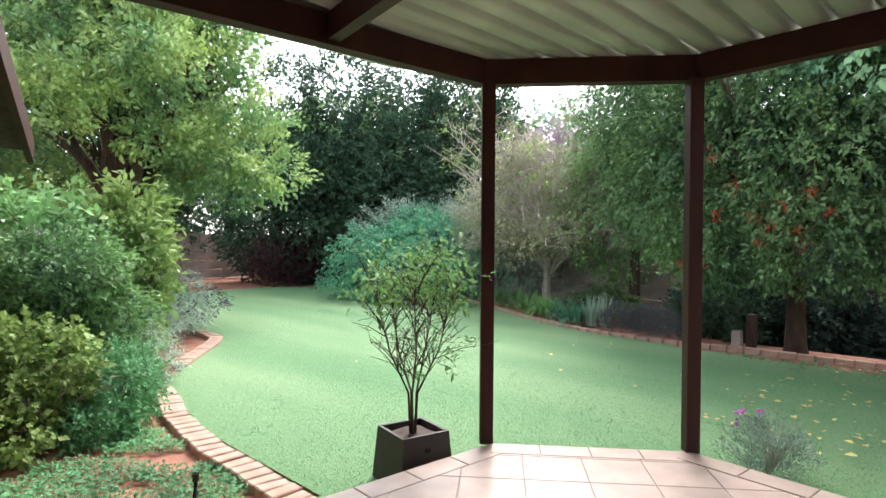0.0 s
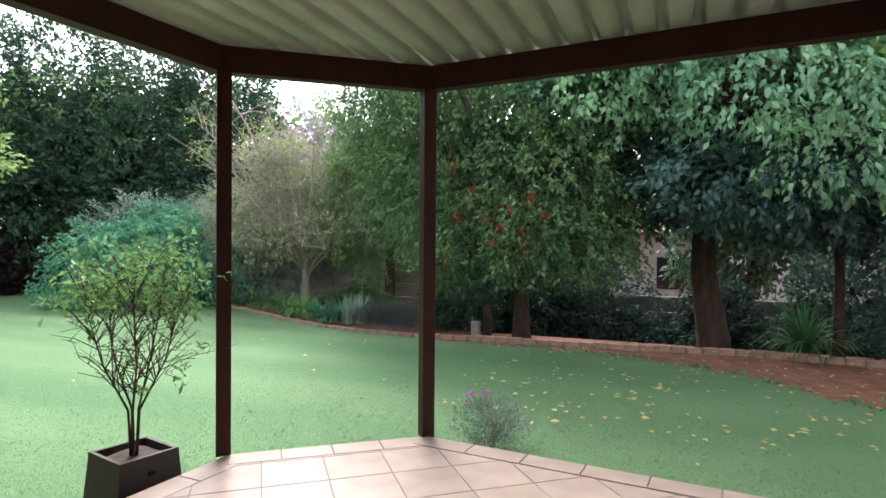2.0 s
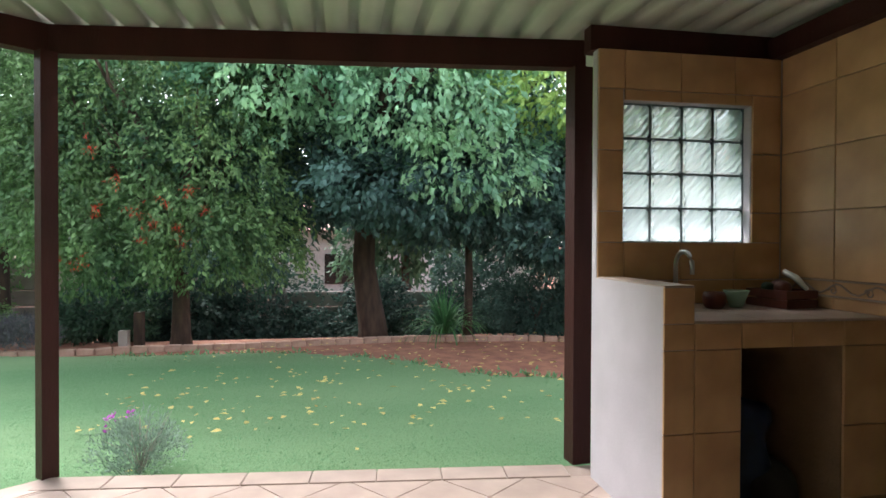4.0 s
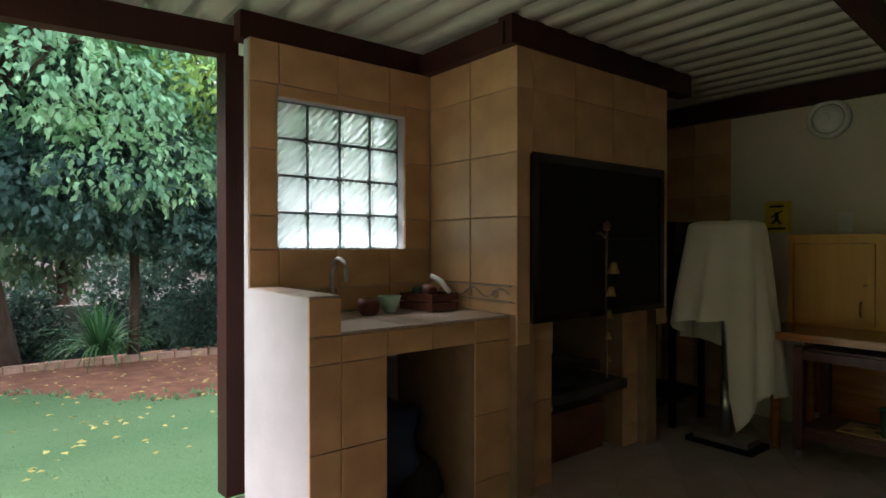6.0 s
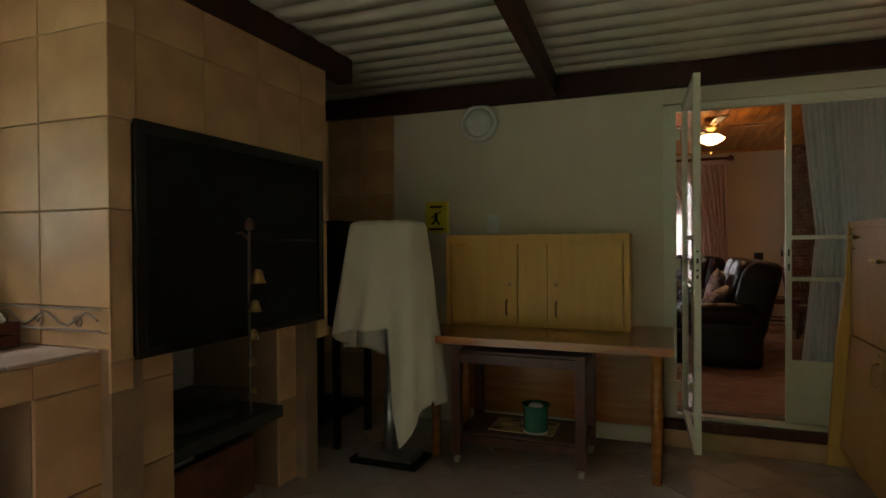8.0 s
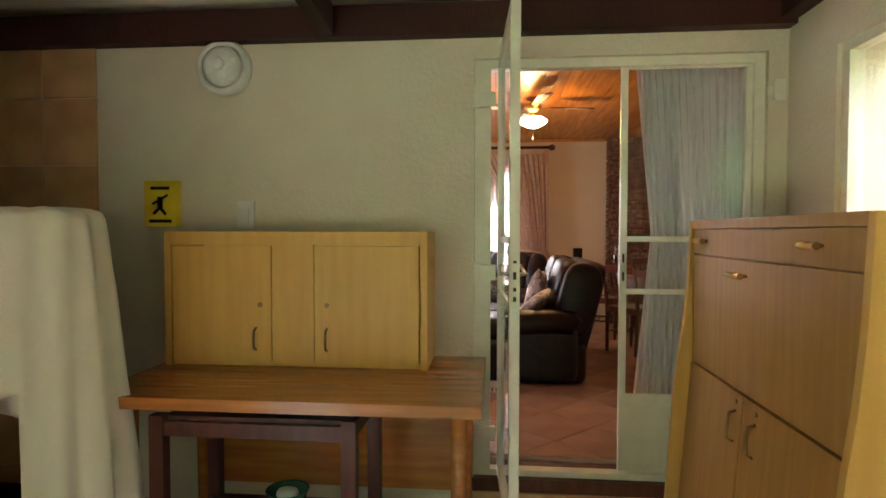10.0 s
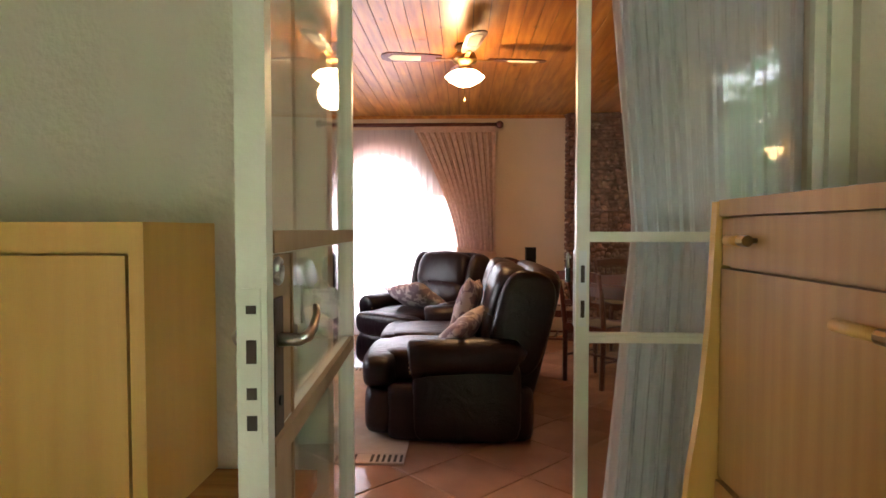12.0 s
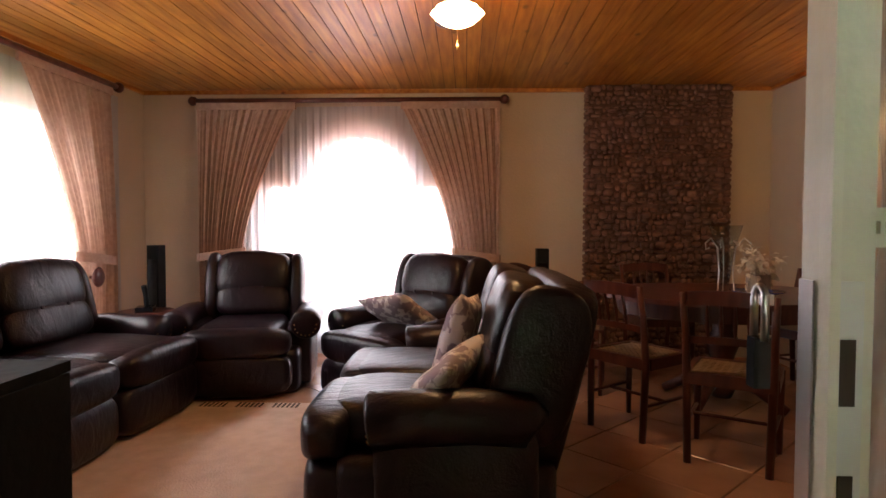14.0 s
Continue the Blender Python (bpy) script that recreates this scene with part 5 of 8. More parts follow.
for i in range(4):
    for j in range(4):
        o = new("glass_block", blk)
        o.parent, o.location = win, (0, -0.2925 + 0.195 * i, -0.2925 + 0.195 * j)
        o.visible_shadow = False

# braai hood
hood = empty("braai_hood", at(4.03, -3.07, 1.37), "large black steel braai hood front in the tiled chimney", "fireplace")
bm = bmesh.new()
box(bm, -0.06, 0.02, -0.61, 0.61, -0.44, 0.44)
part("front_panel", bm, M["black"], hood, bevel=0.012)
bm = bmesh.new()
for d in ((-0.075, -0.06, -0.625, 0.625, 0.40, 0.45), (-0.075, -0.06, -0.625, 0.625, -0.45, -0.41), (-0.075, -0.06, -0.625, -0.58, -0.41, 0.40), (-0.075, -0.06, 0.58, 0.625, -0.41, 0.40)):
    box(bm, *d)
part("rim", bm, M["black_gloss"], hood, bevel=0.004)
bm = bmesh.new()
box(bm, -0.062, -0.058, -0.6, 0.6, -0.004, 0.004)
part("seam", bm, M["black_gloss"], hood)
bells = empty("bell_chain", at(3.90, -3.0, 0.57), "hanging chain of small brass bells on a dark rod", "chime")
bm = bmesh.new()
tube(bm, [(0, 0, 0), (0.004, 0.003, 0.35), (0, 0, 0.84)], 0.007, 8)
part("rod", bm, M["bark"], bells)
bm = bmesh.new()
tube(bm, [(0, 0, 0.80), (0.04, 0, 0.83), (0.078, 0, 0.83)], 0.006, 6)
part("hook", bm, M["brass"], bells)
bm = bmesh.new()
lathe(bm, [(0.0, 0.84), (0.02, 0.85), (0.022, 0.875), (0.012, 0.895), (0.0, 0.9)])
part("knob", bm, M["dark_wood"], bells)
for k, (z, r, dx) in enumerate(((0.60, 0.036, -0.03), (0.47, 0.030, -0.02), (0.34, 0.026, 0.0), (0.22, 0.022, 0.0), (0.09, 0.018, 0.0))):
    bm = bmesh.new()
    lathe(bm, [(r * 0.3, r * 1.8), (r * 0.55, r * 1.6), (r * 0.7, r * 0.8), (r, 0), (r * 0.9, 0), (r * 0.5, r * 1.2)], 16, (dx, -0.02 + 0.01 * (k % 2), z))
    part("bell", bm, M["brass"], bells, smooth=True)
bm = bmesh.new()
wall_xz(bm, [(-0.34, 0), (0.34, 0), (0.34, 0.30), (-0.34, 0.30)], -0.02, 0.02)
ob = obj("clay_panel", bm, M["clay"], label="dark red clay panel inside the braai recess", category="panel", bevel=0.005)
ob.matrix_world = pose(4.25, -3.08, 0.0, 0, 0, 90)
ash = empty("ash_heap", at(4.4, -3.1, 0.455), "grey ash and burnt logs on the braai shelf", "ash")
bm = bmesh.new()
puffy(bm, (0, 0, 0.03), (0.24, 0.33, 0.06), 2.2, 8, 0.3, 3)
part("ash", bm, M["recess_dark"], ash, smooth=True)
for k in range(4):
    bm = bmesh.new()
    tube(bm, [(-0.2 + 0.06 * k, -0.25 + 0.1 * k, 0.1), (0.05, -0.1 + 0.1 * k, 0.12), (0.15, 0.1 * k, 0.09)], [0.035, 0.04, 0.03], 7)
    part("log", bm, M["bark"], ash)

# things on the counter
CT = 0.967
tap = empty("tap", at(4.60, -1.62, CT), "curved chrome tap at the back of the counter", "tap")
bm = bmesh.new()
tube(bm, [(0, 0, 0), (0, 0, 0.22)] + [(-0.075 + 0.075 * math.cos(a), 0, 0.22 + 0.075 * math.sin(a)) for a in np.linspace(0.3, 3.1, 9)] + [(-0.15, 0, 0.18)], 0.012, 10)
part("spout", bm, M["steel"], tap, smooth=True)
bm = bmesh.new()
lathe(bm, [(0.03, 0), (0.03, 0.02), (0.018, 0.04), (0.018, 0.07)], 16)
part("base", bm, M["steel"], tap, smooth=True)
pot_b = empty("scouring_pot", at(4.50, -1.78, CT), "small dark clay pot on the counter", "pot")
bm = bmesh.new()
lathe(bm, [(0.04, 0), (0.055, 0.02), (0.06, 0.06), (0.05, 0.085), (0.045, 0.085), (0.05, 0.06), (0.03, 0.03)], 20)
part("body", bm, M["dark_wood"], pot_b, smooth=True)
bowl = empty("bowl", at(4.53, -1.93, CT), "small pale green plastic bowl on the counter", "bowl")
bm = bmesh.new()
lathe(bm, [(0.03, 0), (0.035, 0.01), (0.062, 0.085), (0.066, 0.09), (0.06, 0.088), (0.032, 0.014), (0.0, 0.012)], 24)
part("body", bm, G["grey"], bowl, smooth=True)
crate = empty("wooden_crate", at(4.52, -2.19, CT, 8), "small reddish wooden crate with pots and tools on the counter", "crate")
for z in (0.0, 0.05):
    for sx, sy, w, d in ((0, -0.10, 0.26, 0.012), (0, 0.10, 0.26, 0.012)):
        boxed("slat", (-w / 2, w / 2, sy - d / 2, sy + d / 2, z + 0.003, z + 0.045), M["dark_wood"], crate, bevel=0.003)
    for sx in (-0.124, 0.124):
        boxed("slat", (sx - 0.006, sx + 0.006, -0.094, 0.094, z + 0.003, z + 0.045), M["dark_wood"], crate, bevel=0.003)
boxed("bottom", (-0.118, 0.118, -0.094, 0.094, 0.001, 0.012), M["dark_wood"], crate)
for k, (x, y, r, mt) in enumerate(((-0.05, 0.03, 0.042, "red"), (0.05, -0.03, 0.045, "red"), (0.04, 0.05, 0.03, "mid"))):
    bm = bmesh.new()
    puffy(bm, (0, 0, 0), (r, r, r * 0.9), 2.2, 5, 0.1, k)
    o = obj("ball", bm, M["dark_wood"] if mt == "red" else G["deep"], label="dark red round bundle in the crate", category="bundle", smooth=True)
    o.location = (4.52 + x, -2.19 + y, CT + 0.105)
bm = bmesh.new()
tube(bm, [(-0.10, -0.07, 0.10), (-0.03, -0.06, 0.16), (0.02, -0.03, 0.19)], [0.012, 0.018, 0.014], 8)
o = obj("brush_handle", bm, M["white"], label="white plastic brush handle leaning in the crate", category="brush", smooth=True)
o.location = (4.52, -2.19, CT)
# scroll border tile over the counter
bm = bmesh.new()
for s, x0 in ((1, 0.12), (-1, 0.33), (1, 0.53)):
    pts = [(x0 + s * 0.0 + (0.028 - 0.0022 * t) * math.cos(t * 0.8), 0, 0.035 + s * 0.0 + (0.028 - 0.0022 * t) * math.sin(t * 0.8)) for t in range(11)]
    tube(bm, pts, 0.004, 5)
tube(bm, [(0.02 + 0.65 * t / 20, 0, 0.045 + 0.025 * math.sin(t * 0.9)) for t in range(21)], 0.005, 5)
tube(bm, [(0.005, 0, 0.005), (0.70, 0, 0.005)], 0.005, 5)
tube(bm, [(0.005, 0, 0.085), (0.70, 0, 0.085)], 0.005, 5)
o = obj("scroll_border", bm, M["grout"], label="raised scroll border along the tiled chimney side", category="border")
o.matrix_world = pose(4.02, -2.352 + 0.004, 1.03, 0, 0, 0)
o["kind"] = "structure"
# clutter in the counter niche
bag = empty("plastic_bags", at(4.45, -1.86, 0), "dark blue and white plastic bags in the niche, the white darkened for shade", "bag")
bm = bmesh.new()
puffy(bm, (0.0, 0.05, 0.28), (0.17, 0.2, 0.27), 2.6, 10, 0.35, 5)
M["blue"] = material("blue_plastic", (0.015, 0.035, 0.11), (0.01, 0.02, 0.05), rough=0.35, scale=9, bump=0.6, bump_scale=12)
part("blue_bag", bm, M["blue"], bag, smooth=True)
# white bag in near-black colour, standing for the niche's shade
bm = bmesh.new()
puffy(bm, (-0.1, -0.1, 0.12), (0.14, 0.14, 0.12), 2.6, 10, 0.35, 8)
part("white_bag", bm, M["recess_dark"], bag, smooth=True)

# sign-box, socket and bulkhead lamp
M["sign_yellow"] = material("yellow_enamel", (0.75, 0.55, 0.02), (0.68, 0.48, 0.02), rough=0.4, bump=0)
sg = empty("key_box", at(3.755, -4.97, 1.545), "small yellow wall box with a black dancing silhouette", "box")
boxed("body", (-0.085, 0.085, 0.0, 0.05, -0.115, 0.10), M["sign_yellow"], sg, bevel=0.008)
bm = bmesh.new()
for a, b, r in (((0, 0.052, 0.035), (0.0, 0.052, -0.02), 0.014), ((0, 0.052, 0.02), (-0.04, 0.052, 0.045), 0.006), ((0, 0.052, 0.02), (0.04, 0.052, 0.0), 0.006), ((0, 0.052, -0.02), (-0.03, 0.052, -0.055), 0.008), ((0, 0.052, -0.02), (0.035, 0.052, -0.05), 0.008)):
    tube(bm, [a, b], r, 6)
for x0, x1, z in ((-0.06, 0.06, -0.088), (-0.05, 0.05, 0.08)):
    box(bm, x0, x1, 0.05, 0.053, z - 0.008, z + 0.008)
part("marking", bm, M["black"], sg)
boxed("lid", (-0.088, 0.088, 0.001, 0.045, 0.10, 0.118), M["sign_yellow"], sg, bevel=0.006)
sk = empty("wall_socket", at(3.32, -4.97, 1.49), "white wall switch plate above the cabinet", "switch")
boxed("plate", (-0.045, 0.045, 0.0, 0.012, -0.07, 0.07), M["white"], sk, bevel=0.004)
boxed("rocker", (-0.018, 0.018, 0.012, 0.02, -0.01, 0.03), M["white"], sk, bevel=0.002)
boxed("rocker", (-0.018, 0.018, 0.012, 0.02, -0.05, -0.02), M["white"], sk, bevel=0.002)
lp = empty("bulkhead_lamp", pose(3.42, -4.97, 2.235, -90, 0, 0), "round white bulkhead lamp with ribbed glass, unlit", "lamp")
bm = bmesh.new()
lathe(bm, [(0.14, 0), (0.14, 0.035), (0.125, 0.055), (0.108, 0.055), (0.105, 0.03)], 32)
part("ring", bm, M["white"], lp, smooth=True)
bm = bmesh.new()
lathe(bm, [(0.106, 0.03), (0.10, 0.06), (0.07, 0.085), (0.03, 0.095), (0.0, 0.097)], 28)
part("glass", bm, material("ribbed_lamp_glass", (0.78, 0.80, 0.76), rough=0.12, bump=0.6, bump_scale=50), lp, smooth=True)
bm = bmesh.new()
lathe(bm, [(0.03, 0.09), (0.034, 0.101), (0.028, 0.108), (0.0, 0.108)], 16)
part("centre", bm, M["white"], lp, smooth=True)
# table with the wall cabinet and the trolley
table = empty("side_table", at(0, 0, 0), "orange varnished table with rounded edge under the cabinet", "table")
bm = bmesh.new()
box(bm, 2.09, 3.60, -4.955, -4.12, 0.740, 0.785)
part("tabletop", bm, M["table_wood"], table, bevel=0.018, segs=3)
for x, y in ((2.18, -4.27), (3.5, -4.27), (2.18, -4.85), (3.5, -4.85)):
    bm = bmesh.new()
    tube(bm, [(x, y, 0), (x, y, 0.4), (x, y, 0.741)], [0.027, 0.031, 0.034], 14)
    part("leg", bm, M["table_wood"], table, smooth=True)
boxed("back_panel", (2.16, 3.52, -4.95, -4.93, 0.12, 0.738), M["table_wood"], table)


def handle(parent, x, y, z, ln=0.10, vertical=True, mat="brass"):
    bm = bmesh.new()
    if vertical:
        tube(bm, [(x, y, z - ln / 2), (x, y + 0.025, z - ln / 2 + 0.012), (x, y + 0.03, z), (x, y + 0.025, z + ln / 2 - 0.012), (x, y, z + ln / 2)], 0.006, 8)
    else:
        tube(bm, [(x - ln / 2, y, z), (x - ln / 2 + 0.012, y + 0.025, z), (x, y + 0.03, z), (x + ln / 2 - 0.012, y + 0.025, z), (x + ln / 2, y, z)], 0.006, 8)
    return part("handle", bm, M[mat], parent, "brass pull handle", smooth=True)


cab = empty("wall_cabinet", at(2.955, -4.64, 0.786), "pale maple two-door cabinet standing on the table", "cabinet")
for d, nm in (((-0.61, -0.58, -0.32, 0.006, 0, 0.618), "side_panel"), ((0.58, 0.61, -0.32, 0.006, 0, 0.618), "side_panel"), ((-0.58, 0.58, -0.32, 0.004, 0.557, 0.618), "top"),
              ((-0.58, 0.58, -0.32, -0.02, 0, 0.02), "bottom"), ((-0.58, 0.58, -0.32, -0.30, 0.02, 0.555), "back"), ((-0.093, 0.100, -0.03, 0.001, 0.02, 0.557), "middle_board")):
    boxed(nm, d, M["maple"], cab, bevel=0.003)
for x0, x1, hx in ((-0.572, -0.098, -0.155), (0.105, 0.572, 0.175)):
    dr = boxed("door", (x0, x1, -0.022, 0.004, 0.022, 0.552), M["maple"], cab, bevel=0.003)
    handle(dr, hx, 0.008, 0.13)
    bm = bmesh.new()
    tube(bm, [(hx + (0.0 if hx < 0 else -0.02), 0.006, 0.285), (hx + (0.0 if hx < 0 else -0.02), 0.012, 0.285)], 0.011, 12)
    part("lock", bm, M["brass"], dr)

tr = empty("trolley", at(2.96, -4.45, 0), "dark red wooden serving trolley under the table", "trolley")
for x in (-0.375, 0.375):
    for y in (-0.2, 0.25):
        boxed("leg", (x - 0.028, x + 0.028, y - 0.025, y + 0.025, 0.055, 0.70), M["dark_wood"], tr, bevel=0.006)
        bm = bmesh.new()
        tube(bm, [(x - 0.012, y, 0.024), (x + 0.012, y, 0.024)], 0.024, 14)
        part("castor", bm, M["steel"], tr)
        boxed("castor_fork", (x - 0.018, x - 0.013, y - 0.012, y + 0.012, 0.02, 0.056), M["steel"], tr)
for z0, z1 in ((0.62, 0.675), (0.13, 0.18)):
    for y in (-0.2, 0.25):
        boxed("rail", (-0.347, 0.347, y - 0.015, y + 0.015, z0, z1), M["dark_wood"], tr, bevel=0.004)
    for x in (-0.375, 0.375):
        boxed("rail", (x - 0.015, x + 0.015, -0.175, 0.225, z0, z1), M["dark_wood"], tr, bevel=0.004)
boxed("shelf", (-0.36, 0.36, -0.185, 0.235, 0.181, 0.195), M["dark_wood"], tr)
boxed("top_tray", (-0.36, 0.36, -0.185, 0.235, 0.676, 0.69), M["dark_wood"], tr)
boxed("tile_inlay", (-0.2, 0.2, -0.1, 0.17, 0.196, 0.201), M["wall_tile"], tr, label="tile inlay with autumn leaf pattern")
for k in range(9):
    bm = bmesh.new()
    puffy(bm, (-0.15 + 0.038 * k, -0.05 + 0.09 * (k % 3), 0.203), (0.035, 0.025, 0.002), 2.2, 4)
    part("leaf_motif", bm, G["yellow"] if k % 2 else M["dark_wood"], tr)
pail = empty("green_pail", at(2.87, -4.32, 0.204), "small green enamel pail with a white lid scoop", "pail")
bm = bmesh.new()
lathe(bm, [(0.068, 0), (0.07, 0.012), (0.074, 0.15), (0.084, 0.165), (0.086, 0.17), (0.078, 0.168), (0.066, 0.14), (0.062, 0.01)], 28)
M["green_enamel"] = material("green_enamel", (0.04, 0.16, 0.10), (0.03, 0.12, 0.08), rough=0.25, bump=0)
part("body", bm, M["green_enamel"], pail, smooth=True)
bm = bmesh.new()
lathe(bm, [(0.069, 0.0), (0.074, 0.002), (0.074, 0.01), (0.069, 0.012)], 28)
part("base_ring", bm, M["white"], pail)
bm = bmesh.new()
puffy(bm, (0.0, 0.0, 0.15), (0.045, 0.03, 0.025), 2.5, 5)
part("scoop", bm, M["white"], pail, smooth=True)

# draped stand
st = empty("pedestal_stand", at(3.735, -4.08, 0), "chrome pedestal stand on a flat base", "stand")
bm = bmesh.new()
box(bm, -0.18, 0.18, -0.09, 0.09, 0.02, 0.07)
part("base_plate", bm, M["steel"], st, bevel=0.01)
bm = bmesh.new()
box(bm, -0.22, 0.22, -0.14, 0.12, 0, 0.03)
part("base_foot", bm, M["black"], st, bevel=0.01)
bm = bmesh.new()
tube(bm, [(0, 0, 0.06), (0, 0, 0.44)], 0.035, 20)
part("lower_pole", bm, M["steel"], st, smooth=True)
bm = bmesh.new()
tube(bm, [(0, 0, 0.44), (0, 0, 1.30)], 0.024, 20)
part("upper_pole", bm, M["steel"], st, smooth=True)
bm = bmesh.new()
box(bm, -0.16, 0.16, -0.06, 0.10, 1.29, 1.44)
part("head", bm, M["black"], st, bevel=0.03)


def cloth_sheet(name, outline, mat, thick=0.004, **k):
    """A draped cloth from a grid function outline(u, v) -> (x, y, z)."""
    n1, n2 = 64, 64
    V = [outline(i / n1, j / n2) for i in range(n1 + 1) for j in range(n2 + 1)]
    F = [(i * (n2 + 1) + j, (i + 1) * (n2 + 1) + j, (i + 1) * (n2 + 1) + j + 1, i * (n2 + 1) + j + 1) for i in range(n1) for j in range(n2)]
    o = raw_mesh(name, V, F, mat, smooth=True, **k)
    so = o.modifiers.new("thickness", "SOLIDIFY")
    so.thickness = thick
    return o


def drape(u, v):
    """A cloth over a box-shaped head: u goes round it, v from its middle down to the hem."""
    a = u * 2 * math.pi
    c, s = math.cos(a), math.sin(a)
    r0 = 1 / max(abs(c) ** 5 + abs(s) ** 5, 1e-6) ** 0.2
    top = 0.30
    if v < top:
        q = v / top
        return (0.215 * c * r0 * q, 0.02 + 0.135 * s * r0 * q, 1.455 + 0.006 * math.sin(9 * a) * q - 0.02 * q ** 6)
    w = (v - top) / (1 - top)
    # the hem: short in front, long at the right side and behind
    side = max(-c, 0)
    ss = smooth01((-c - 0.28) / 0.16)
    hem = 0.61 + 0.70 * ss - 0.30 * smooth01((-c - 0.45) / 0.55) + 0.12 * max(c, 0) ** 1.5 + 0.02 * math.sin(5 * a)
    if s < 0:
        hem = 0.88 + 0.22 * side - 0.10 * max(c, 0)
    fold = (0.006 + 0.030 * w) * math.sin(9 * a + 1.5 * w) + 0.014 * w * math.sin(21 * a + 1.3 + 2 * w)
    flare = 1 + (0.34 + 0.12 * side) * w ** 0.8
    return ((0.215 * c * r0 * flare + fold * c), 0.02 + (0.135 * s * r0 * (1 + 0.45 * w) + fold * s), 1.435 - hem * w)


cl = cloth_sheet("draped_cloth", drape, M["cloth"], label="cream cotton cloth draped over the chrome stand", category="cloth")
cl.location = (3.735, -4.09, 0.03)
blk_ = empty("covered_grill", at(4.36, -4.35, 0), "black covered grill on a dark stand in the alcove", "grill")
bm = bmesh.new()
box(bm, -0.26, 0.26, -0.3, 0.27, 0.82, 1.50)
part("cover", bm, M["black"], blk_, bevel=0.05, segs=3)
for x in (-0.2, 0.2):
    for y in (-0.22, 0.2):
        boxed("leg", (x - 0.02, x + 0.02, y - 0.02, y + 0.02, 0, 0.82), M["black"], blk_)
boxed("low_shelf", (-0.22, 0.22, -0.24, 0.22, 0.2, 0.22), M["black"], blk_)

# the slant-fronted oak bureau
sec = empty("oak_bureau", at(1.11, -4.29, 0), "light oak bureau with a drawer, fall front and two doors", "cabinet")
H = 1.455


def sec_box(nm, d, mat="oak", **k):
    return boxed(nm, d, M[mat], sec, bevel=k.pop("bevel", 0.003), **k)


Y0, Y1 = -0.665, 0.70
for y, sgn in ((Y0, 1), (Y1 - 0.03, 1)):
    bm = bmesh.new()
    poly = [(-0.42, 0.0), (0.125, 0.0), (0.085, 0.62), (0.068, 0.80), (0.045, 0.95), (0.026, 1.15), (0.012, H), (-0.42, H)]
    a = [bm.verts.new((x, y, z)) for x, z in poly]
    b = [bm.verts.new((x, y + 0.03, z)) for x, z in poly]
    bm.faces.new(a)
    bm.faces.new(b[::-1])
    for i in range(8):
        j = (i + 1) % 8
        bm.faces.new((a[i], a[j], b[j], b[i]))
    part("side_panel", bm, M["maple"], sec, bevel=0.003)
sec_box("top", (-0.42, 0.008, Y0 + 0.03, Y1 - 0.03, H - 0.035, H + 0.003))
sec_box("back", (-0.42, -0.40, Y0 + 0.03, Y1 - 0.03, 0.1, H - 0.035))
sec_box("plinth", (-0.40, -0.01, Y0 + 0.03, Y1 - 0.03, 0.0, 0.10))
sec_box("carcass", (-0.40, -0.02, Y0 + 0.03, Y1 - 0.03, 0.101, H - 0.036))
dr = sec_box("drawer", (-0.019, 0.002, Y0 + 0.035, Y1 - 0.035, 1.305, H - 0.04))
for y in (-0.50, 0.42):
    bm = bmesh.new()
    tube(bm, [(0.03, y - 0.045, 1.365), (0.03, y + 0.02, 1.365)], 0.011, 10)
    part("handle", bm, M["maple"], dr, "turned wooden pull with brass end", smooth=True)
    bm = bmesh.new()
    tube(bm, [(0.03, y + 0.02, 1.365), (0.03, y + 0.05, 1.365)], 0.012, 10)
    part("handle_end", bm, M["brass"], dr)
    bm = bmesh.new()
    tube(bm, [(0.0, y + 0.03, 1.365), (0.03, y + 0.03, 1.365)], 0.006, 8)
    part("handle_stem", bm, M["brass"], dr)
ff = sec_box("fall_front", (-0.019, 0.004, Y0 + 0.035, Y1 - 0.035, 0.80, 1.297))
bm = bmesh.new()
tube(bm, [(0.035, -0.16, 1.24), (0.035, -0.06, 1.24)], 0.011, 10)
part("handle", bm, M["maple"], ff, "turned wooden pull with brass end", smooth=True)
bm = bmesh.new()
tube(bm, [(0.035, -0.06, 1.24), (0.035, -0.03, 1.24)], 0.012, 10)
tube(bm, [(0.004, -0.05, 1.24), (0.035, -0.05, 1.24)], 0.006, 8)
part("handle_end", bm, M["brass"], ff)
bm = bmesh.new()
tube(bm, [(0.012, 0.62, 0.83), (0.012, 0.655, 1.12)], 0.008, 8)
part("hinge_stay", bm, M["brass"], ff)
for y0, y1, hy in ((Y0 + 0.035, -0.05, -0.10), (-0.04, Y1 - 0.035, 0.07)):
    d_ = sec_box("door", (-0.019, 0.003, y0, y1, 0.11, 0.79))
    lean = Matrix.Translation((0.006, 0, 0.79)) @ Matrix.Rotation(radians(-4.5), 4, "Y") @ Matrix.Translation((0, 0, -0.79))
    d_.matrix_basis = lean
    bm = bmesh.new()
    tube(bm, [(0.003, hy, 0.60), (0.028, hy, 0.61), (0.033, hy, 0.66), (0.028, hy, 0.71), (0.003, hy, 0.72)], 0.006, 8)
    part("handle", bm, M["brass"], d_, "brass pull handle", smooth=True)
    bm = bmesh.new()
    tube(bm, [(0.0, hy, 0.755), (0.008, hy, 0.755)], 0.01, 10)
    part("lock", bm, M["brass"], d_)

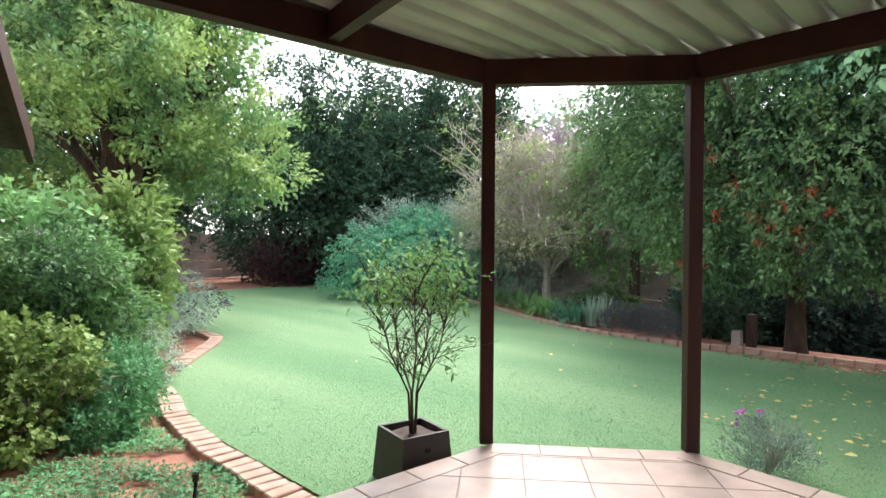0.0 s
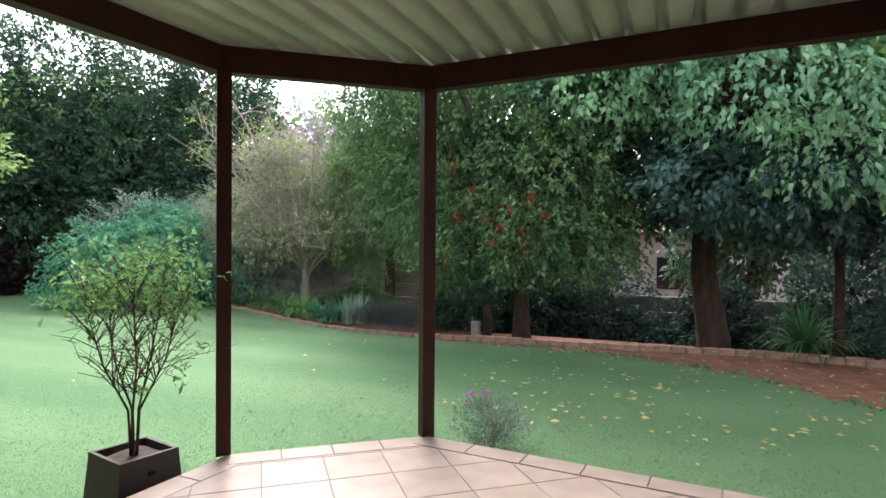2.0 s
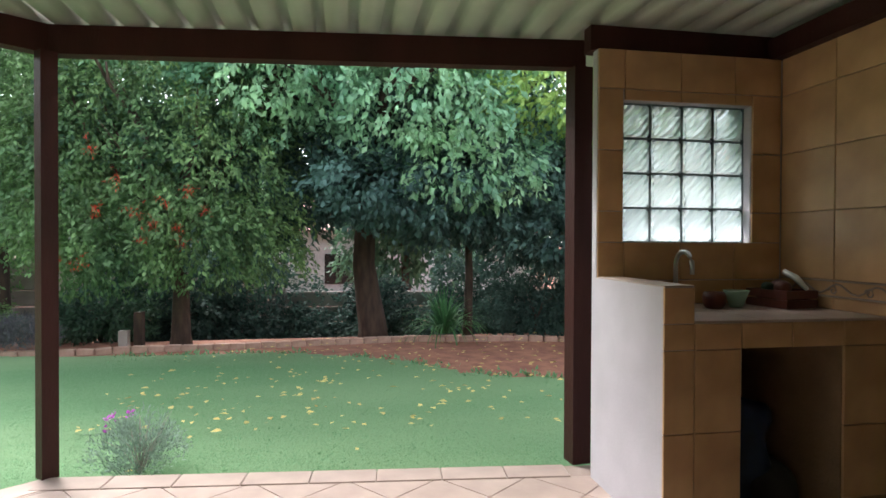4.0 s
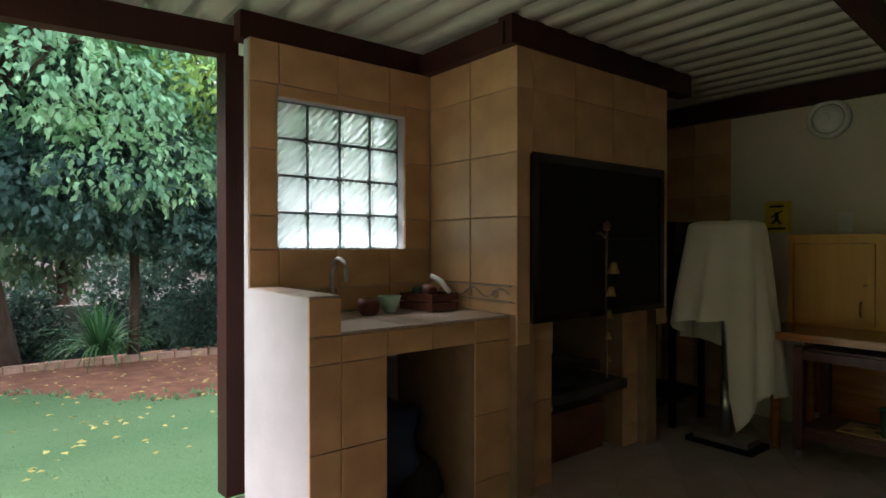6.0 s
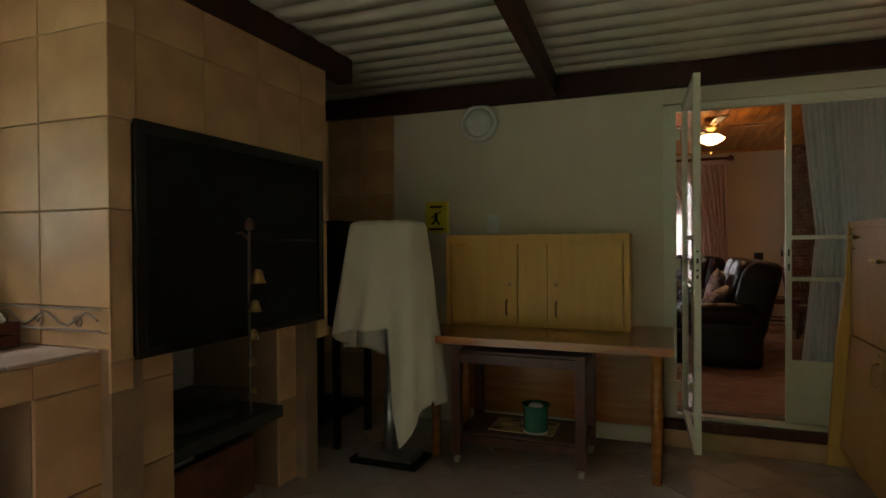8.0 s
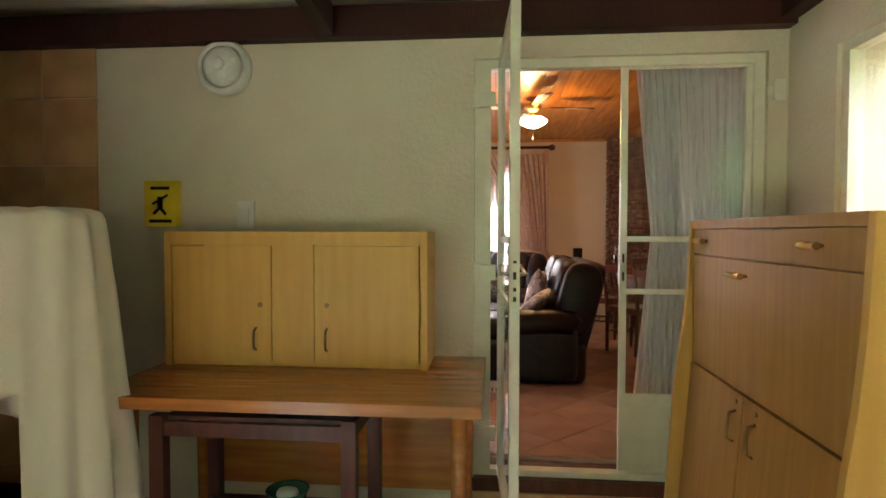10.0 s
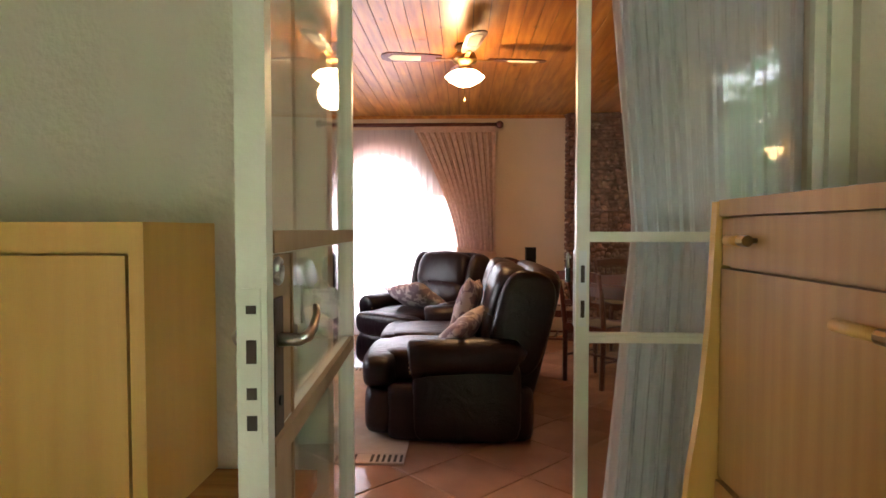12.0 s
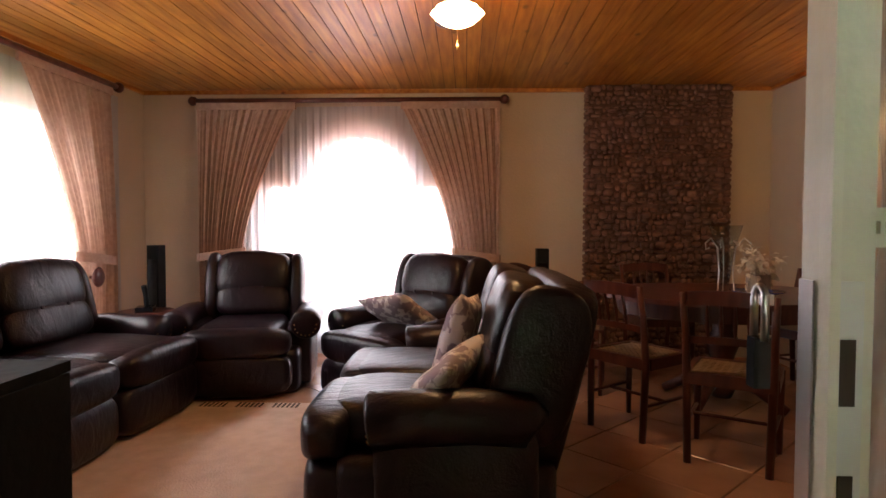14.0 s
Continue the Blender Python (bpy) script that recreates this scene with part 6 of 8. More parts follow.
# glazed door: frame, fixed leaf and open leaf
dw = empty("door_glazed", at(0, 0, 0), "cream steel-framed glazed double door, one leaf open", "door")
dw["kind"] = "structure"
for nm, d in (("frame_post", (DX1 - 0.08, DX1, -5.06, -5.0, 0.175, DZ1)), ("frame_post", (DX0, DX0 + 0.05, -5.06, -5.0, 0.175, DZ1)),
              ("frame_head", (DX0 + 0.05, DX1 - 0.08, -5.06, -5.0, DZ1 - 0.045, DZ1)), ("frame_sill", (DX0 + 0.05, DX1 - 0.08, -5.06, -5.0, 0.175, 0.205)),
              ("hinge", (2.045, 2.13, -4.999, -4.965, 1.165, 1.24)), ("hinge_pin", (2.125, 2.15, -4.964, -4.945, 1.155, 1.25)), ("hinge", (2.045, 2.13, -4.999, -4.965, 2.02, 2.09)), ("hinge_pin", (2.125, 2.15, -4.964, -4.945, 2.01, 2.10)), ("hinge", (2.045, 2.13, -4.999, -4.965, 0.36, 0.43)), ("hinge_pin", (2.125, 2.15, -4.964, -4.945, 0.35, 0.44)), ("bracket", (0.70, 0.75, -4.965, -4.95, 2.02, 2.12)), ("bracket", (0.725, 0.775, -4.985, -4.966, 2.05, 2.09))):
    boxed(nm, d, M["frame"], dw, bevel=0.003)


def leaf_of(parent, width, m, z0=0.215, z1=2.24, lowpanel=0.36, bars=(1.11, 1.37), t=0.022, sw=0.034):
    lf = empty("leaf", m, "")
    lf.parent = parent
    for nm, d in (("stile", (0, sw, -t / 2, t / 2, z0, z1)), ("stile", (width - sw, width, -t / 2, t / 2, z0, z1)),
                  ("rail", (sw, width - sw, -t / 2, t / 2, z1 - 0.04, z1)), ("rail", (sw, width - sw, -t / 2, t / 2, z0, z0 + 0.03))):
        boxed(nm, d, M["frame"], lf, bevel=0.004)
    for z in bars:
        boxed("glazing_bar", (sw, width - sw, -0.009, 0.009, z - 0.013, z + 0.013), M["frame"], lf, bevel=0.004)
        boxed("bead", (sw, width - sw, 0.0092, 0.015, z - 0.004, z + 0.004), M["frame"], lf)
    if lowpanel:
        boxed("low_panel", (sw, width - sw, -0.008, 0.008, z0 + 0.03, z0 + lowpanel), M["frame"], lf)
        boxed("rail", (sw, width - sw, -0.010, 0.010, z0 + lowpanel, z0 + lowpanel + 0.025), M["frame"], lf, bevel=0.003)
    zs = [z0 + max(lowpanel, 0.005) + 0.025] + list(bars) + [z1 - 0.04]
    for a, b in zip(zs, zs[1:]):
        g = boxed("pane", (sw, width - sw, -0.002, 0.002, a + 0.013, b - 0.013), M["clear"], lf)
        g.visible_shadow = False
    return lf


leaf_of(dw, 0.62, at(0.815, -5.03))
boxed("bead", (1.4305, 1.437, -5.0188, -5.006, 0.22, 2.235), M["frame"], dw, bevel=0.002)
# strike plate of the lock in the meeting stile
boxed("strike_plate", (1.4372, 1.4385, -5.038, -5.022, 1.14, 1.335), M["steel"], dw)
boxed("strike_plate", (1.408, 1.428, -5.0188, -5.0175, 1.14, 1.335), M["white"], dw)
for z in (1.185, 1.275):
    boxed("strike_slot", (1.413, 1.423, -5.0173, -5.0168, z - 0.022, z + 0.022), M["bark"], dw)
# open leaf, hinged at the left post
op = empty("open_door_leaf", at(2.018, -4.985, 0, 93.2), "open cream steel door leaf with clear panes and wooden lock panel", "door")
lf = leaf_of(op, 0.785, at(0, 0, 0), lowpanel=0, t=0.036, sw=0.028)
M["panel_wood"] = material("dull_brown_board", (0.36, 0.24, 0.13), (0.30, 0.19, 0.10), rough=0.6, scale=5, bump=0.06, stretch=(5, 5, 0.4), spec=0.3)
for z in (1.095, 1.36):
    boxed("cross_strip", (0.028, 0.757, 0.0095, 0.020, z, z + 0.028), M["panel_wood"], op, label="narrow brown wooden strip", bevel=0.002)
boxed("lock_panel", (0.630, 0.757, -0.008, 0.008, 0.62, 1.355), M["panel_wood"], op, label="brown wooden board round the lock", bevel=0.002)
boxed("panel_edge", (0.622, 0.6295, -0.011, 0.011, 0.62, 1.355), M["panel_wood"], op)
for sgn in (-1, 1):
    bm = bmesh.new()
    box(bm, 0.690, 0.731, min(sgn * 0.0085, sgn * 0.013), max(sgn * 0.0085, sgn * 0.013), 1.10, 1.30)
    part("lock_plate", bm, M["bark"], op, "dark bronze lock plate", bevel=0.003)
    bm = bmesh.new()
    tube(bm, [(0.712, sgn * 0.013, 1.245), (0.712, sgn * 0.040, 1.245), (0.696, sgn * 0.047, 1.247), (0.655, sgn * 0.046, 1.250), (0.606, sgn * 0.042, 1.266), (0.598, sgn * 0.038, 1.275)], [0.009, 0.008, 0.008, 0.007, 0.006, 0.005], 10)
    part("door_handle", bm, M["steel"], op, "chrome lever handle", smooth=True)
    bm = bmesh.new()
    tube(bm, [(0.712, sgn * 0.0135, 1.165), (0.712, sgn * 0.016, 1.165)], 0.007, 12)
    part("keyhole", bm, M["black"], op)
    bm = bmesh.new()
    tube(bm, [(0.735 + 0.013 * math.cos(w), sgn * 0.019, 1.337 + 0.014 * math.sin(w)) for w in np.linspace(0, 2 * math.pi, 17)], 0.0045, 8, caps=False)
    part("bolt_ring", bm, M["steel"], op, smooth=True)
boxed("latch_plate", (0.7852, 0.7875, -0.011, 0.011, 1.135, 1.32), M["frame"], op)
for z, h in ((1.16, 0.009), (1.195, 0.007), (1.245, 0.014), (1.295, 0.005)):
    boxed("latch_slot", (0.7876, 0.7886, -0.006, 0.006, z - h, z + h), M["bark"], op)
pad = empty("padlock", at(1.446, -5.075, 1.25), "small grey padlock hanging at the inner edge of the fixed leaf", "padlock")
boxed("body", (-0.006, 0.006, -0.006, 0.006, 0.0, 0.038), M["black_gloss"], pad, bevel=0.003)
bm = bmesh.new()
tube(bm, [(0, -0.008, 0.036)] + [(0, 0.008 * math.cos(a), 0.066 + 0.010 * math.sin(a)) for a in np.linspace(math.pi, 0, 8)] + [(0, 0.008, 0.036)], 0.003, 8)
part("shackle", bm, M["steel"], pad, smooth=True)
boxed("hasp", (-0.009, 0.0, -0.003, 0.003, 0.062, 0.070), M["steel"], pad, bevel=0.002)
# side window of the patio wall
sw = empty("window_side", at(0.66, -3.94, 0), "cream steel window in the side wall with blue-grey light", "window")
sw["kind"] = "structure"
for nm, d in (("frame_post", (-0.06, 0, -0.64, -0.59, 0.2, 2.16)), ("frame_post", (-0.06, 0, 0.59, 0.64, 0.2, 2.16)), ("frame_post", (-0.06, 0, -0.02, 0.02, 0.24, 2.12)),
              ("frame_head", (-0.06, 0, -0.59, 0.59, 2.12, 2.16)), ("frame_sill", (-0.06, 0, -0.59, 0.59, 0.2, 0.24))):
    boxed(nm, d, M["frame"], sw, bevel=0.003)
for y0, y1 in ((-0.59, -0.02), (0.02, 0.59)):
    boxed("pane", (-0.034, -0.03, y0, y1, 0.24, 2.12), M["clear"], sw)


def pleats(name, x0, x1, y, z0, z1, folds, depth, mat, parent=None, pinch=None, nx=180, nz=34, along="x", label="", category="curtain", group=""):
    """A hanging curtain; pinch(v) gives (left, right) edges from 0 to 1 at the height v above its foot."""
    V, F = [], []
    for j in range(nz + 1):
        v = j / nz
        a, b = pinch(v) if pinch else (0, 1)
        w = abs(b - a)
        for i in range(nx + 1):
            u = i / nx
            s = x0 + (x1 - x0) * (a + (b - a) * u)
            ph = 2 * math.pi * folds * u + 0.8 * math.sin(3 * u + 2 * v)
            d = depth * (math.sin(ph) + 0.35 * math.sin(2.3 * ph + 1)) * (0.6 + 0.4 * (1 - v)) * (0.75 + 0.5 * (1 - w))
            if abs(z1 - z0) > 0 and v > 0.95:
                d *= 0.6
            V.append((s, y + d, z0 + (z1 - z0) * v) if along == "x" else (y + d, s, z0 + (z1 - z0) * v))
    for j in range(nz):
        for i in range(nx):
            k = j * (nx + 1) + i
            F.append((k, k + 1, k + nx + 2, k + nx + 1))
    return raw_mesh(name, V, F, mat, parent, smooth=True, label=label, category=category, group=group)


def sheer(name, color, see, glow=0.6):
    m = bpy.data.materials.new(name)
    m.use_nodes = True
    n, l = m.node_tree.nodes, m.node_tree.links
    n.remove(n["Principled BSDF"])
    d, t, p, m1, m2 = n.new("ShaderNodeBsdfDiffuse"), n.new("ShaderNodeBsdfTranslucent"), n.new("ShaderNodeBsdfTransparent"), n.new("ShaderNodeMixShader"), n.new("ShaderNodeMixShader")
    for s in (d, t):
        s.inputs[0].default_value = (*color, 1)
    m1.inputs[0].default_value, m2.inputs[0].default_value = glow, see
    l.new(d.outputs[0], m1.inputs[1])
    l.new(t.outputs[0], m1.inputs[2])
    l.new(m1.outputs[0], m2.inputs[1])
    l.new(p.outputs[0], m2.inputs[2])
    l.new(m2.outputs[0], n["Material Output"].inputs["Surface"])
    return m


M["sheer"] = sheer("white_sheer", (0.56, 0.55, 0.56), 0.12)
M["net"] = sheer("pale_blue_grey_net", (0.52, 0.57, 0.59), 0.04, 0.25)
pleats("door_curtain", 0.73, 1.30, -5.215, 0.26, 2.32, 15, 0.017, M["net"], nx=360, pinch=lambda v: (0.0, 0.865 + 0.135 * abs(v - 0.52) / 0.48), label="blue-grey net curtain gathered behind the fixed door leaf")
pleats("door_curtain", 1.10, 1.315, -5.26, 0.26, 2.32, 4, 0.012, M["sheer"], nx=90, pinch=lambda v: (0.0, 0.58 + 0.42 * abs(v - 0.55) / 0.45), label="white sheer curtain edge behind the net curtain")

M["pot"] = material("dark_brown_fibre", (0.032, 0.019, 0.015), (0.02, 0.012, 0.010), rough=0.6, bump=0.2)
# planter and its shrub
pl = empty("planter", at(4.05, 3.0, -0.2, -12), "square tapered dark brown planter with soil", "planter")
bm = bmesh.new()
for (h0, z0), (h1, z1), inner in (((0.19, 0.0), (0.165, 0.33), 0), ((0.14, 0.27), (0.145, 0.33), 1)):
    a = [bm.verts.new((sx * h0, sy * h0, z0)) for sx, sy in ((-1, -1), (1, -1), (1, 1), (-1, 1))]
    b = [bm.verts.new((sx * h1, sy * h1, z1)) for sx, sy in ((-1, -1), (1, -1), (1, 1), (-1, 1))]
    for i in range(4):
        j = (i + 1) % 4
        q = (a[i], a[j], b[j], b[i])
        bm.faces.new(q[::-1] if inner else q)
    bm.faces.new(a[::-1] if not inner else a)
    if inner:
        for i in range(4):
            j = (i + 1) % 4
            bm.faces.new((last[i], last[j], b[j], b[i]))
    last = b
part("pot", bm, M["pot"], pl)
bm = bmesh.new()
puffy(bm, (0, 0, 0.275), (0.135, 0.135, 0.025), 6, 8, 0.2, 2)
part("soil", bm, M["bark"], pl)
bm = bmesh.new()
puffy(bm, (0.0, -0.186, 0.24), (0.025, 0.005, 0.014), 2.5, 4)
part("handle_slot", bm, M["black"], pl)
shrub = empty("potted_shrub", at(4.05, 3.0, 0.075), "thin-stemmed shrub with bare twigs and fresh green top leaves", "shrub")
rng = random.Random(11)
bm = bmesh.new()
tips = []
forks = []
for s in range(5):
    a = s * 1.26
    p1 = Vector((0.015 * math.cos(a), 0.015 * math.sin(a), 0.0))
    p2 = Vector((0.03 * math.cos(a), 0.03 * math.sin(a), 0.28))
    p3 = Vector((0.16 * math.cos(a + 0.3), 0.16 * math.sin(a + 0.3), 0.55))
    p4 = Vector((0.26 * math.cos(a + 0.2), 0.26 * math.sin(a + 0.2), 0.95))
    tube(bm, [p1, p2, p3, p4], [0.009, 0.007, 0.0045, 0.002], 7)
    forks += [(p2, p3), (p3, p4), (p3, p4)]
for p, q in forks:
    for k in range(10):
        s = p.lerp(q, rng.uniform(0.2, 1))
        d = Vector((rng.uniform(-1, 1), rng.uniform(-1, 1), rng.uniform(0.3, 1.5))).normalized()
        e = s + d * rng.uniform(0.18, 0.42)
        e = Vector((max(-0.5, min(0.5, e.x)), max(-0.5, min(0.5, e.y)), min(e.z, 1.25)))
        tube(bm, [s, s.lerp(e, 0.5) + Vector((0, 0, 0.02)), e], [0.0035, 0.0022, 0.001], 5)
        tips.append(e)
        for z in range(3):
            s2 = s.lerp(e, rng.uniform(0.3, 1))
            e2 = s2 + Vector((rng.uniform(-1, 1), rng.uniform(-1, 1), rng.uniform(-0.3, 1))) * 0.12
            tube(bm, [s2, e2], [0.002, 0.001], 4, caps=False)
            tips.append(e2)
part("stem_cluster", bm, M["bark"], shrub, kind="stuff")
hi_t = [t for t in tips if t.z > 0.85 or rng.random() < 0.08]
crown("leaves", shrub, [(t.x, t.y, t.z, 0.03, 0.03, 0.03) for t in hi_t], len(hi_t) * 5, 0.045, G["bright"], seed=12, aspect=0.42, fill=0.4, per=6, droop=0.1)
fb = empty("flowering_bush", at(5.75, 1.42, -0.2), "small grey-green bush with a few pink flowers at the patio edge", "bush")
crown("foliage", fb, [(0, 0, 0.17, 0.25, 0.25, 0.18)], 3800, 0.035, G["grey"], seed=13, aspect=0.2, fill=0.35, droop=-0.4, floor_z=0)
bm = bmesh.new()
for k in range(26):
    a, r = rng.uniform(0, 6.28), rng.uniform(0.05, 0.26)
    tube(bm, [(0, 0, 0), (r * 0.5 * math.cos(a), r * 0.5 * math.sin(a), 0.2), (r * math.cos(a), r * math.sin(a), rng.uniform(0.25, 0.38))], [0.004, 0.003, 0.001], 4)
part("stem_cluster", bm, M["twig"], fb, kind="stuff")
for k, (x, y, z) in enumerate(((0.02, 0.14, 0.42), (-0.05, 0.18, 0.37), (0.0, 0.08, 0.39), (0.05, 0.2, 0.35))):
    crown("flower", fb, [(x, y, z, 0.012, 0.012, 0.012)], 16, 0.03, G["pink"], seed=400 + k, aspect=0.7, fill=0.5)
# hose stake and rod in the left bed
hs = empty("garden_hose", at(2.77, 3.35, -0.2), "short upright black hose end with a fitting", "hose")
bm = bmesh.new()
tube(bm, [(0.1, -0.55, 0.01), (-0.02, -0.3, 0.02), (0.0, -0.1, 0.08), (0.05, 0.0, 0.17), (0.06, 0.02, 0.24)], 0.012, 10)
part("tube", bm, M["black"], hs, smooth=True)
bm = bmesh.new()
tube(bm, [(0.06, 0.02, 0.235), (0.06, 0.02, 0.275)], 0.018, 12)
part("fitting", bm, M["black_gloss"], hs)
bm = bmesh.new()
tube(bm, [(0, 0, -0.1), (0.005, 0, 0.25), (0, 0, 0.5)], 0.004, 6)
o = obj("thin_rod", bm, M["black"], label="thin black garden rod stuck in the soil", category="rod")
o.location = (1.95, 3.45, -0.2)


# ---- living room ----
FZ = 0.20
# far window: panes, sheer and drapes
aw = empty("window_arched", at(AX, RY0 - 0.12, 0), "arched white-framed window", "window")
aw["kind"] = "structure"
for d in ((WX0 - AX, WX0 - AX + 0.05, -0.02, 0.02, WZ0, WZ1), (WX1 - AX - 0.05, WX1 - AX, -0.02, 0.02, WZ0, WZ1), (-AR, -AR + 0.045, -0.02, 0.02, WZ0 + 0.05, WZ1), (AR - 0.045, AR, -0.02, 0.02, WZ0 + 0.05, WZ1),
          (WX0 - AX + 0.05, WX1 - AX - 0.05, -0.02, 0.02, WZ0, WZ0 + 0.05), (-0.02, 0.02, -0.015, 0.015, WZ0 + 0.05, WZ1 + AR - 0.02)):
    boxed("window_frame", d, M["far_white"], aw, bevel=0.004)
bm = bmesh.new()
tube(bm, [((AR - 0.02) * math.cos(t), 0, WZ1 + (AR - 0.02) * math.sin(t)) for t in np.linspace(0, math.pi, 17)], 0.022, 6)
part("window_frame", bm, M["far_white"], aw)
pleats("sheer_curtain", 1.55, 3.80, RY0 + 0.10, FZ + 0.02, 2.47, 30, 0.012, M["sheer"], nx=300, label="white sheer curtain glowing in front of the arched window")


def tie(side):
    """A drape gathered to its outer side at about 1.2 m, and loose above and below."""
    def f(v):
        z = FZ + (2.5 - FZ) * v
        if z > 1.15:
            t = (z - 1.15) / (2.5 - 1.15)
            w = 0.46 + 0.54 * t ** 1.45
        else:
            w = 0.46 + 0.10 * (1.15 - z)
        return (0.0, w) if side < 0 else (1 - w, 1.0)
    return f


def curtain_panel(x0, x1, y, z0, z1, folds, depth, mat, pinch=None, along="x", label="", group=""):
    """A tied-back drape: cloth, heading tape and tieback."""
    t = empty("drape", Matrix.Identity(4), label, "curtain", group)
    pleats("cloth", x0, x1, y, z0, z1 - 0.02, folds, depth, mat, t, pinch=pinch, along=along, category="")
    bm = bmesh.new()
    a, b = pinch(0.41)
    p, q = x0 + (x1 - x0) * a - 0.015, x0 + (x1 - x0) * b + 0.015
    pts = [((p + q) / 2 + (q - p) / 2 * math.cos(w), 0.055 * math.sin(w), 1.13 + 0.03 * math.cos(w) * (1 if a == 0 else -1)) for w in np.linspace(0, 2 * math.pi, 25)]
    ring = [[bm.verts.new((u, y + v, z + dz) if along == "x" else (y + v, u, z + dz)) for dz in (-0.035, 0.035)] for u, v, z in pts]
    for r_a, r_b in zip(ring, ring[1:]):
        bm.faces.new((r_a[0], r_b[0], r_b[1], r_a[1]))
    part("tieback", bm, mat, t, smooth=True)
    bm = bmesh.new()
    if along == "x":
        box(bm, x0, x1, y - 0.012, y + 0.012, z1 - 0.05, z1 + 0.02)
    else:
        box(bm, y - 0.012, y + 0.012, x0, x1, z1 - 0.05, z1 + 0.02)
    part("heading_tape", bm, mat, t)


curtain_panel(1.37, 2.24, RY0 + 0.20, FZ + 0.01, 2.475, 12, 0.034, M["drape"], pinch=tie(-1), label="beige pleated drape tied back beside the arched window", group="drapes of the arched window")
curtain_panel(3.18, 4.08, RY0 + 0.20, FZ + 0.01, 2.475, 12, 0.034, M["drape"], pinch=tie(1), label="beige pleated drape tied back beside the arched window", group="drapes of the arched window")


def rod(name, a, b, label):
    t = empty(name, Matrix.Translation(a), label, "curtain rod")
    v = Vector(b) - Vector(a)
    bm = bmesh.new()
    tube(bm, [(0, 0, 0), v], 0.022, 14)
    part("pole", bm, M["dark_wood"], t, smooth=True)
    for p, s in ((Vector((0, 0, 0)), -1), (v, 1)):
        bm = bmesh.new()
        d = v.normalized() * s
        tube(bm, [p, p + d * 0.02, p + d * 0.045, p + d * 0.07], [0.03, 0.04, 0.042, 0.02], 14)
        part("finial", bm, M["dark_wood"], t, smooth=True)
    return t


rod("curtain_rod", (1.36, RY0 + 0.20, 2.505), (4.08, RY0 + 0.20, 2.505), "dark wooden curtain rod with round finials over the arched window")
rod("curtain_rod", (RX1 - 0.20, -9.24, 2.505), (RX1 - 0.20, -6.2, 2.505), "dark wooden curtain rod with round finials over the side window")
pleats("sheer_curtain", -9.45, -6.4, RX1 - 0.09, FZ + 0.02, 2.47, 30, 0.012, M["sheer"], nx=260, along="y", label="white sheer curtain glowing in front of the side window")
curtain_panel(-9.20, -8.22, RX1 - 0.19, FZ + 0.01, 2.475, 12, 0.034, M["drape"], pinch=tie(-1), along="y", label="beige pleated drape tied back beside the side window", group="drapes of the side window")
curtain_panel(-7.1, -6.25, RX1 - 0.19, FZ + 0.01, 2.475, 12, 0.034, M["drape"], pinch=tie(1), along="y", label="beige pleated drape tied back beside the side window", group="drapes of the side window")
lw = empty("window_left", at(RX1 + 0.10, -7.775, 0), "white-framed window of the left wall", "window")
lw["kind"] = "structure"
for d in ((-0.02, 0.02, -1.175, -1.125, LZ0, LZ1), (-0.02, 0.02, 1.125, 1.175, LZ0, LZ1), (-0.02, 0.02, -0.02, 0.02, LZ0, LZ1), (-0.02, 0.02, -1.125, -0.02, LZ1 - 0.05, LZ1), (-0.02, 0.02, 0.02, 1.125, LZ1 - 0.05, LZ1)):
    boxed("window_frame", d, M["far_white"], lw, bevel=0.003)
hb = empty("tieback_knob", at(RX1, -8.86, 1.0), "round dark wooden curtain tieback knob on the wall", "knob")
bm = bmesh.new()
tube(bm, [(0, 0, 0), (-0.26, 0, 0)], 0.012, 8)
tube(bm, [(-0.26, 0, 0), (-0.275, 0, 0), (-0.29, 0, 0)], [0.06, 0.075, 0.05], 18)
part("knob", bm, M["dark_wood"], hb, smooth=True)

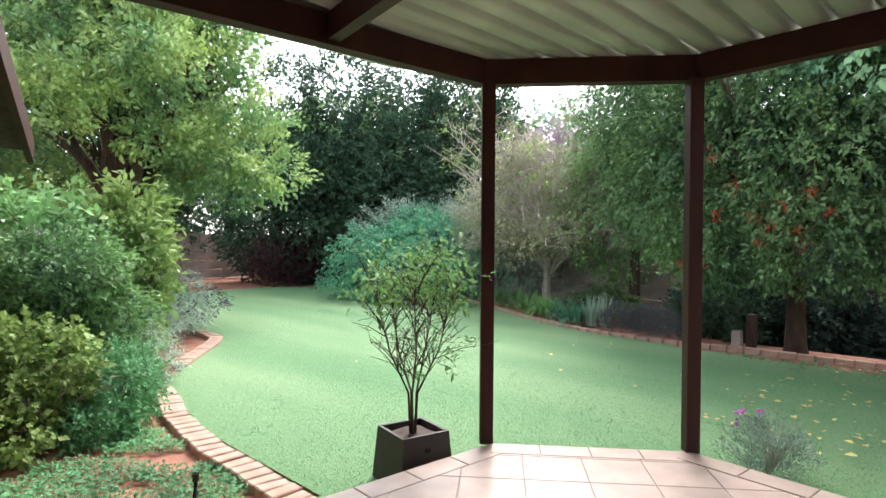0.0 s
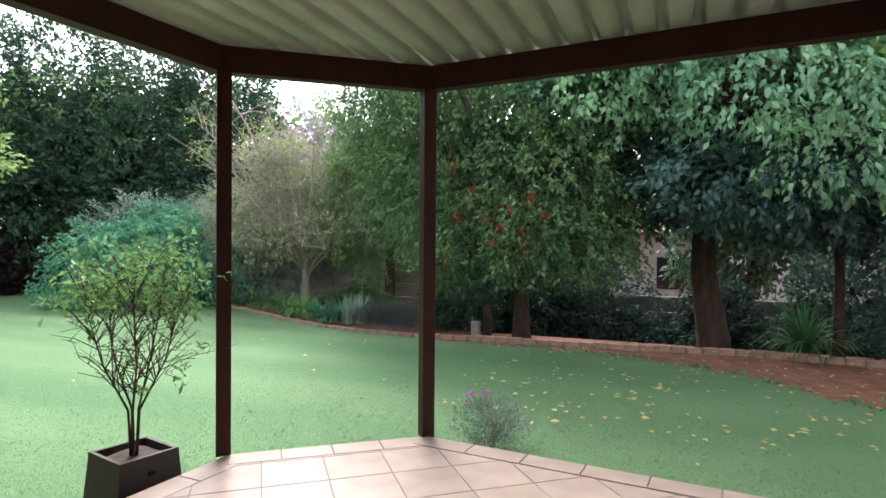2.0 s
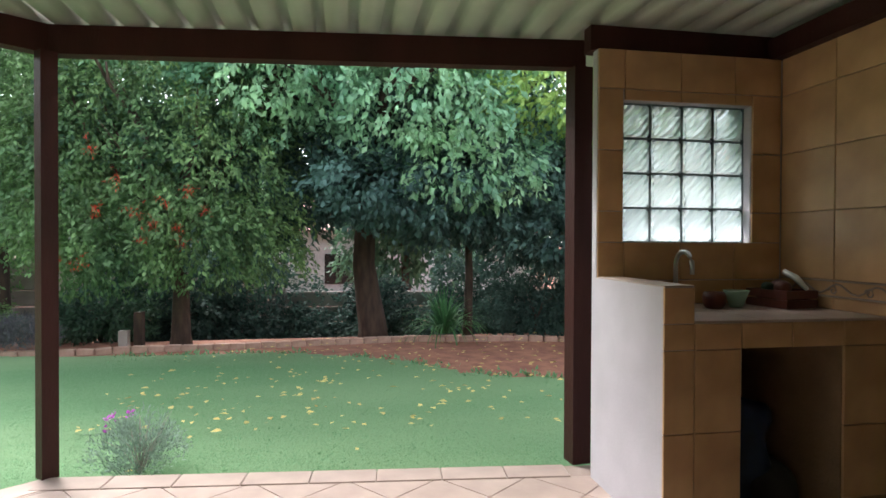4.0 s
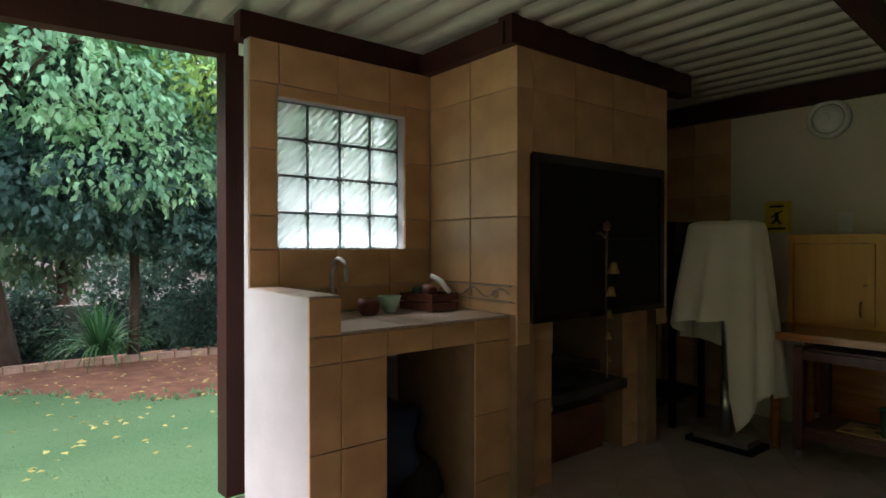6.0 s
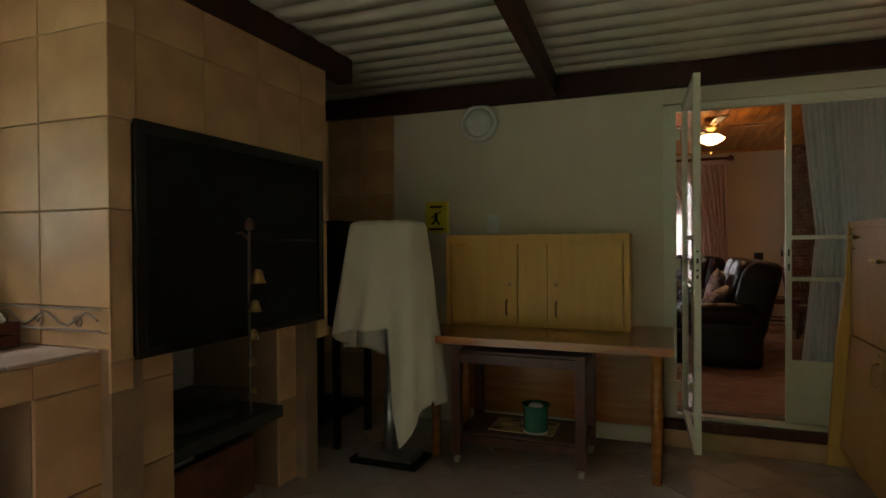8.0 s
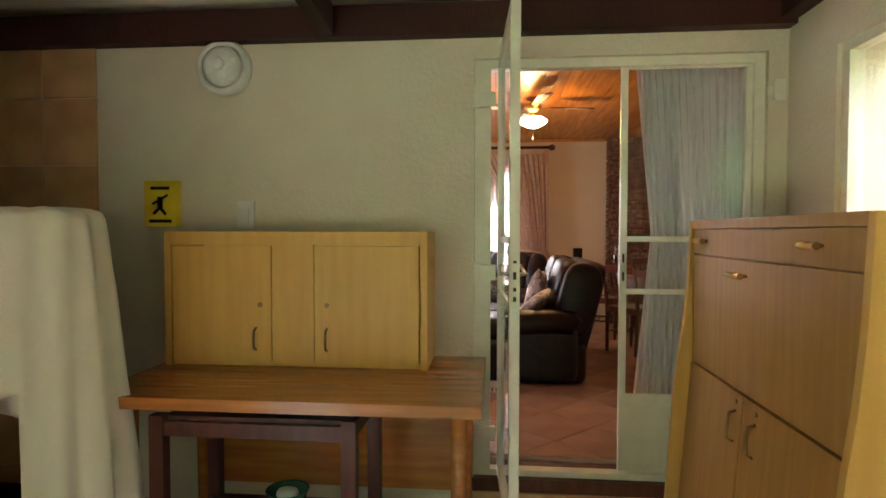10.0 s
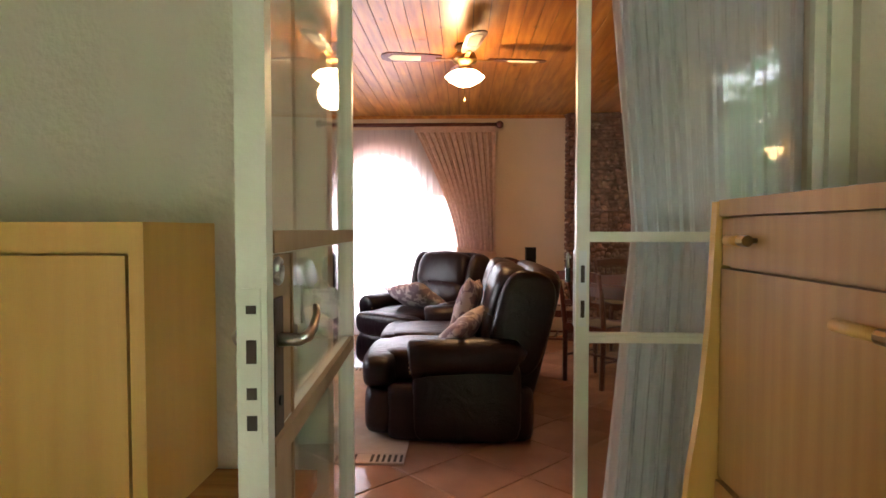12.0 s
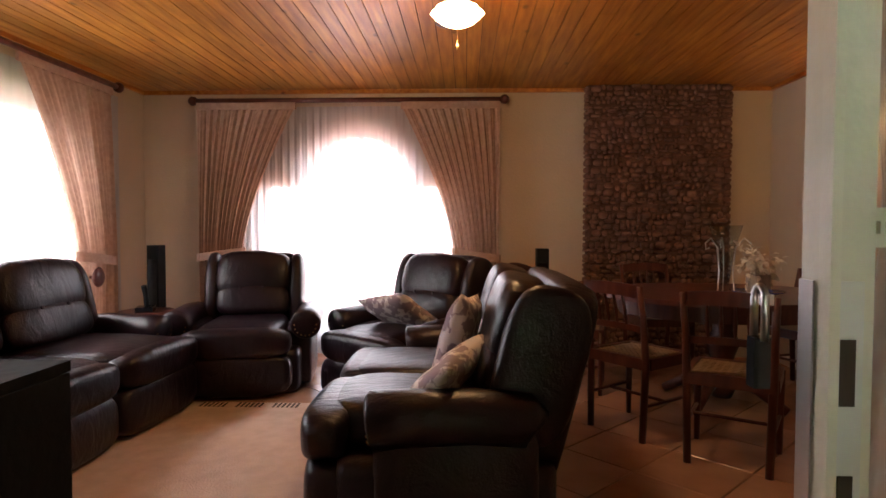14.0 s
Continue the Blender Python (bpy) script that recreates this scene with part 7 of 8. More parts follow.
# ceiling fan with lamp
fan = empty("ceiling_fan", at(1.71, -7.53, RZ1), "brass ceiling fan with cane-inset blades and a lit glass shade", "fan")
bm = bmesh.new()
lathe(bm, [(0.06, 0), (0.065, -0.02), (0.02, -0.045), (0.012, -0.05), (0.012, -0.06)], 20)
part("canopy", bm, M["brass"], fan, smooth=True)
bm = bmesh.new()
lathe(bm, [(0.02, -0.05), (0.075, -0.06), (0.085, -0.085), (0.08, -0.115), (0.04, -0.13), (0.035, -0.16), (0.045, -0.175)], 28)
part("motor", bm, M["brass"], fan, smooth=True)
for k in range(4):
    a = radians(8 + 90 * k)
    bm = bmesh.new()
    n_ = 10
    outline = [(0.16, -0.045), (0.30, -0.06), (0.52, -0.065), (0.56, -0.04), (0.57, 0.0), (0.56, 0.04), (0.52, 0.065), (0.30, 0.06), (0.16, 0.045)]
    up = [bm.verts.new((x, y, -0.088 + y * 0.15)) for x, y in outline]
    dn = [bm.verts.new((x, y, -0.096 + y * 0.15)) for x, y in outline]
    bm.faces.new(up)
    bm.faces.new(dn[::-1])
    for i in range(len(up)):
        j = (i + 1) % len(up)
        bm.faces.new((up[i], up[j], dn[j], dn[i]))
    b = part("blade", bm, M["dark_wood"], fan)
    b.rotation_euler = (0, 0, a)
    bm = bmesh.new()
    ins = [(0.30, -0.035), (0.49, -0.04), (0.52, 0.0), (0.49, 0.04), (0.30, 0.035)]
    up = [bm.verts.new((x, y, -0.0965 + y * 0.15)) for x, y in ins]
    dn = [bm.verts.new((x, y, -0.0985 + y * 0.15)) for x, y in ins]
    bm.faces.new(up)
    bm.faces.new(dn[::-1])
    for i in range(5):
        j = (i + 1) % 5
        bm.faces.new((up[i], up[j], dn[j], dn[i]))
    part("cane_inset", bm, M["cloth"], b, "pale woven cane inset")
    bm = bmesh.new()
    beam_between(bm, (0.07, 0, -0.10), (0.2, 0, -0.10), 0.03, 0.006)
    q = part("blade_arm", bm, M["brass"], fan)
    q.rotation_euler = (0, 0, a)
M["shade"] = glowing("lit_frosted_glass", (1.0, 0.62, 0.26), 1.3)
bm = bmesh.new()
V_ = [(0.04, -0.172), (0.085, -0.18), (0.118, -0.20), (0.128, -0.215), (0.10, -0.245), (0.06, -0.268), (0.02, -0.28)]
rings = []
for r, z in V_:
    rings.append([bm.verts.new((r * (1 + 0.06 * math.cos(8 * 2 * math.pi * k / 48) * (r > 0.08)) * math.cos(2 * math.pi * k / 48), r * (1 + 0.06 * math.cos(8 * 2 * math.pi * k / 48) * (r > 0.08)) * math.sin(2 * math.pi * k / 48), z)) for k in range(48)])
for r_a, r_b in zip(rings, rings[1:]):
    for k in range(48):
        bm.faces.new((r_a[k], r_a[(k + 1) % 48], r_b[(k + 1) % 48], r_b[k]))
bm.faces.new(rings[-1])
sh = part("shade", bm, M["shade"], fan, smooth=True)
bm = bmesh.new()
tube(bm, [(0.0, 0, -0.28), (0, 0, -0.36)], 0.002, 5)
tube(bm, [(0, 0, -0.36), (0, 0, -0.375), (0, 0, -0.39)], [0.004, 0.008, 0.003], 8)
part("pull_chain", bm, M["brass"], fan)
lamp = new("fan_lamp", bpy.data.lights.new("fan_lamp", "POINT"))
lamp.data.energy, lamp.data.color, lamp.data.shadow_soft_size = 0.8, (1.0, 0.60, 0.28), 0.10
lamp.location = (1.71, -7.53, 2.30)
# light of the windows
for nm, loc, target, sx, sy, e in (("window_light", (AX, RY0 - 0.75, 1.9), (AX, -7.4, 0.2), 3.0, 2.6, 2.6), ("window_light", (RX1 + 0.75, -7.8, 2.0), (2.4, -7.8, 0.2), 3.2, 2.6, 2.4)):
    L = new(nm, bpy.data.lights.new(nm, "AREA"))
    L.data.shape, L.data.size, L.data.size_y, L.data.energy, L.data.color = "RECTANGLE", sx, sy, e, (0.93, 0.96, 1.0)
    L.matrix_world = look(loc, target)

# wall sconce on the right wall
sc = empty("wall_sconce", at(RX0, -8.70, 2.0, 0), "small lit wall lamp on the dining wall", "lamp")
bm = bmesh.new()
lathe(bm, [(0.03, 0), (0.07, 0.08), (0.075, 0.10), (0.0, 0.09)], 20, (0.09, 0, 0))
part("shade", bm, M["shade"], sc, smooth=True)
boxed("plate", (0.0, 0.03, -0.03, 0.03, -0.03, 0.06), M["brass"], sc)

# stone chimney breast
col = empty("stone_column", at(-0.045, RY0, 0), "floor-to-ceiling column of brown river stones", "chimney breast")
col["kind"] = "structure"
boxed("core", (-0.62, 0.62, 0.0, 0.12, FZ, RZ1 - 0.002), M["mortar"], col)
rng = random.Random(21)
bm = bmesh.new()
z = FZ + 0.03
while z < RZ1 - 0.02:
    x = -0.63 + rng.uniform(0, 0.03)
    hgt = rng.choice((0.03, 0.035, 0.045, 0.055))
    while x < 0.63:
        w = rng.choice((0.03, 0.04, 0.05, 0.06, 0.09))
        if x + w > 0.66:
            w = 0.66 - x
        puffy(bm, (x + w / 2, 0.125 + rng.uniform(-0.012, 0.01), z + rng.uniform(-0.014, 0.014)), (w * 0.5, 0.026 + rng.uniform(-0.008, 0.008), hgt * rng.uniform(0.42, 0.62)), 2.6, 2, 0.25, x * 9 + z)
        x += w + 0.004
    for sx in (-0.62, 0.62):
        for yy in (0.03, 0.08):
            puffy(bm, (sx, yy, z), (0.03, 0.03, hgt * 0.5), 2.6, 2)
    z += hgt + 0.006
ob = part("stones", bm, M["stone"], col, smooth=True)
ob["kind"] = "stuff"


# leather seats
def armrest(bm, x, y0, y1, z, r, low):
    """A rolled arm along y: an upright block with a thick roll on top that bends down in front."""
    puffy(bm, (x, (y0 + y1) / 2, low + (z - low) / 2), (r, (y1 - y0) / 2, (z - low) / 2), 7, 8)


def roll(bm, x, y0, y1, z, r):
    pts = [(x, y0, z - 0.02), (x, y0 + 0.02, z), (x, y0 + (y1 - y0) * 0.35, z + 0.012), (x, y1 - 0.1, z), (x, y1 - 0.012, z - 0.01), (x, y1, z - 0.012)]
    tube(bm, pts, [r * 0.7, r * 0.92, r * 0.95, r * 1.0, r * 1.04, r * 0.9], 20)


def recliner(name, m, seats, width, label, wings=True):
    """A rolled-arm recliner; it faces its own +y, its front edge at y = 0.45."""
    t = empty(name, m, label, "armchair" if seats == 1 else "sofa")
    W = width
    inner = W - (0.50 if seats == 1 else 0.40)
    sw_ = inner / seats
    bm = bmesh.new()
    puffy(bm, (0, -0.02, 0.165), (inner / 2 + 0.13, 0.42, 0.16), 12, 8)
    part("base", bm, M["leather"], t, smooth=True)
    for k in range(seats):
        cx = -inner / 2 + sw_ * (k + 0.5)
        bm = bmesh.new()
        puffy(bm, (cx, 0.09, 0.40), (sw_ / 2 - 0.003, 0.40, 0.10), 4.5, 12, 0.03, k)
        part("seat_cushion", bm, M["leather"], t, smooth=True)
        ex = 0.085 if seats == 1 else 0.05
        fx = cx if seats == 1 else cx + (ex if k else -ex)
        bm = bmesh.new()
        puffy(bm, (fx, 0.44, 0.38), (sw_ / 2 + ex - 0.004, 0.105, 0.105), 3.6, 10, 0.04, k + 25)
        part("seat_front", bm, M["leather"], t, smooth=True)
        bm = bmesh.new()
        puffy(bm, (fx, 0.425, 0.165), (sw_ / 2 + ex - 0.004, 0.105, 0.150), 4.0, 10, 0.03, k + 5)
        part("footrest", bm, M["leather"], t, smooth=True)
        rot = Matrix.Translation((cx, -0.30, 0.68)) @ Matrix.Rotation(radians(14), 4, "X")
        bm = bmesh.new()
        puffy(bm, (0, 0.05, -0.10), (sw_ / 2 - 0.01, 0.10, 0.13), 3.6, 10, 0.04, k + 9, rot)
        part("lumbar_cushion", bm, M["leather"], t, smooth=True)
        bm = bmesh.new()
        puffy(bm, (0, 0.03, 0.11), (sw_ / 2 - 0.004, 0.115, 0.19), 3.4, 12, 0.05, k + 13, rot)
        part("back_cushion", bm, M["leather"], t, smooth=True)
        for bx, bz in ((-sw_ * 0.15, -0.01), (sw_ * 0.15, -0.01)):
            bm = bmesh.new()
            puffy(bm, (bx, 0.145, bz), (0.012, 0.008, 0.012), 2, 3, m=rot)
            part("button", bm, M["leather"], t)
    rot = Matrix.Translation((0, -0.38, 0.55)) @ Matrix.Rotation(radians(14), 4, "X")
    bm = bmesh.new()
    puffy(bm, (0, -0.05, 0.03), (inner / 2 + 0.06, 0.09, 0.40), 7, 10, m=rot)
    part("back_shell", bm, M["leather"], t, smooth=True)
    for s in (-1, 1):
        if wings:
            bm = bmesh.new()
            puffy(bm, (s * (inner / 2 + 0.035), 0.04, 0.11), (0.06, 0.16, 0.30), 3.2, 10, 0.03, s, rot)
            part("wing", bm, M["leather"], t, smooth=True)
        x = s * (W / 2 - 0.115)
        bm = bmesh.new()
        armrest(bm, x - s * 0.03, -0.36, 0.24, 0.48, 0.10, 0.015)
        part("arm_side", bm, M["leather"], t, smooth=True)
        bm = bmesh.new()
        ay = 0.285 if seats == 1 else 0.25
        roll(bm, x + s * 0.025, -0.34, ay, 0.485, 0.105)
        part("arm_roll", bm, M["leather"], t, smooth=True)
        bm = bmesh.new()
        for k in range(16):
            a = 2 * math.pi * k / 16
            puffy(bm, (x + s * 0.025 + 0.078 * math.cos(a), ay + 0.001, 0.473 + 0.078 * math.sin(a)), (0.006, 0.004, 0.006), 2, 2)
        o = part("nail_heads", bm, M["brass"], t)
        o["kind"] = "stuff"
    return t


def facing(x, y, deg):
    """At (x, y) on the room's floor, turned by deg so that +y swings towards +x."""
    return pose(x, y, FZ, 0, 0, -deg)


recliner("armchair", facing(3.31, -8.95, -10), 1, 1.08, "dark brown leather wing recliner with rolled studded arms by the window")
recliner("armchair", facing(2.07, -8.72, 38), 1, 1.08, "dark brown leather wing recliner with a patterned cushion on it")
recliner("sofa", facing(1.76, -7.39, 90), 2, 1.58, "dark brown leather two-seat recliner sofa with patterned cushions")
recliner("sofa", facing(3.98, -7.65, -86), 2, 1.75, "dark brown leather two-seat recliner sofa against the side window wall")


def cushion(m, label, mat):
    t = empty("scatter_cushion", m, label, "cushion")
    bm = bmesh.new()
    n1 = 14
    vs = {}
    for s in (-1, 1):
        for i in range(n1 + 1):
            for j in range(n1 + 1):
                u, v = 2 * i / n1 - 1, 2 * j / n1 - 1
                h = 0.065 * (max(0, 1 - u ** 4) * max(0, 1 - v ** 4)) ** 0.6
                pin = 1 - 0.10 * (1 - abs(u)) * (abs(v) ** 2) - 0.10 * (1 - abs(v)) * (abs(u) ** 2)
                edge = abs(u) == 1 or abs(v) == 1
                key = (0 if edge else s, i, j)
                if key not in vs:
                    vs[key] = bm.verts.new((u * 0.23 * pin, s * h + 0.01 * noise.noise(Vector((u * 3, v * 3, s))), v * 0.23 * pin))
    for s in (-1, 1):
        for i in range(n1):
            for j in range(n1):
                q = []
                for a, b in ((i, j), (i + 1, j), (i + 1, j + 1), (i, j + 1)):
                    e = a in (0, n1) or b in (0, n1)
                    q.append(vs[(0 if e else s, a, b)])
                bm.faces.new(q)
    part("cover", bm, mat, t, smooth=True)
    return t


M["pattern"] = material("taupe_patterned_fabric", (0.62, 0.56, 0.55), (0.27, 0.21, 0.24), rough=0.85, scale=16, bump=0.2, bump_scale=200)
n_p = M["pattern"].node_tree.nodes
for nd in n_p:
    if nd.type == "VALTORGB":
        nd.color_ramp.elements[0].position, nd.color_ramp.elements[1].position = 0.49, 0.53
cushion(pose(1.77, -6.95, 0.745, -46, 10, 66), "taupe patterned scatter cushion leaning in the sofa corner", M["pattern"])
cushion(pose(1.70, -7.26, 0.85, -14, -6, 80), "taupe patterned scatter cushion on the sofa", M["pattern"])
cushion(pose(2.12, -8.68, 0.77, -55, 10, -40), "taupe patterned scatter cushion on the armchair", M["pattern"])

# rug with striped border
rug = empty("rug", at(2.95, -7.42, FZ + 0.001), "flat beige woven rug with striped border", "rug")
boxed("field", (-0.93, 0.93, -0.86, 0.90, 0.0, 0.012), M["rug"], rug)
for y0, y1 in ((-0.98, -0.862), (0.902, 1.02)):
    boxed("border", (-0.93, 0.93, y0, y1, 0, 0.011), M["rug"], rug)
    bm = bmesh.new()
    for k in range(62):
        x0 = -0.92 + 0.03 * k
        if k % 8 < 6:
            box(bm, x0, x0 + 0.014, y0 + 0.015, y1 - 0.015, 0.0112, 0.0135)
    o = part("stripes", bm, M["bark"], rug)
    o["kind"] = "stuff"

# tv cabinet by the door, speakers, side table
M["matt_black"] = material("matt_black_laminate", (0.008, 0.008, 0.009), rough=0.7, bump=0.1, spec=0.15)
tv = empty("dark_cabinet", at(2.42, -5.30, FZ), "black cabinet with a pale edge strip just inside the door", "cabinet")
boxed("body", (-0.22, 0.52, -0.06, 0.06, 0.0, 0.98), M["matt_black"], tv, bevel=0.006)
boxed("top", (-0.235, 0.53, -0.07, 0.065, 0.981, 0.995), M["matt_black"], tv)
boxed("edge_strip", (-0.237, -0.222, -0.065, 0.06, 0.0, 0.98), M["black"], tv, bevel=0.003)
for x, y, lab, z0, z1 in ((4.34, -9.55, "tall slim black loudspeaker in the room corner", 0.42, 1.02), (1.02, -9.55, "slim black loudspeaker behind the sofa", 0.40, 1.0)):
    s = empty("loudspeaker", at(x, y, FZ), lab, "loudspeaker")
    boxed("cabinet", (-0.05, 0.05, -0.06, 0.06, z0, z1), M["black"], s, bevel=0.006)
    boxed("grille", (-0.04, 0.04, 0.0605, 0.066, z0 + 0.03, z1 - 0.12), M["black_gloss"], s)
    bm = bmesh.new()
    tube(bm, [(0, 0, 0.01), (0, 0, z0)], 0.014, 10)
    part("stand", bm, M["black_gloss"], s)
    boxed("foot", (-0.11, 0.11, -0.11, 0.11, 0, 0.015), M["black_gloss"], s, bevel=0.004)
sd_t = empty("end_table", at(4.15, -9.05, FZ), "small dark wooden end table with curved legs", "table")
bm = bmesh.new()
lathe(bm, [(0.0, 0.50), (0.20, 0.50), (0.21, 0.512), (0.20, 0.525), (0.0, 0.525)], 28)
part("top", bm, M["dark_wood"], sd_t, smooth=False)
for k in range(4):
    a = 1.57 * k + 0.6
    bm = bmesh.new()
    tube(bm, [(0.15 * math.cos(a), 0.15 * math.sin(a), 0.50), (0.19 * math.cos(a), 0.19 * math.sin(a), 0.40), (0.13 * math.cos(a), 0.13 * math.sin(a), 0.18), (0.20 * math.cos(a), 0.20 * math.sin(a), 0.0)], [0.02, 0.022, 0.014, 0.018], 8)
    part("leg", bm, M["dark_wood"], sd_t, smooth=True)
ph = empty("telephone", at(4.12, -8.98, FZ + 0.526, 20), "small black telephone with silver trim", "telephone")
boxed("cradle", (-0.06, 0.06, -0.08, 0.08, 0, 0.04), M["black_gloss"], ph, bevel=0.01)
bm = bmesh.new()
tube(bm, [(0, -0.06, 0.05), (0, -0.02, 0.12), (0.01, 0.0, 0.20)], [0.022, 0.018, 0.02], 10)
part("handset", bm, M["black"], ph)

# dining table and chairs
dt = empty("dining_table", at(-0.05, -8.55, FZ), "dark polished oval dining table on turned pedestal", "table")
bm = bmesh.new()
n_ = 48
for z0, z1, k in ((0.72, 0.75, 1.0), (0.62, 0.7195, 0.86)):
    a = [bm.verts.new((0.80 * k * math.cos(2 * math.pi * i / n_), 0.66 * k * math.sin(2 * math.pi * i / n_), z0)) for i in range(n_)]
    b = [bm.verts.new((0.80 * k * math.cos(2 * math.pi * i / n_), 0.66 * k * math.sin(2 * math.pi * i / n_), z1)) for i in range(n_)]
    bm.faces.new(a[::-1])
    bm.faces.new(b)
    for i in range(n_):
        bm.faces.new((a[i], a[(i + 1) % n_], b[(i + 1) % n_], b[i]))
part("tabletop", bm, M["dark_wood"], dt)
bm = bmesh.new()
lathe(bm, [(0.06, 0.05), (0.09, 0.12), (0.05, 0.2), (0.08, 0.34), (0.11, 0.42), (0.06, 0.5), (0.09, 0.62)], 20)
part("pedestal", bm, M["dark_wood"], dt, smooth=True)
for k in range(4):
    a = 0.78 + 1.5708 * k
    bm = bmesh.new()
    tube(bm, [(0.05 * math.cos(a), 0.05 * math.sin(a), 0.2), (0.22 * math.cos(a), 0.22 * math.sin(a), 0.14), (0.4 * math.cos(a), 0.4 * math.sin(a), 0.03)], [0.04, 0.035, 0.03], 10)
    part("foot", bm, M["dark_wood"], dt, smooth=True)


M["thong"] = material("tan_leather_thong", (0.36, 0.27, 0.17), (0.25, 0.18, 0.11), rough=0.6)


def dining_chair():
    """Faces +y; ladder back with a pierced splat and a woven seat."""
    t = empty("dining_chair", Matrix.Identity(4), "dark wooden dining chair with a woven thong seat and rail back", "chair", "chairs round the dining table")
    for x in (-0.19, 0.19):
        bm = bmesh.new()
        tube(bm, [(x * 0.95, -0.19, 0.0), (x, -0.18, 0.42), (x * 1.02, -0.21, 0.66), (x * 1.06, -0.26, 0.86)], [0.019, 0.021, 0.018, 0.016], 8)
        part("back_leg", bm, M["dark_wood"], t, smooth=True)
        bm = bmesh.new()
        tube(bm, [(x * 1.05, 0.19, 0.0), (x * 1.05, 0.19, 0.2), (x * 1.05, 0.19, 0.44)], [0.015, 0.019, 0.022], 8)
        part("front_leg", bm, M["dark_wood"], t, smooth=True)
        bm = bmesh.new()
        tube(bm, [(x, -0.18, 0.2), (x * 1.05, 0.19, 0.2)], 0.010, 6)
        part("stretcher", bm, M["dark_wood"], t)
    bm = bmesh.new()
    tube(bm, [(-0.19, 0.0, 0.2), (0.19, 0.0, 0.2)], 0.010, 6)
    part("stretcher", bm, M["dark_wood"], t)
    for z, y, h in ((0.83, -0.25, 0.07), (0.62, -0.20, 0.035)):
        bm = bmesh.new()
        ring = []
        for i in range(9):
            q = -1 + i / 4
            cy, cz = y - 0.02 * (1 - q * q), z + 0.012 * (1 - q * q)
            ring.append([bm.verts.new((0.19 * q, cy + a, cz + b)) for a, b in ((-0.009, -h / 2), (0.009, -h / 2), (0.009, h / 2), (-0.009, h / 2))])
        for r_a, r_b in zip(ring, ring[1:]):
            for k in range(4):
                bm.faces.new((r_a[k], r_a[(k + 1) % 4], r_b[(k + 1) % 4], r_b[k]))
        bm.faces.new(ring[0][::-1])
        bm.faces.new(ring[-1])
        part("back_rail", bm, M["dark_wood"], t)
    for x in (-0.09, -0.03, 0.03, 0.09):
        bm = bmesh.new()
        tube(bm, [(x, -0.215, 0.62), (x, -0.235, 0.72), (x, -0.265, 0.82)], [0.006, 0.011, 0.006], 6)
        part("spindle", bm, M["dark_wood"], t)
    for d in ((-0.2, 0.2, -0.2, -0.165, 0.40, 0.46), (-0.2, 0.2, 0.175, 0.21, 0.40, 0.46), (-0.215, -0.18, -0.165, 0.175, 0.40, 0.46), (0.18, 0.215, -0.165, 0.175, 0.40, 0.46)):
        boxed("seat_rail", d, M["dark_wood"], t, bevel=0.004)
    bm = bmesh.new()
    for k in range(10):
        c_ = -0.16 + 0.036 * k
        box(bm, c_ - 0.006, c_ + 0.006, -0.165, 0.175, 0.448, 0.452)
        box(bm, -0.18, 0.18, c_ - 0.001, c_ + 0.011, 0.452, 0.456)
    o = part("thong_seat", bm, M["thong"], t, "woven pale leather thongs")
    o["kind"] = "stuff"
    return t


ch = dining_chair()
spots = [(0.656, -8.06, 127), (0.30, -7.62, 149), (-0.55, -7.62, -155), (0.85, -8.95, 75), (0.1, -9.42, 8), (-1.0 + 0.25, -8.95, -70)]
ch.matrix_world = pose(spots[0][0], spots[0][1], FZ, 0, 0, spots[0][2])
for x, y, a in spots[1:]:
    copy_thing(ch, pose(x, y, FZ, 0, 0, a))

vs_ = empty("glass_vase", at(0.03, -8.35, FZ + 0.751), "tall flared glass vase in a scrolled iron holder", "vase")
bm = bmesh.new()
lathe(bm, [(0.02, 0.06), (0.03, 0.10), (0.055, 0.3), (0.10, 0.44), (0.097, 0.44), (0.052, 0.3), (0.025, 0.10)], 24)
M["vase"] = glass("vase_glass", (0.9, 0.93, 0.93), 0.02)
part("vase", bm, M["vase"], vs_, smooth=True)
for a0 in (0.3, 2.4, 4.5):
    bm = bmesh.new()
    pts = [(0.10, 0.0), (0.055, 0.03), (0.045, 0.15), (0.06, 0.30), (0.11, 0.36), (0.15, 0.33), (0.145, 0.29), (0.12, 0.30)]
    tube(bm, [(r * math.cos(a0), r * math.sin(a0), z) for r, z in pts], 0.005, 6)
    part("scroll_leg", bm, M["steel"], vs_, smooth=True)
bl = empty("blue_dish", at(-0.12, -8.25, FZ + 0.751), "shallow cobalt blue dish on the dining table", "dish")
bm = bmesh.new()
lathe(bm, [(0.05, 0), (0.06, 0.008), (0.15, 0.035), (0.155, 0.04), (0.14, 0.036), (0.05, 0.012), (0.0, 0.01)], 28)
part("dish", bm, material("cobalt_glaze", (0.01, 0.03, 0.25), rough=0.15, bump=0), bl, smooth=True)
pc = empty("wall_picture", at(RX0, -9.0, 1.45), "narrow gilt-framed picture on the dining wall", "picture")
boxed("canvas", (0.002, 0.012, -0.28, 0.28, -0.5, 0.5), M["pattern"], pc)
for d in ((0.002, 0.03, -0.32, -0.28, -0.54, 0.54), (0.002, 0.03, 0.28, 0.32, -0.54, 0.54), (0.002, 0.03, -0.28, 0.28, 0.5, 0.54), (0.002, 0.03, -0.28, 0.28, -0.54, -0.5)):
    boxed("frame", d, M["brass"], pc, bevel=0.005)
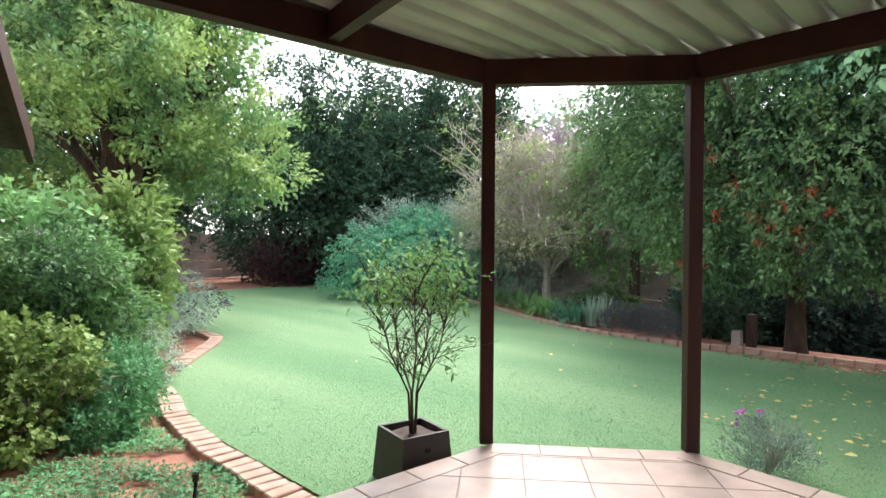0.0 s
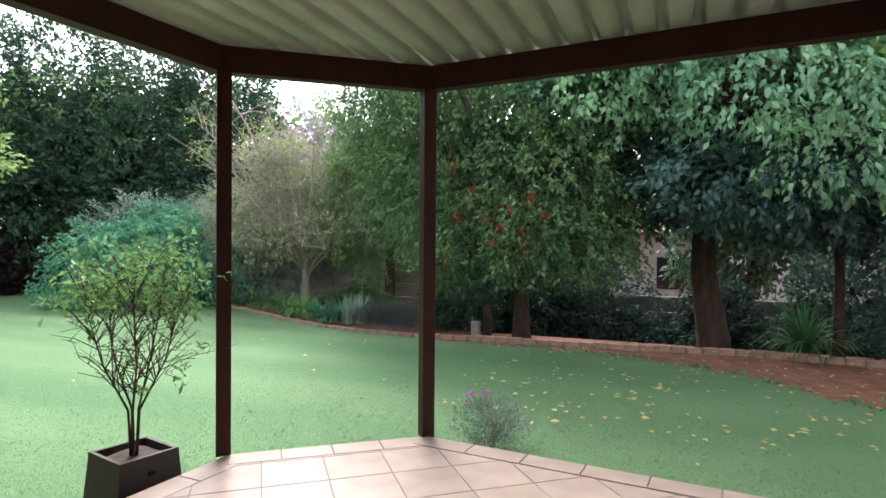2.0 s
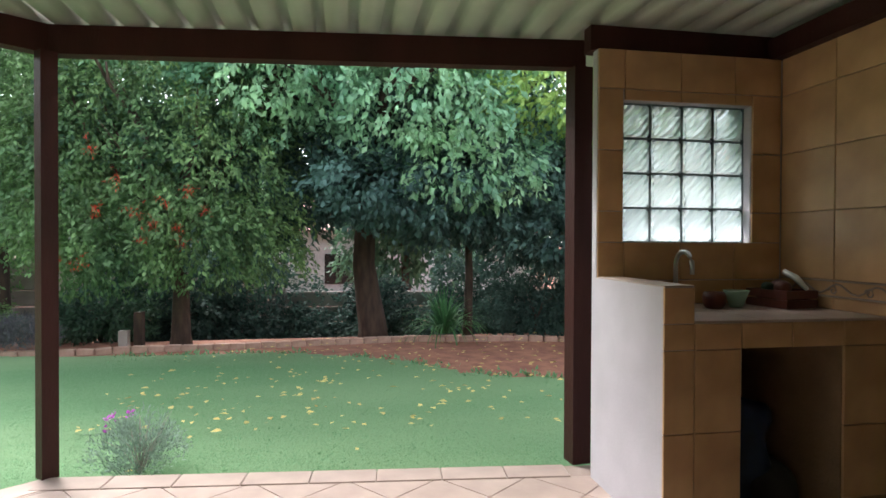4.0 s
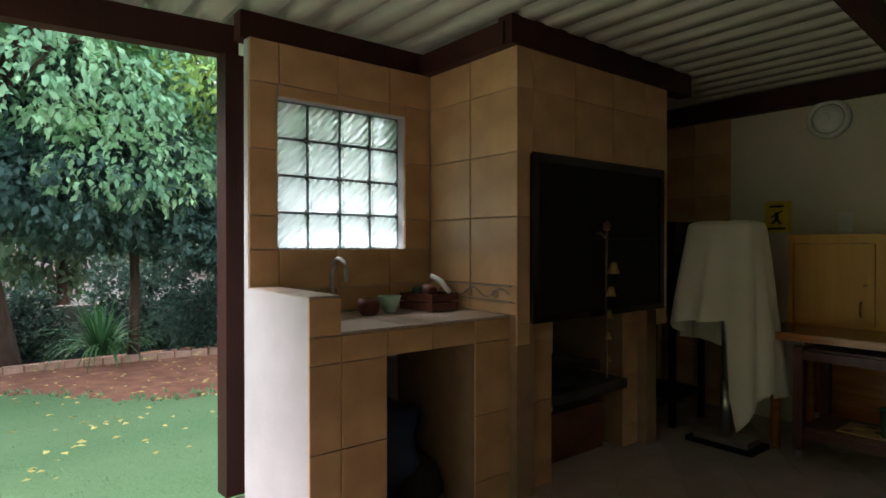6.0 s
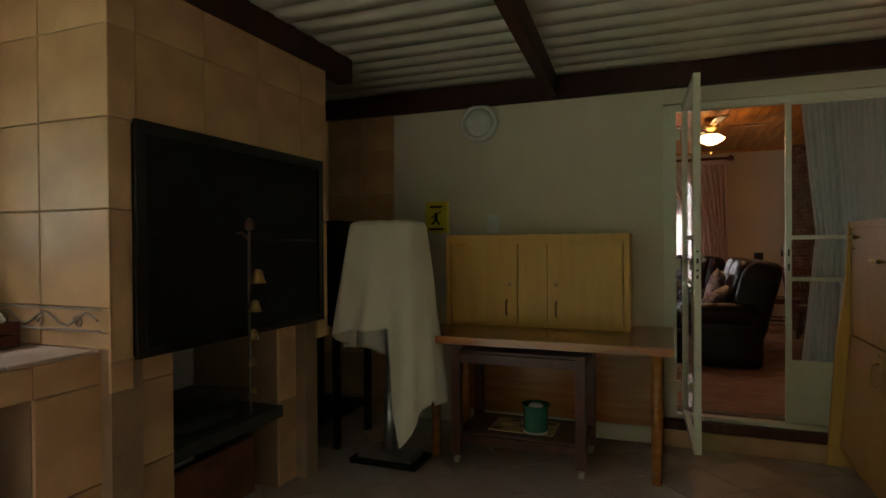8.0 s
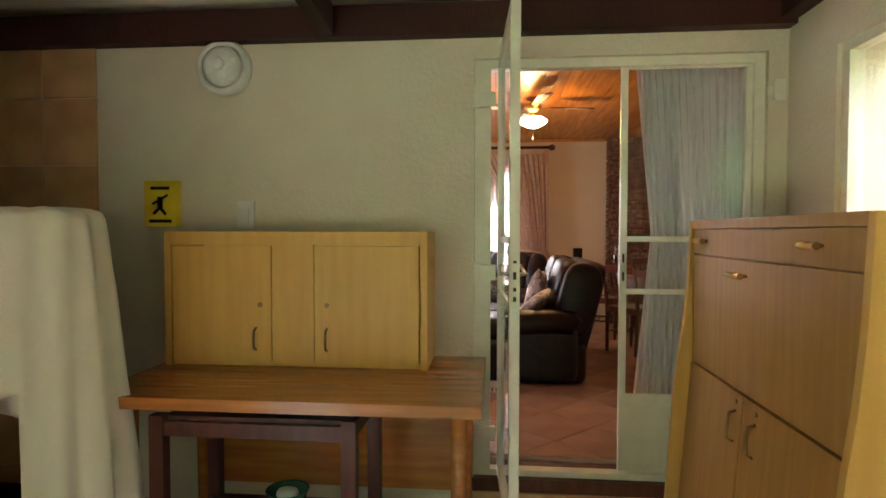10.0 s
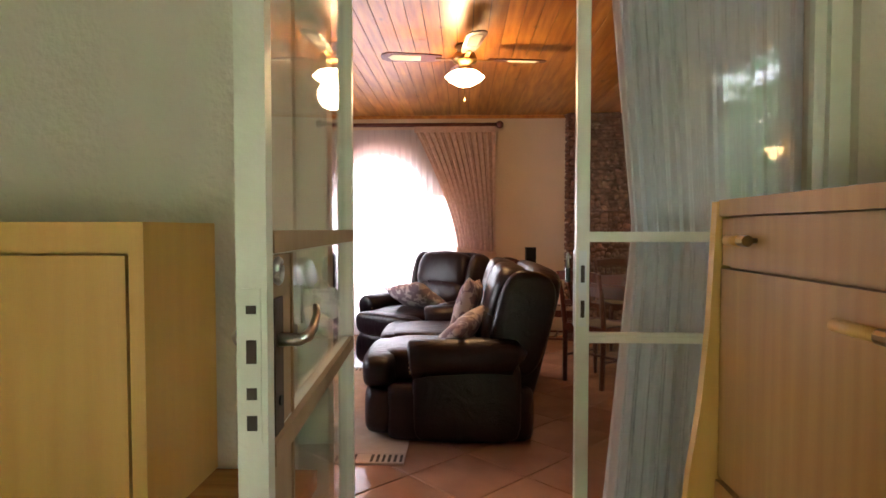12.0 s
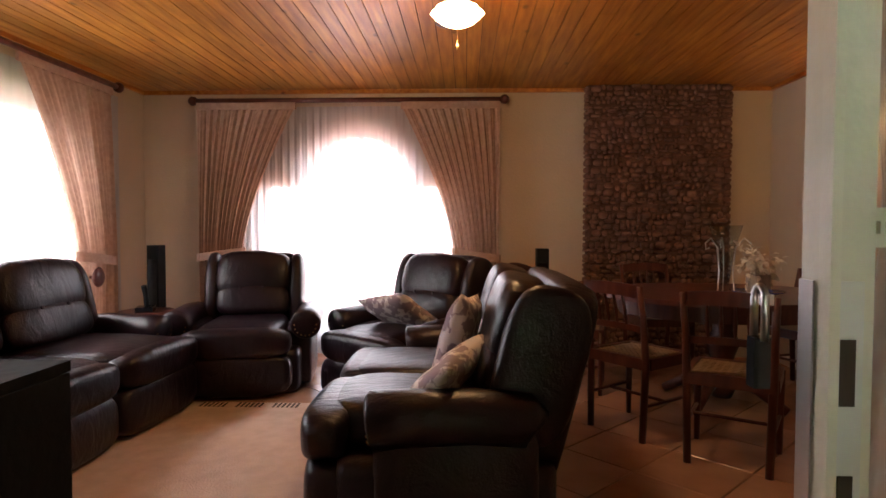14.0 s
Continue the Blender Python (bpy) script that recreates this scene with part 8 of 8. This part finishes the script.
sb = empty("display_unit", at(-0.75, -6.2, FZ), "cream display unit with shelves against the dining wall", "shelf unit")
for d, nm in (((-0.32, 0.0, -0.62, -0.60, 0, 1.9), "side"), ((-0.32, 0.0, 0.60, 0.62, 0, 1.9), "side"), ((-0.32, -0.30, -0.60, 0.60, 0, 1.9), "back")):
    boxed(nm, d, M["frame"], sb)
for z in (0.02, 0.55, 0.95, 1.3, 1.6, 1.88):
    boxed("shelf", (-0.30, 0.0, -0.60, 0.60, z, z + 0.02), M["frame"], sb)
pt = empty("flower_pot", at(-0.02 + 0.02, -7.90 - 0.1, FZ + 0.751), "grey pot holding pale dried flowers on the table edge", "pot")
bm = bmesh.new()
lathe(bm, [(0.05, 0), (0.06, 0.1), (0.065, 0.16), (0.055, 0.16), (0.05, 0.02)], 20)
part("pot", bm, M["concrete"], pt, smooth=True)
crown("flowers", pt, [(0, 0, 0.24, 0.07, 0.07, 0.07)], 220, 0.04, M["cloth"], seed=500, aspect=0.7, fill=0.4)


# ---- tiles, laid last ----
ang = math.atan2(1.74 - 2.71, 5.25 - 4.46)
ux, uy = math.cos(ang), math.sin(ang)
tile_floor = empty("floor_patio_tiles", Matrix.Identity(4), "pinkish ceramic patio tiles with dark joints", "floor")
tile_floor["kind"] = "structure"
# coping strips along the three outer edges, then the field turned with the slanting edge


def strip(p, q, width, module, lift):
    d = math.hypot(q[0] - p[0], q[1] - p[1])
    a = math.atan2(q[1] - p[1], q[0] - p[0])
    n = max(1, round(d / module))
    for i in range(n):
        bm = bmesh.new()
        h, w = d / n / 2 - 0.003, width / 2 - 0.002
        box(bm, -h, h, -w, w, -0.03, 0.0)
        bmesh.ops.bevel(bm, geom=[e for e in bm.edges if all(v.co.z > -0.01 for v in e.verts)], offset=0.003, segments=1, affect="EDGES")
        o = part("tile", bm, M["patio_tile"], tile_floor)
        o.matrix_basis = Matrix.Translation((p[0] + math.cos(a) * d * (i + 0.5) / n, p[1] + math.sin(a) * d * (i + 0.5) / n, lift)) @ pose(0, 0, 0, 0, 0, math.degrees(a)) @ Matrix.Translation((0, -width / 2, 0))


inner = [(0.68, -4.94), (4.47, -4.94), (5.085, 1.695), (4.393, 2.545), (0.68, 2.80)]
strip((4.47, 2.71), (5.25, 1.745), 0.175, 0.35, 0.004)
strip((5.25, 1.735), (4.975, -1.14), 0.17, 0.36, 0.007)
strip((0.68, 2.975), (4.455, 2.715), 0.175, 0.36, 0.002)
floor_tiles(tile_floor, "tile", inner, ang, 0.355, 0.004, (4.37 + ux * 0.03, 1.96 + uy * 0.03), 0.0, 0.01, M["patio_tile"])
rt = empty("floor_room_tiles", Matrix.Identity(4), "terracotta-coloured ceramic floor tiles laid diagonally", "floor")
rt["kind"] = "structure"
floor_tiles(rt, "tile", [(RX0, RY0), (RX1, RY0), (RX1, -5.22), (RX0, -5.22)], radians(45), 0.40, 0.007, (1.70, -6.01), FZ, 0.01, M["room_tile"])

wt = empty("wall_tiles_braai", Matrix.Identity(4), "large sandy wall tiles of the braai and counter", "tiles")
wt["kind"] = "structure"
Z = [0.0, 0.14, 0.475, 0.81, 0.965, 1.145, 1.48, 1.815, 2.15, 2.36]
T = 0.012
# side of the chimney (faces +y)
wall_tiles(wt, "tile", (GX - T, -2.365, 0), (-1, 0, 0), (0, 0, 1), [0.0, 0.372, 0.742], [0.967, 1.03, 1.12, 1.48, 1.815, 2.15, 2.365], M["wall_tile"])
# chimney front (faces -x): u runs along -y
wall_tiles(wt, "tile", (3.995, -2.365 + T, 0), (0, -1, 0), (0, 0, 1), [0, 0.12, 0.47, 0.82, 1.17, 1.422], [0.81, 0.92, 1.48, 1.815, 2.15, 2.365], M["wall_tile"], skip=[(0.10, 1.31, 0.80, 1.80)])
wall_tiles(wt, "tile", (4.06, -1.228, 0), (0, -1, 0), (0, 0, 1), [0, 0.147, 0.375, 0.63, 0.895, 1.15, 1.27], [0.0, 0.14, 0.475, 0.84, 0.955], M["wall_tile"], skip=[(0.375, 0.892, 0.0, 0.838)])
wall_tiles(wt, "tile", (4.06, -1.228, 0), (0, -1, 0), (0, 0, 1), [0, 0.147], [0.955, 1.115], M["wall_tile"])
wall_tiles(wt, "tile", (4.06, -2.50, 0), (0, -1, 0), (0, 0, 1), [0, 0.20], [0, 0.14, 0.475, 0.81, 0.92], M["wall_tile"])
wall_tiles(wt, "tile", (4.14, -3.50, 0), (0, -1, 0), (0, 0, 1), [0, 0.275], [0, 0.14, 0.475, 0.81, 1.145, 1.48, 1.815], M["wall_tile"])
# pier reveals
wall_tiles(wt, "tile", (4.14, -3.50, 0), (1, 0, 0), (0, 0, 1), [0, 0.3], [0, 0.14, 0.475, 0.81, 0.92], M["wall_tile"])
wall_tiles(wt, "tile", (4.06, -2.12, 0), (1, 0, 0), (0, 0, 1), [0, 0.3], [0, 0.14, 0.475, 0.835], M["wall_tile"])
# glass block wall face (faces -x)
wall_tiles(wt, "tile", (GX, -1.232, 0), (0, -1, 0), (0, 0, 1), [0, 0.155, 0.49, 0.825, 1.12], [0.967, 1.10, 1.31, 1.48, 1.815, 2.15, 2.365], M["wall_tile"], skip=[(0.147, 0.935, 1.31, 2.09)])
# alcove beyond the chimney
wall_tiles(wt, "tile", (GX - T, -4.97, 0), (-1, 0, 0), (0, 0, 1), [0, 0.30, 0.60], [0, 0.14, 0.475, 0.81, 1.145, 1.48, 1.75, 2.10, 2.36], M["wall_tile"])
wall_tiles(wt, "tile", (GX, -3.78, 0), (0, -1, 0), (0, 0, 1), [0, 0.35, 0.7, 1.05, 1.18], [0, 0.14, 0.475, 0.81, 1.145, 1.48, 1.815, 2.15, 2.36], M["wall_tile"])
# back of the chimney (faces -y)
wall_tiles(wt, "tile", (3.995, -3.775, 0), (1, 0, 0), (0, 0, 1), [0, 0.35, 0.72], [1.82, 2.15, 2.36], M["wall_tile"])
# counter top and the cap of the half wall, paler
ctp = empty("counter_top_tiles", Matrix.Identity(4), "pale glazed tiles on the counter top", "tiles")
ctp["kind"] = "structure"
wall_tiles(ctp, "tile", (4.048, -2.365, 0.955), (1, 0, 0), (0, 1, 0), [0, 0.335, 0.672], [0.0, 0.32, 0.65, 0.99], M["patio_tile"])
wall_tiles(ctp, "tile", (4.048, -1.376, 1.115), (1, 0, 0), (0, 1, 0), [0, 0.335, 0.672], [0.0, 0.148], M["patio_tile"], thick=0.008)
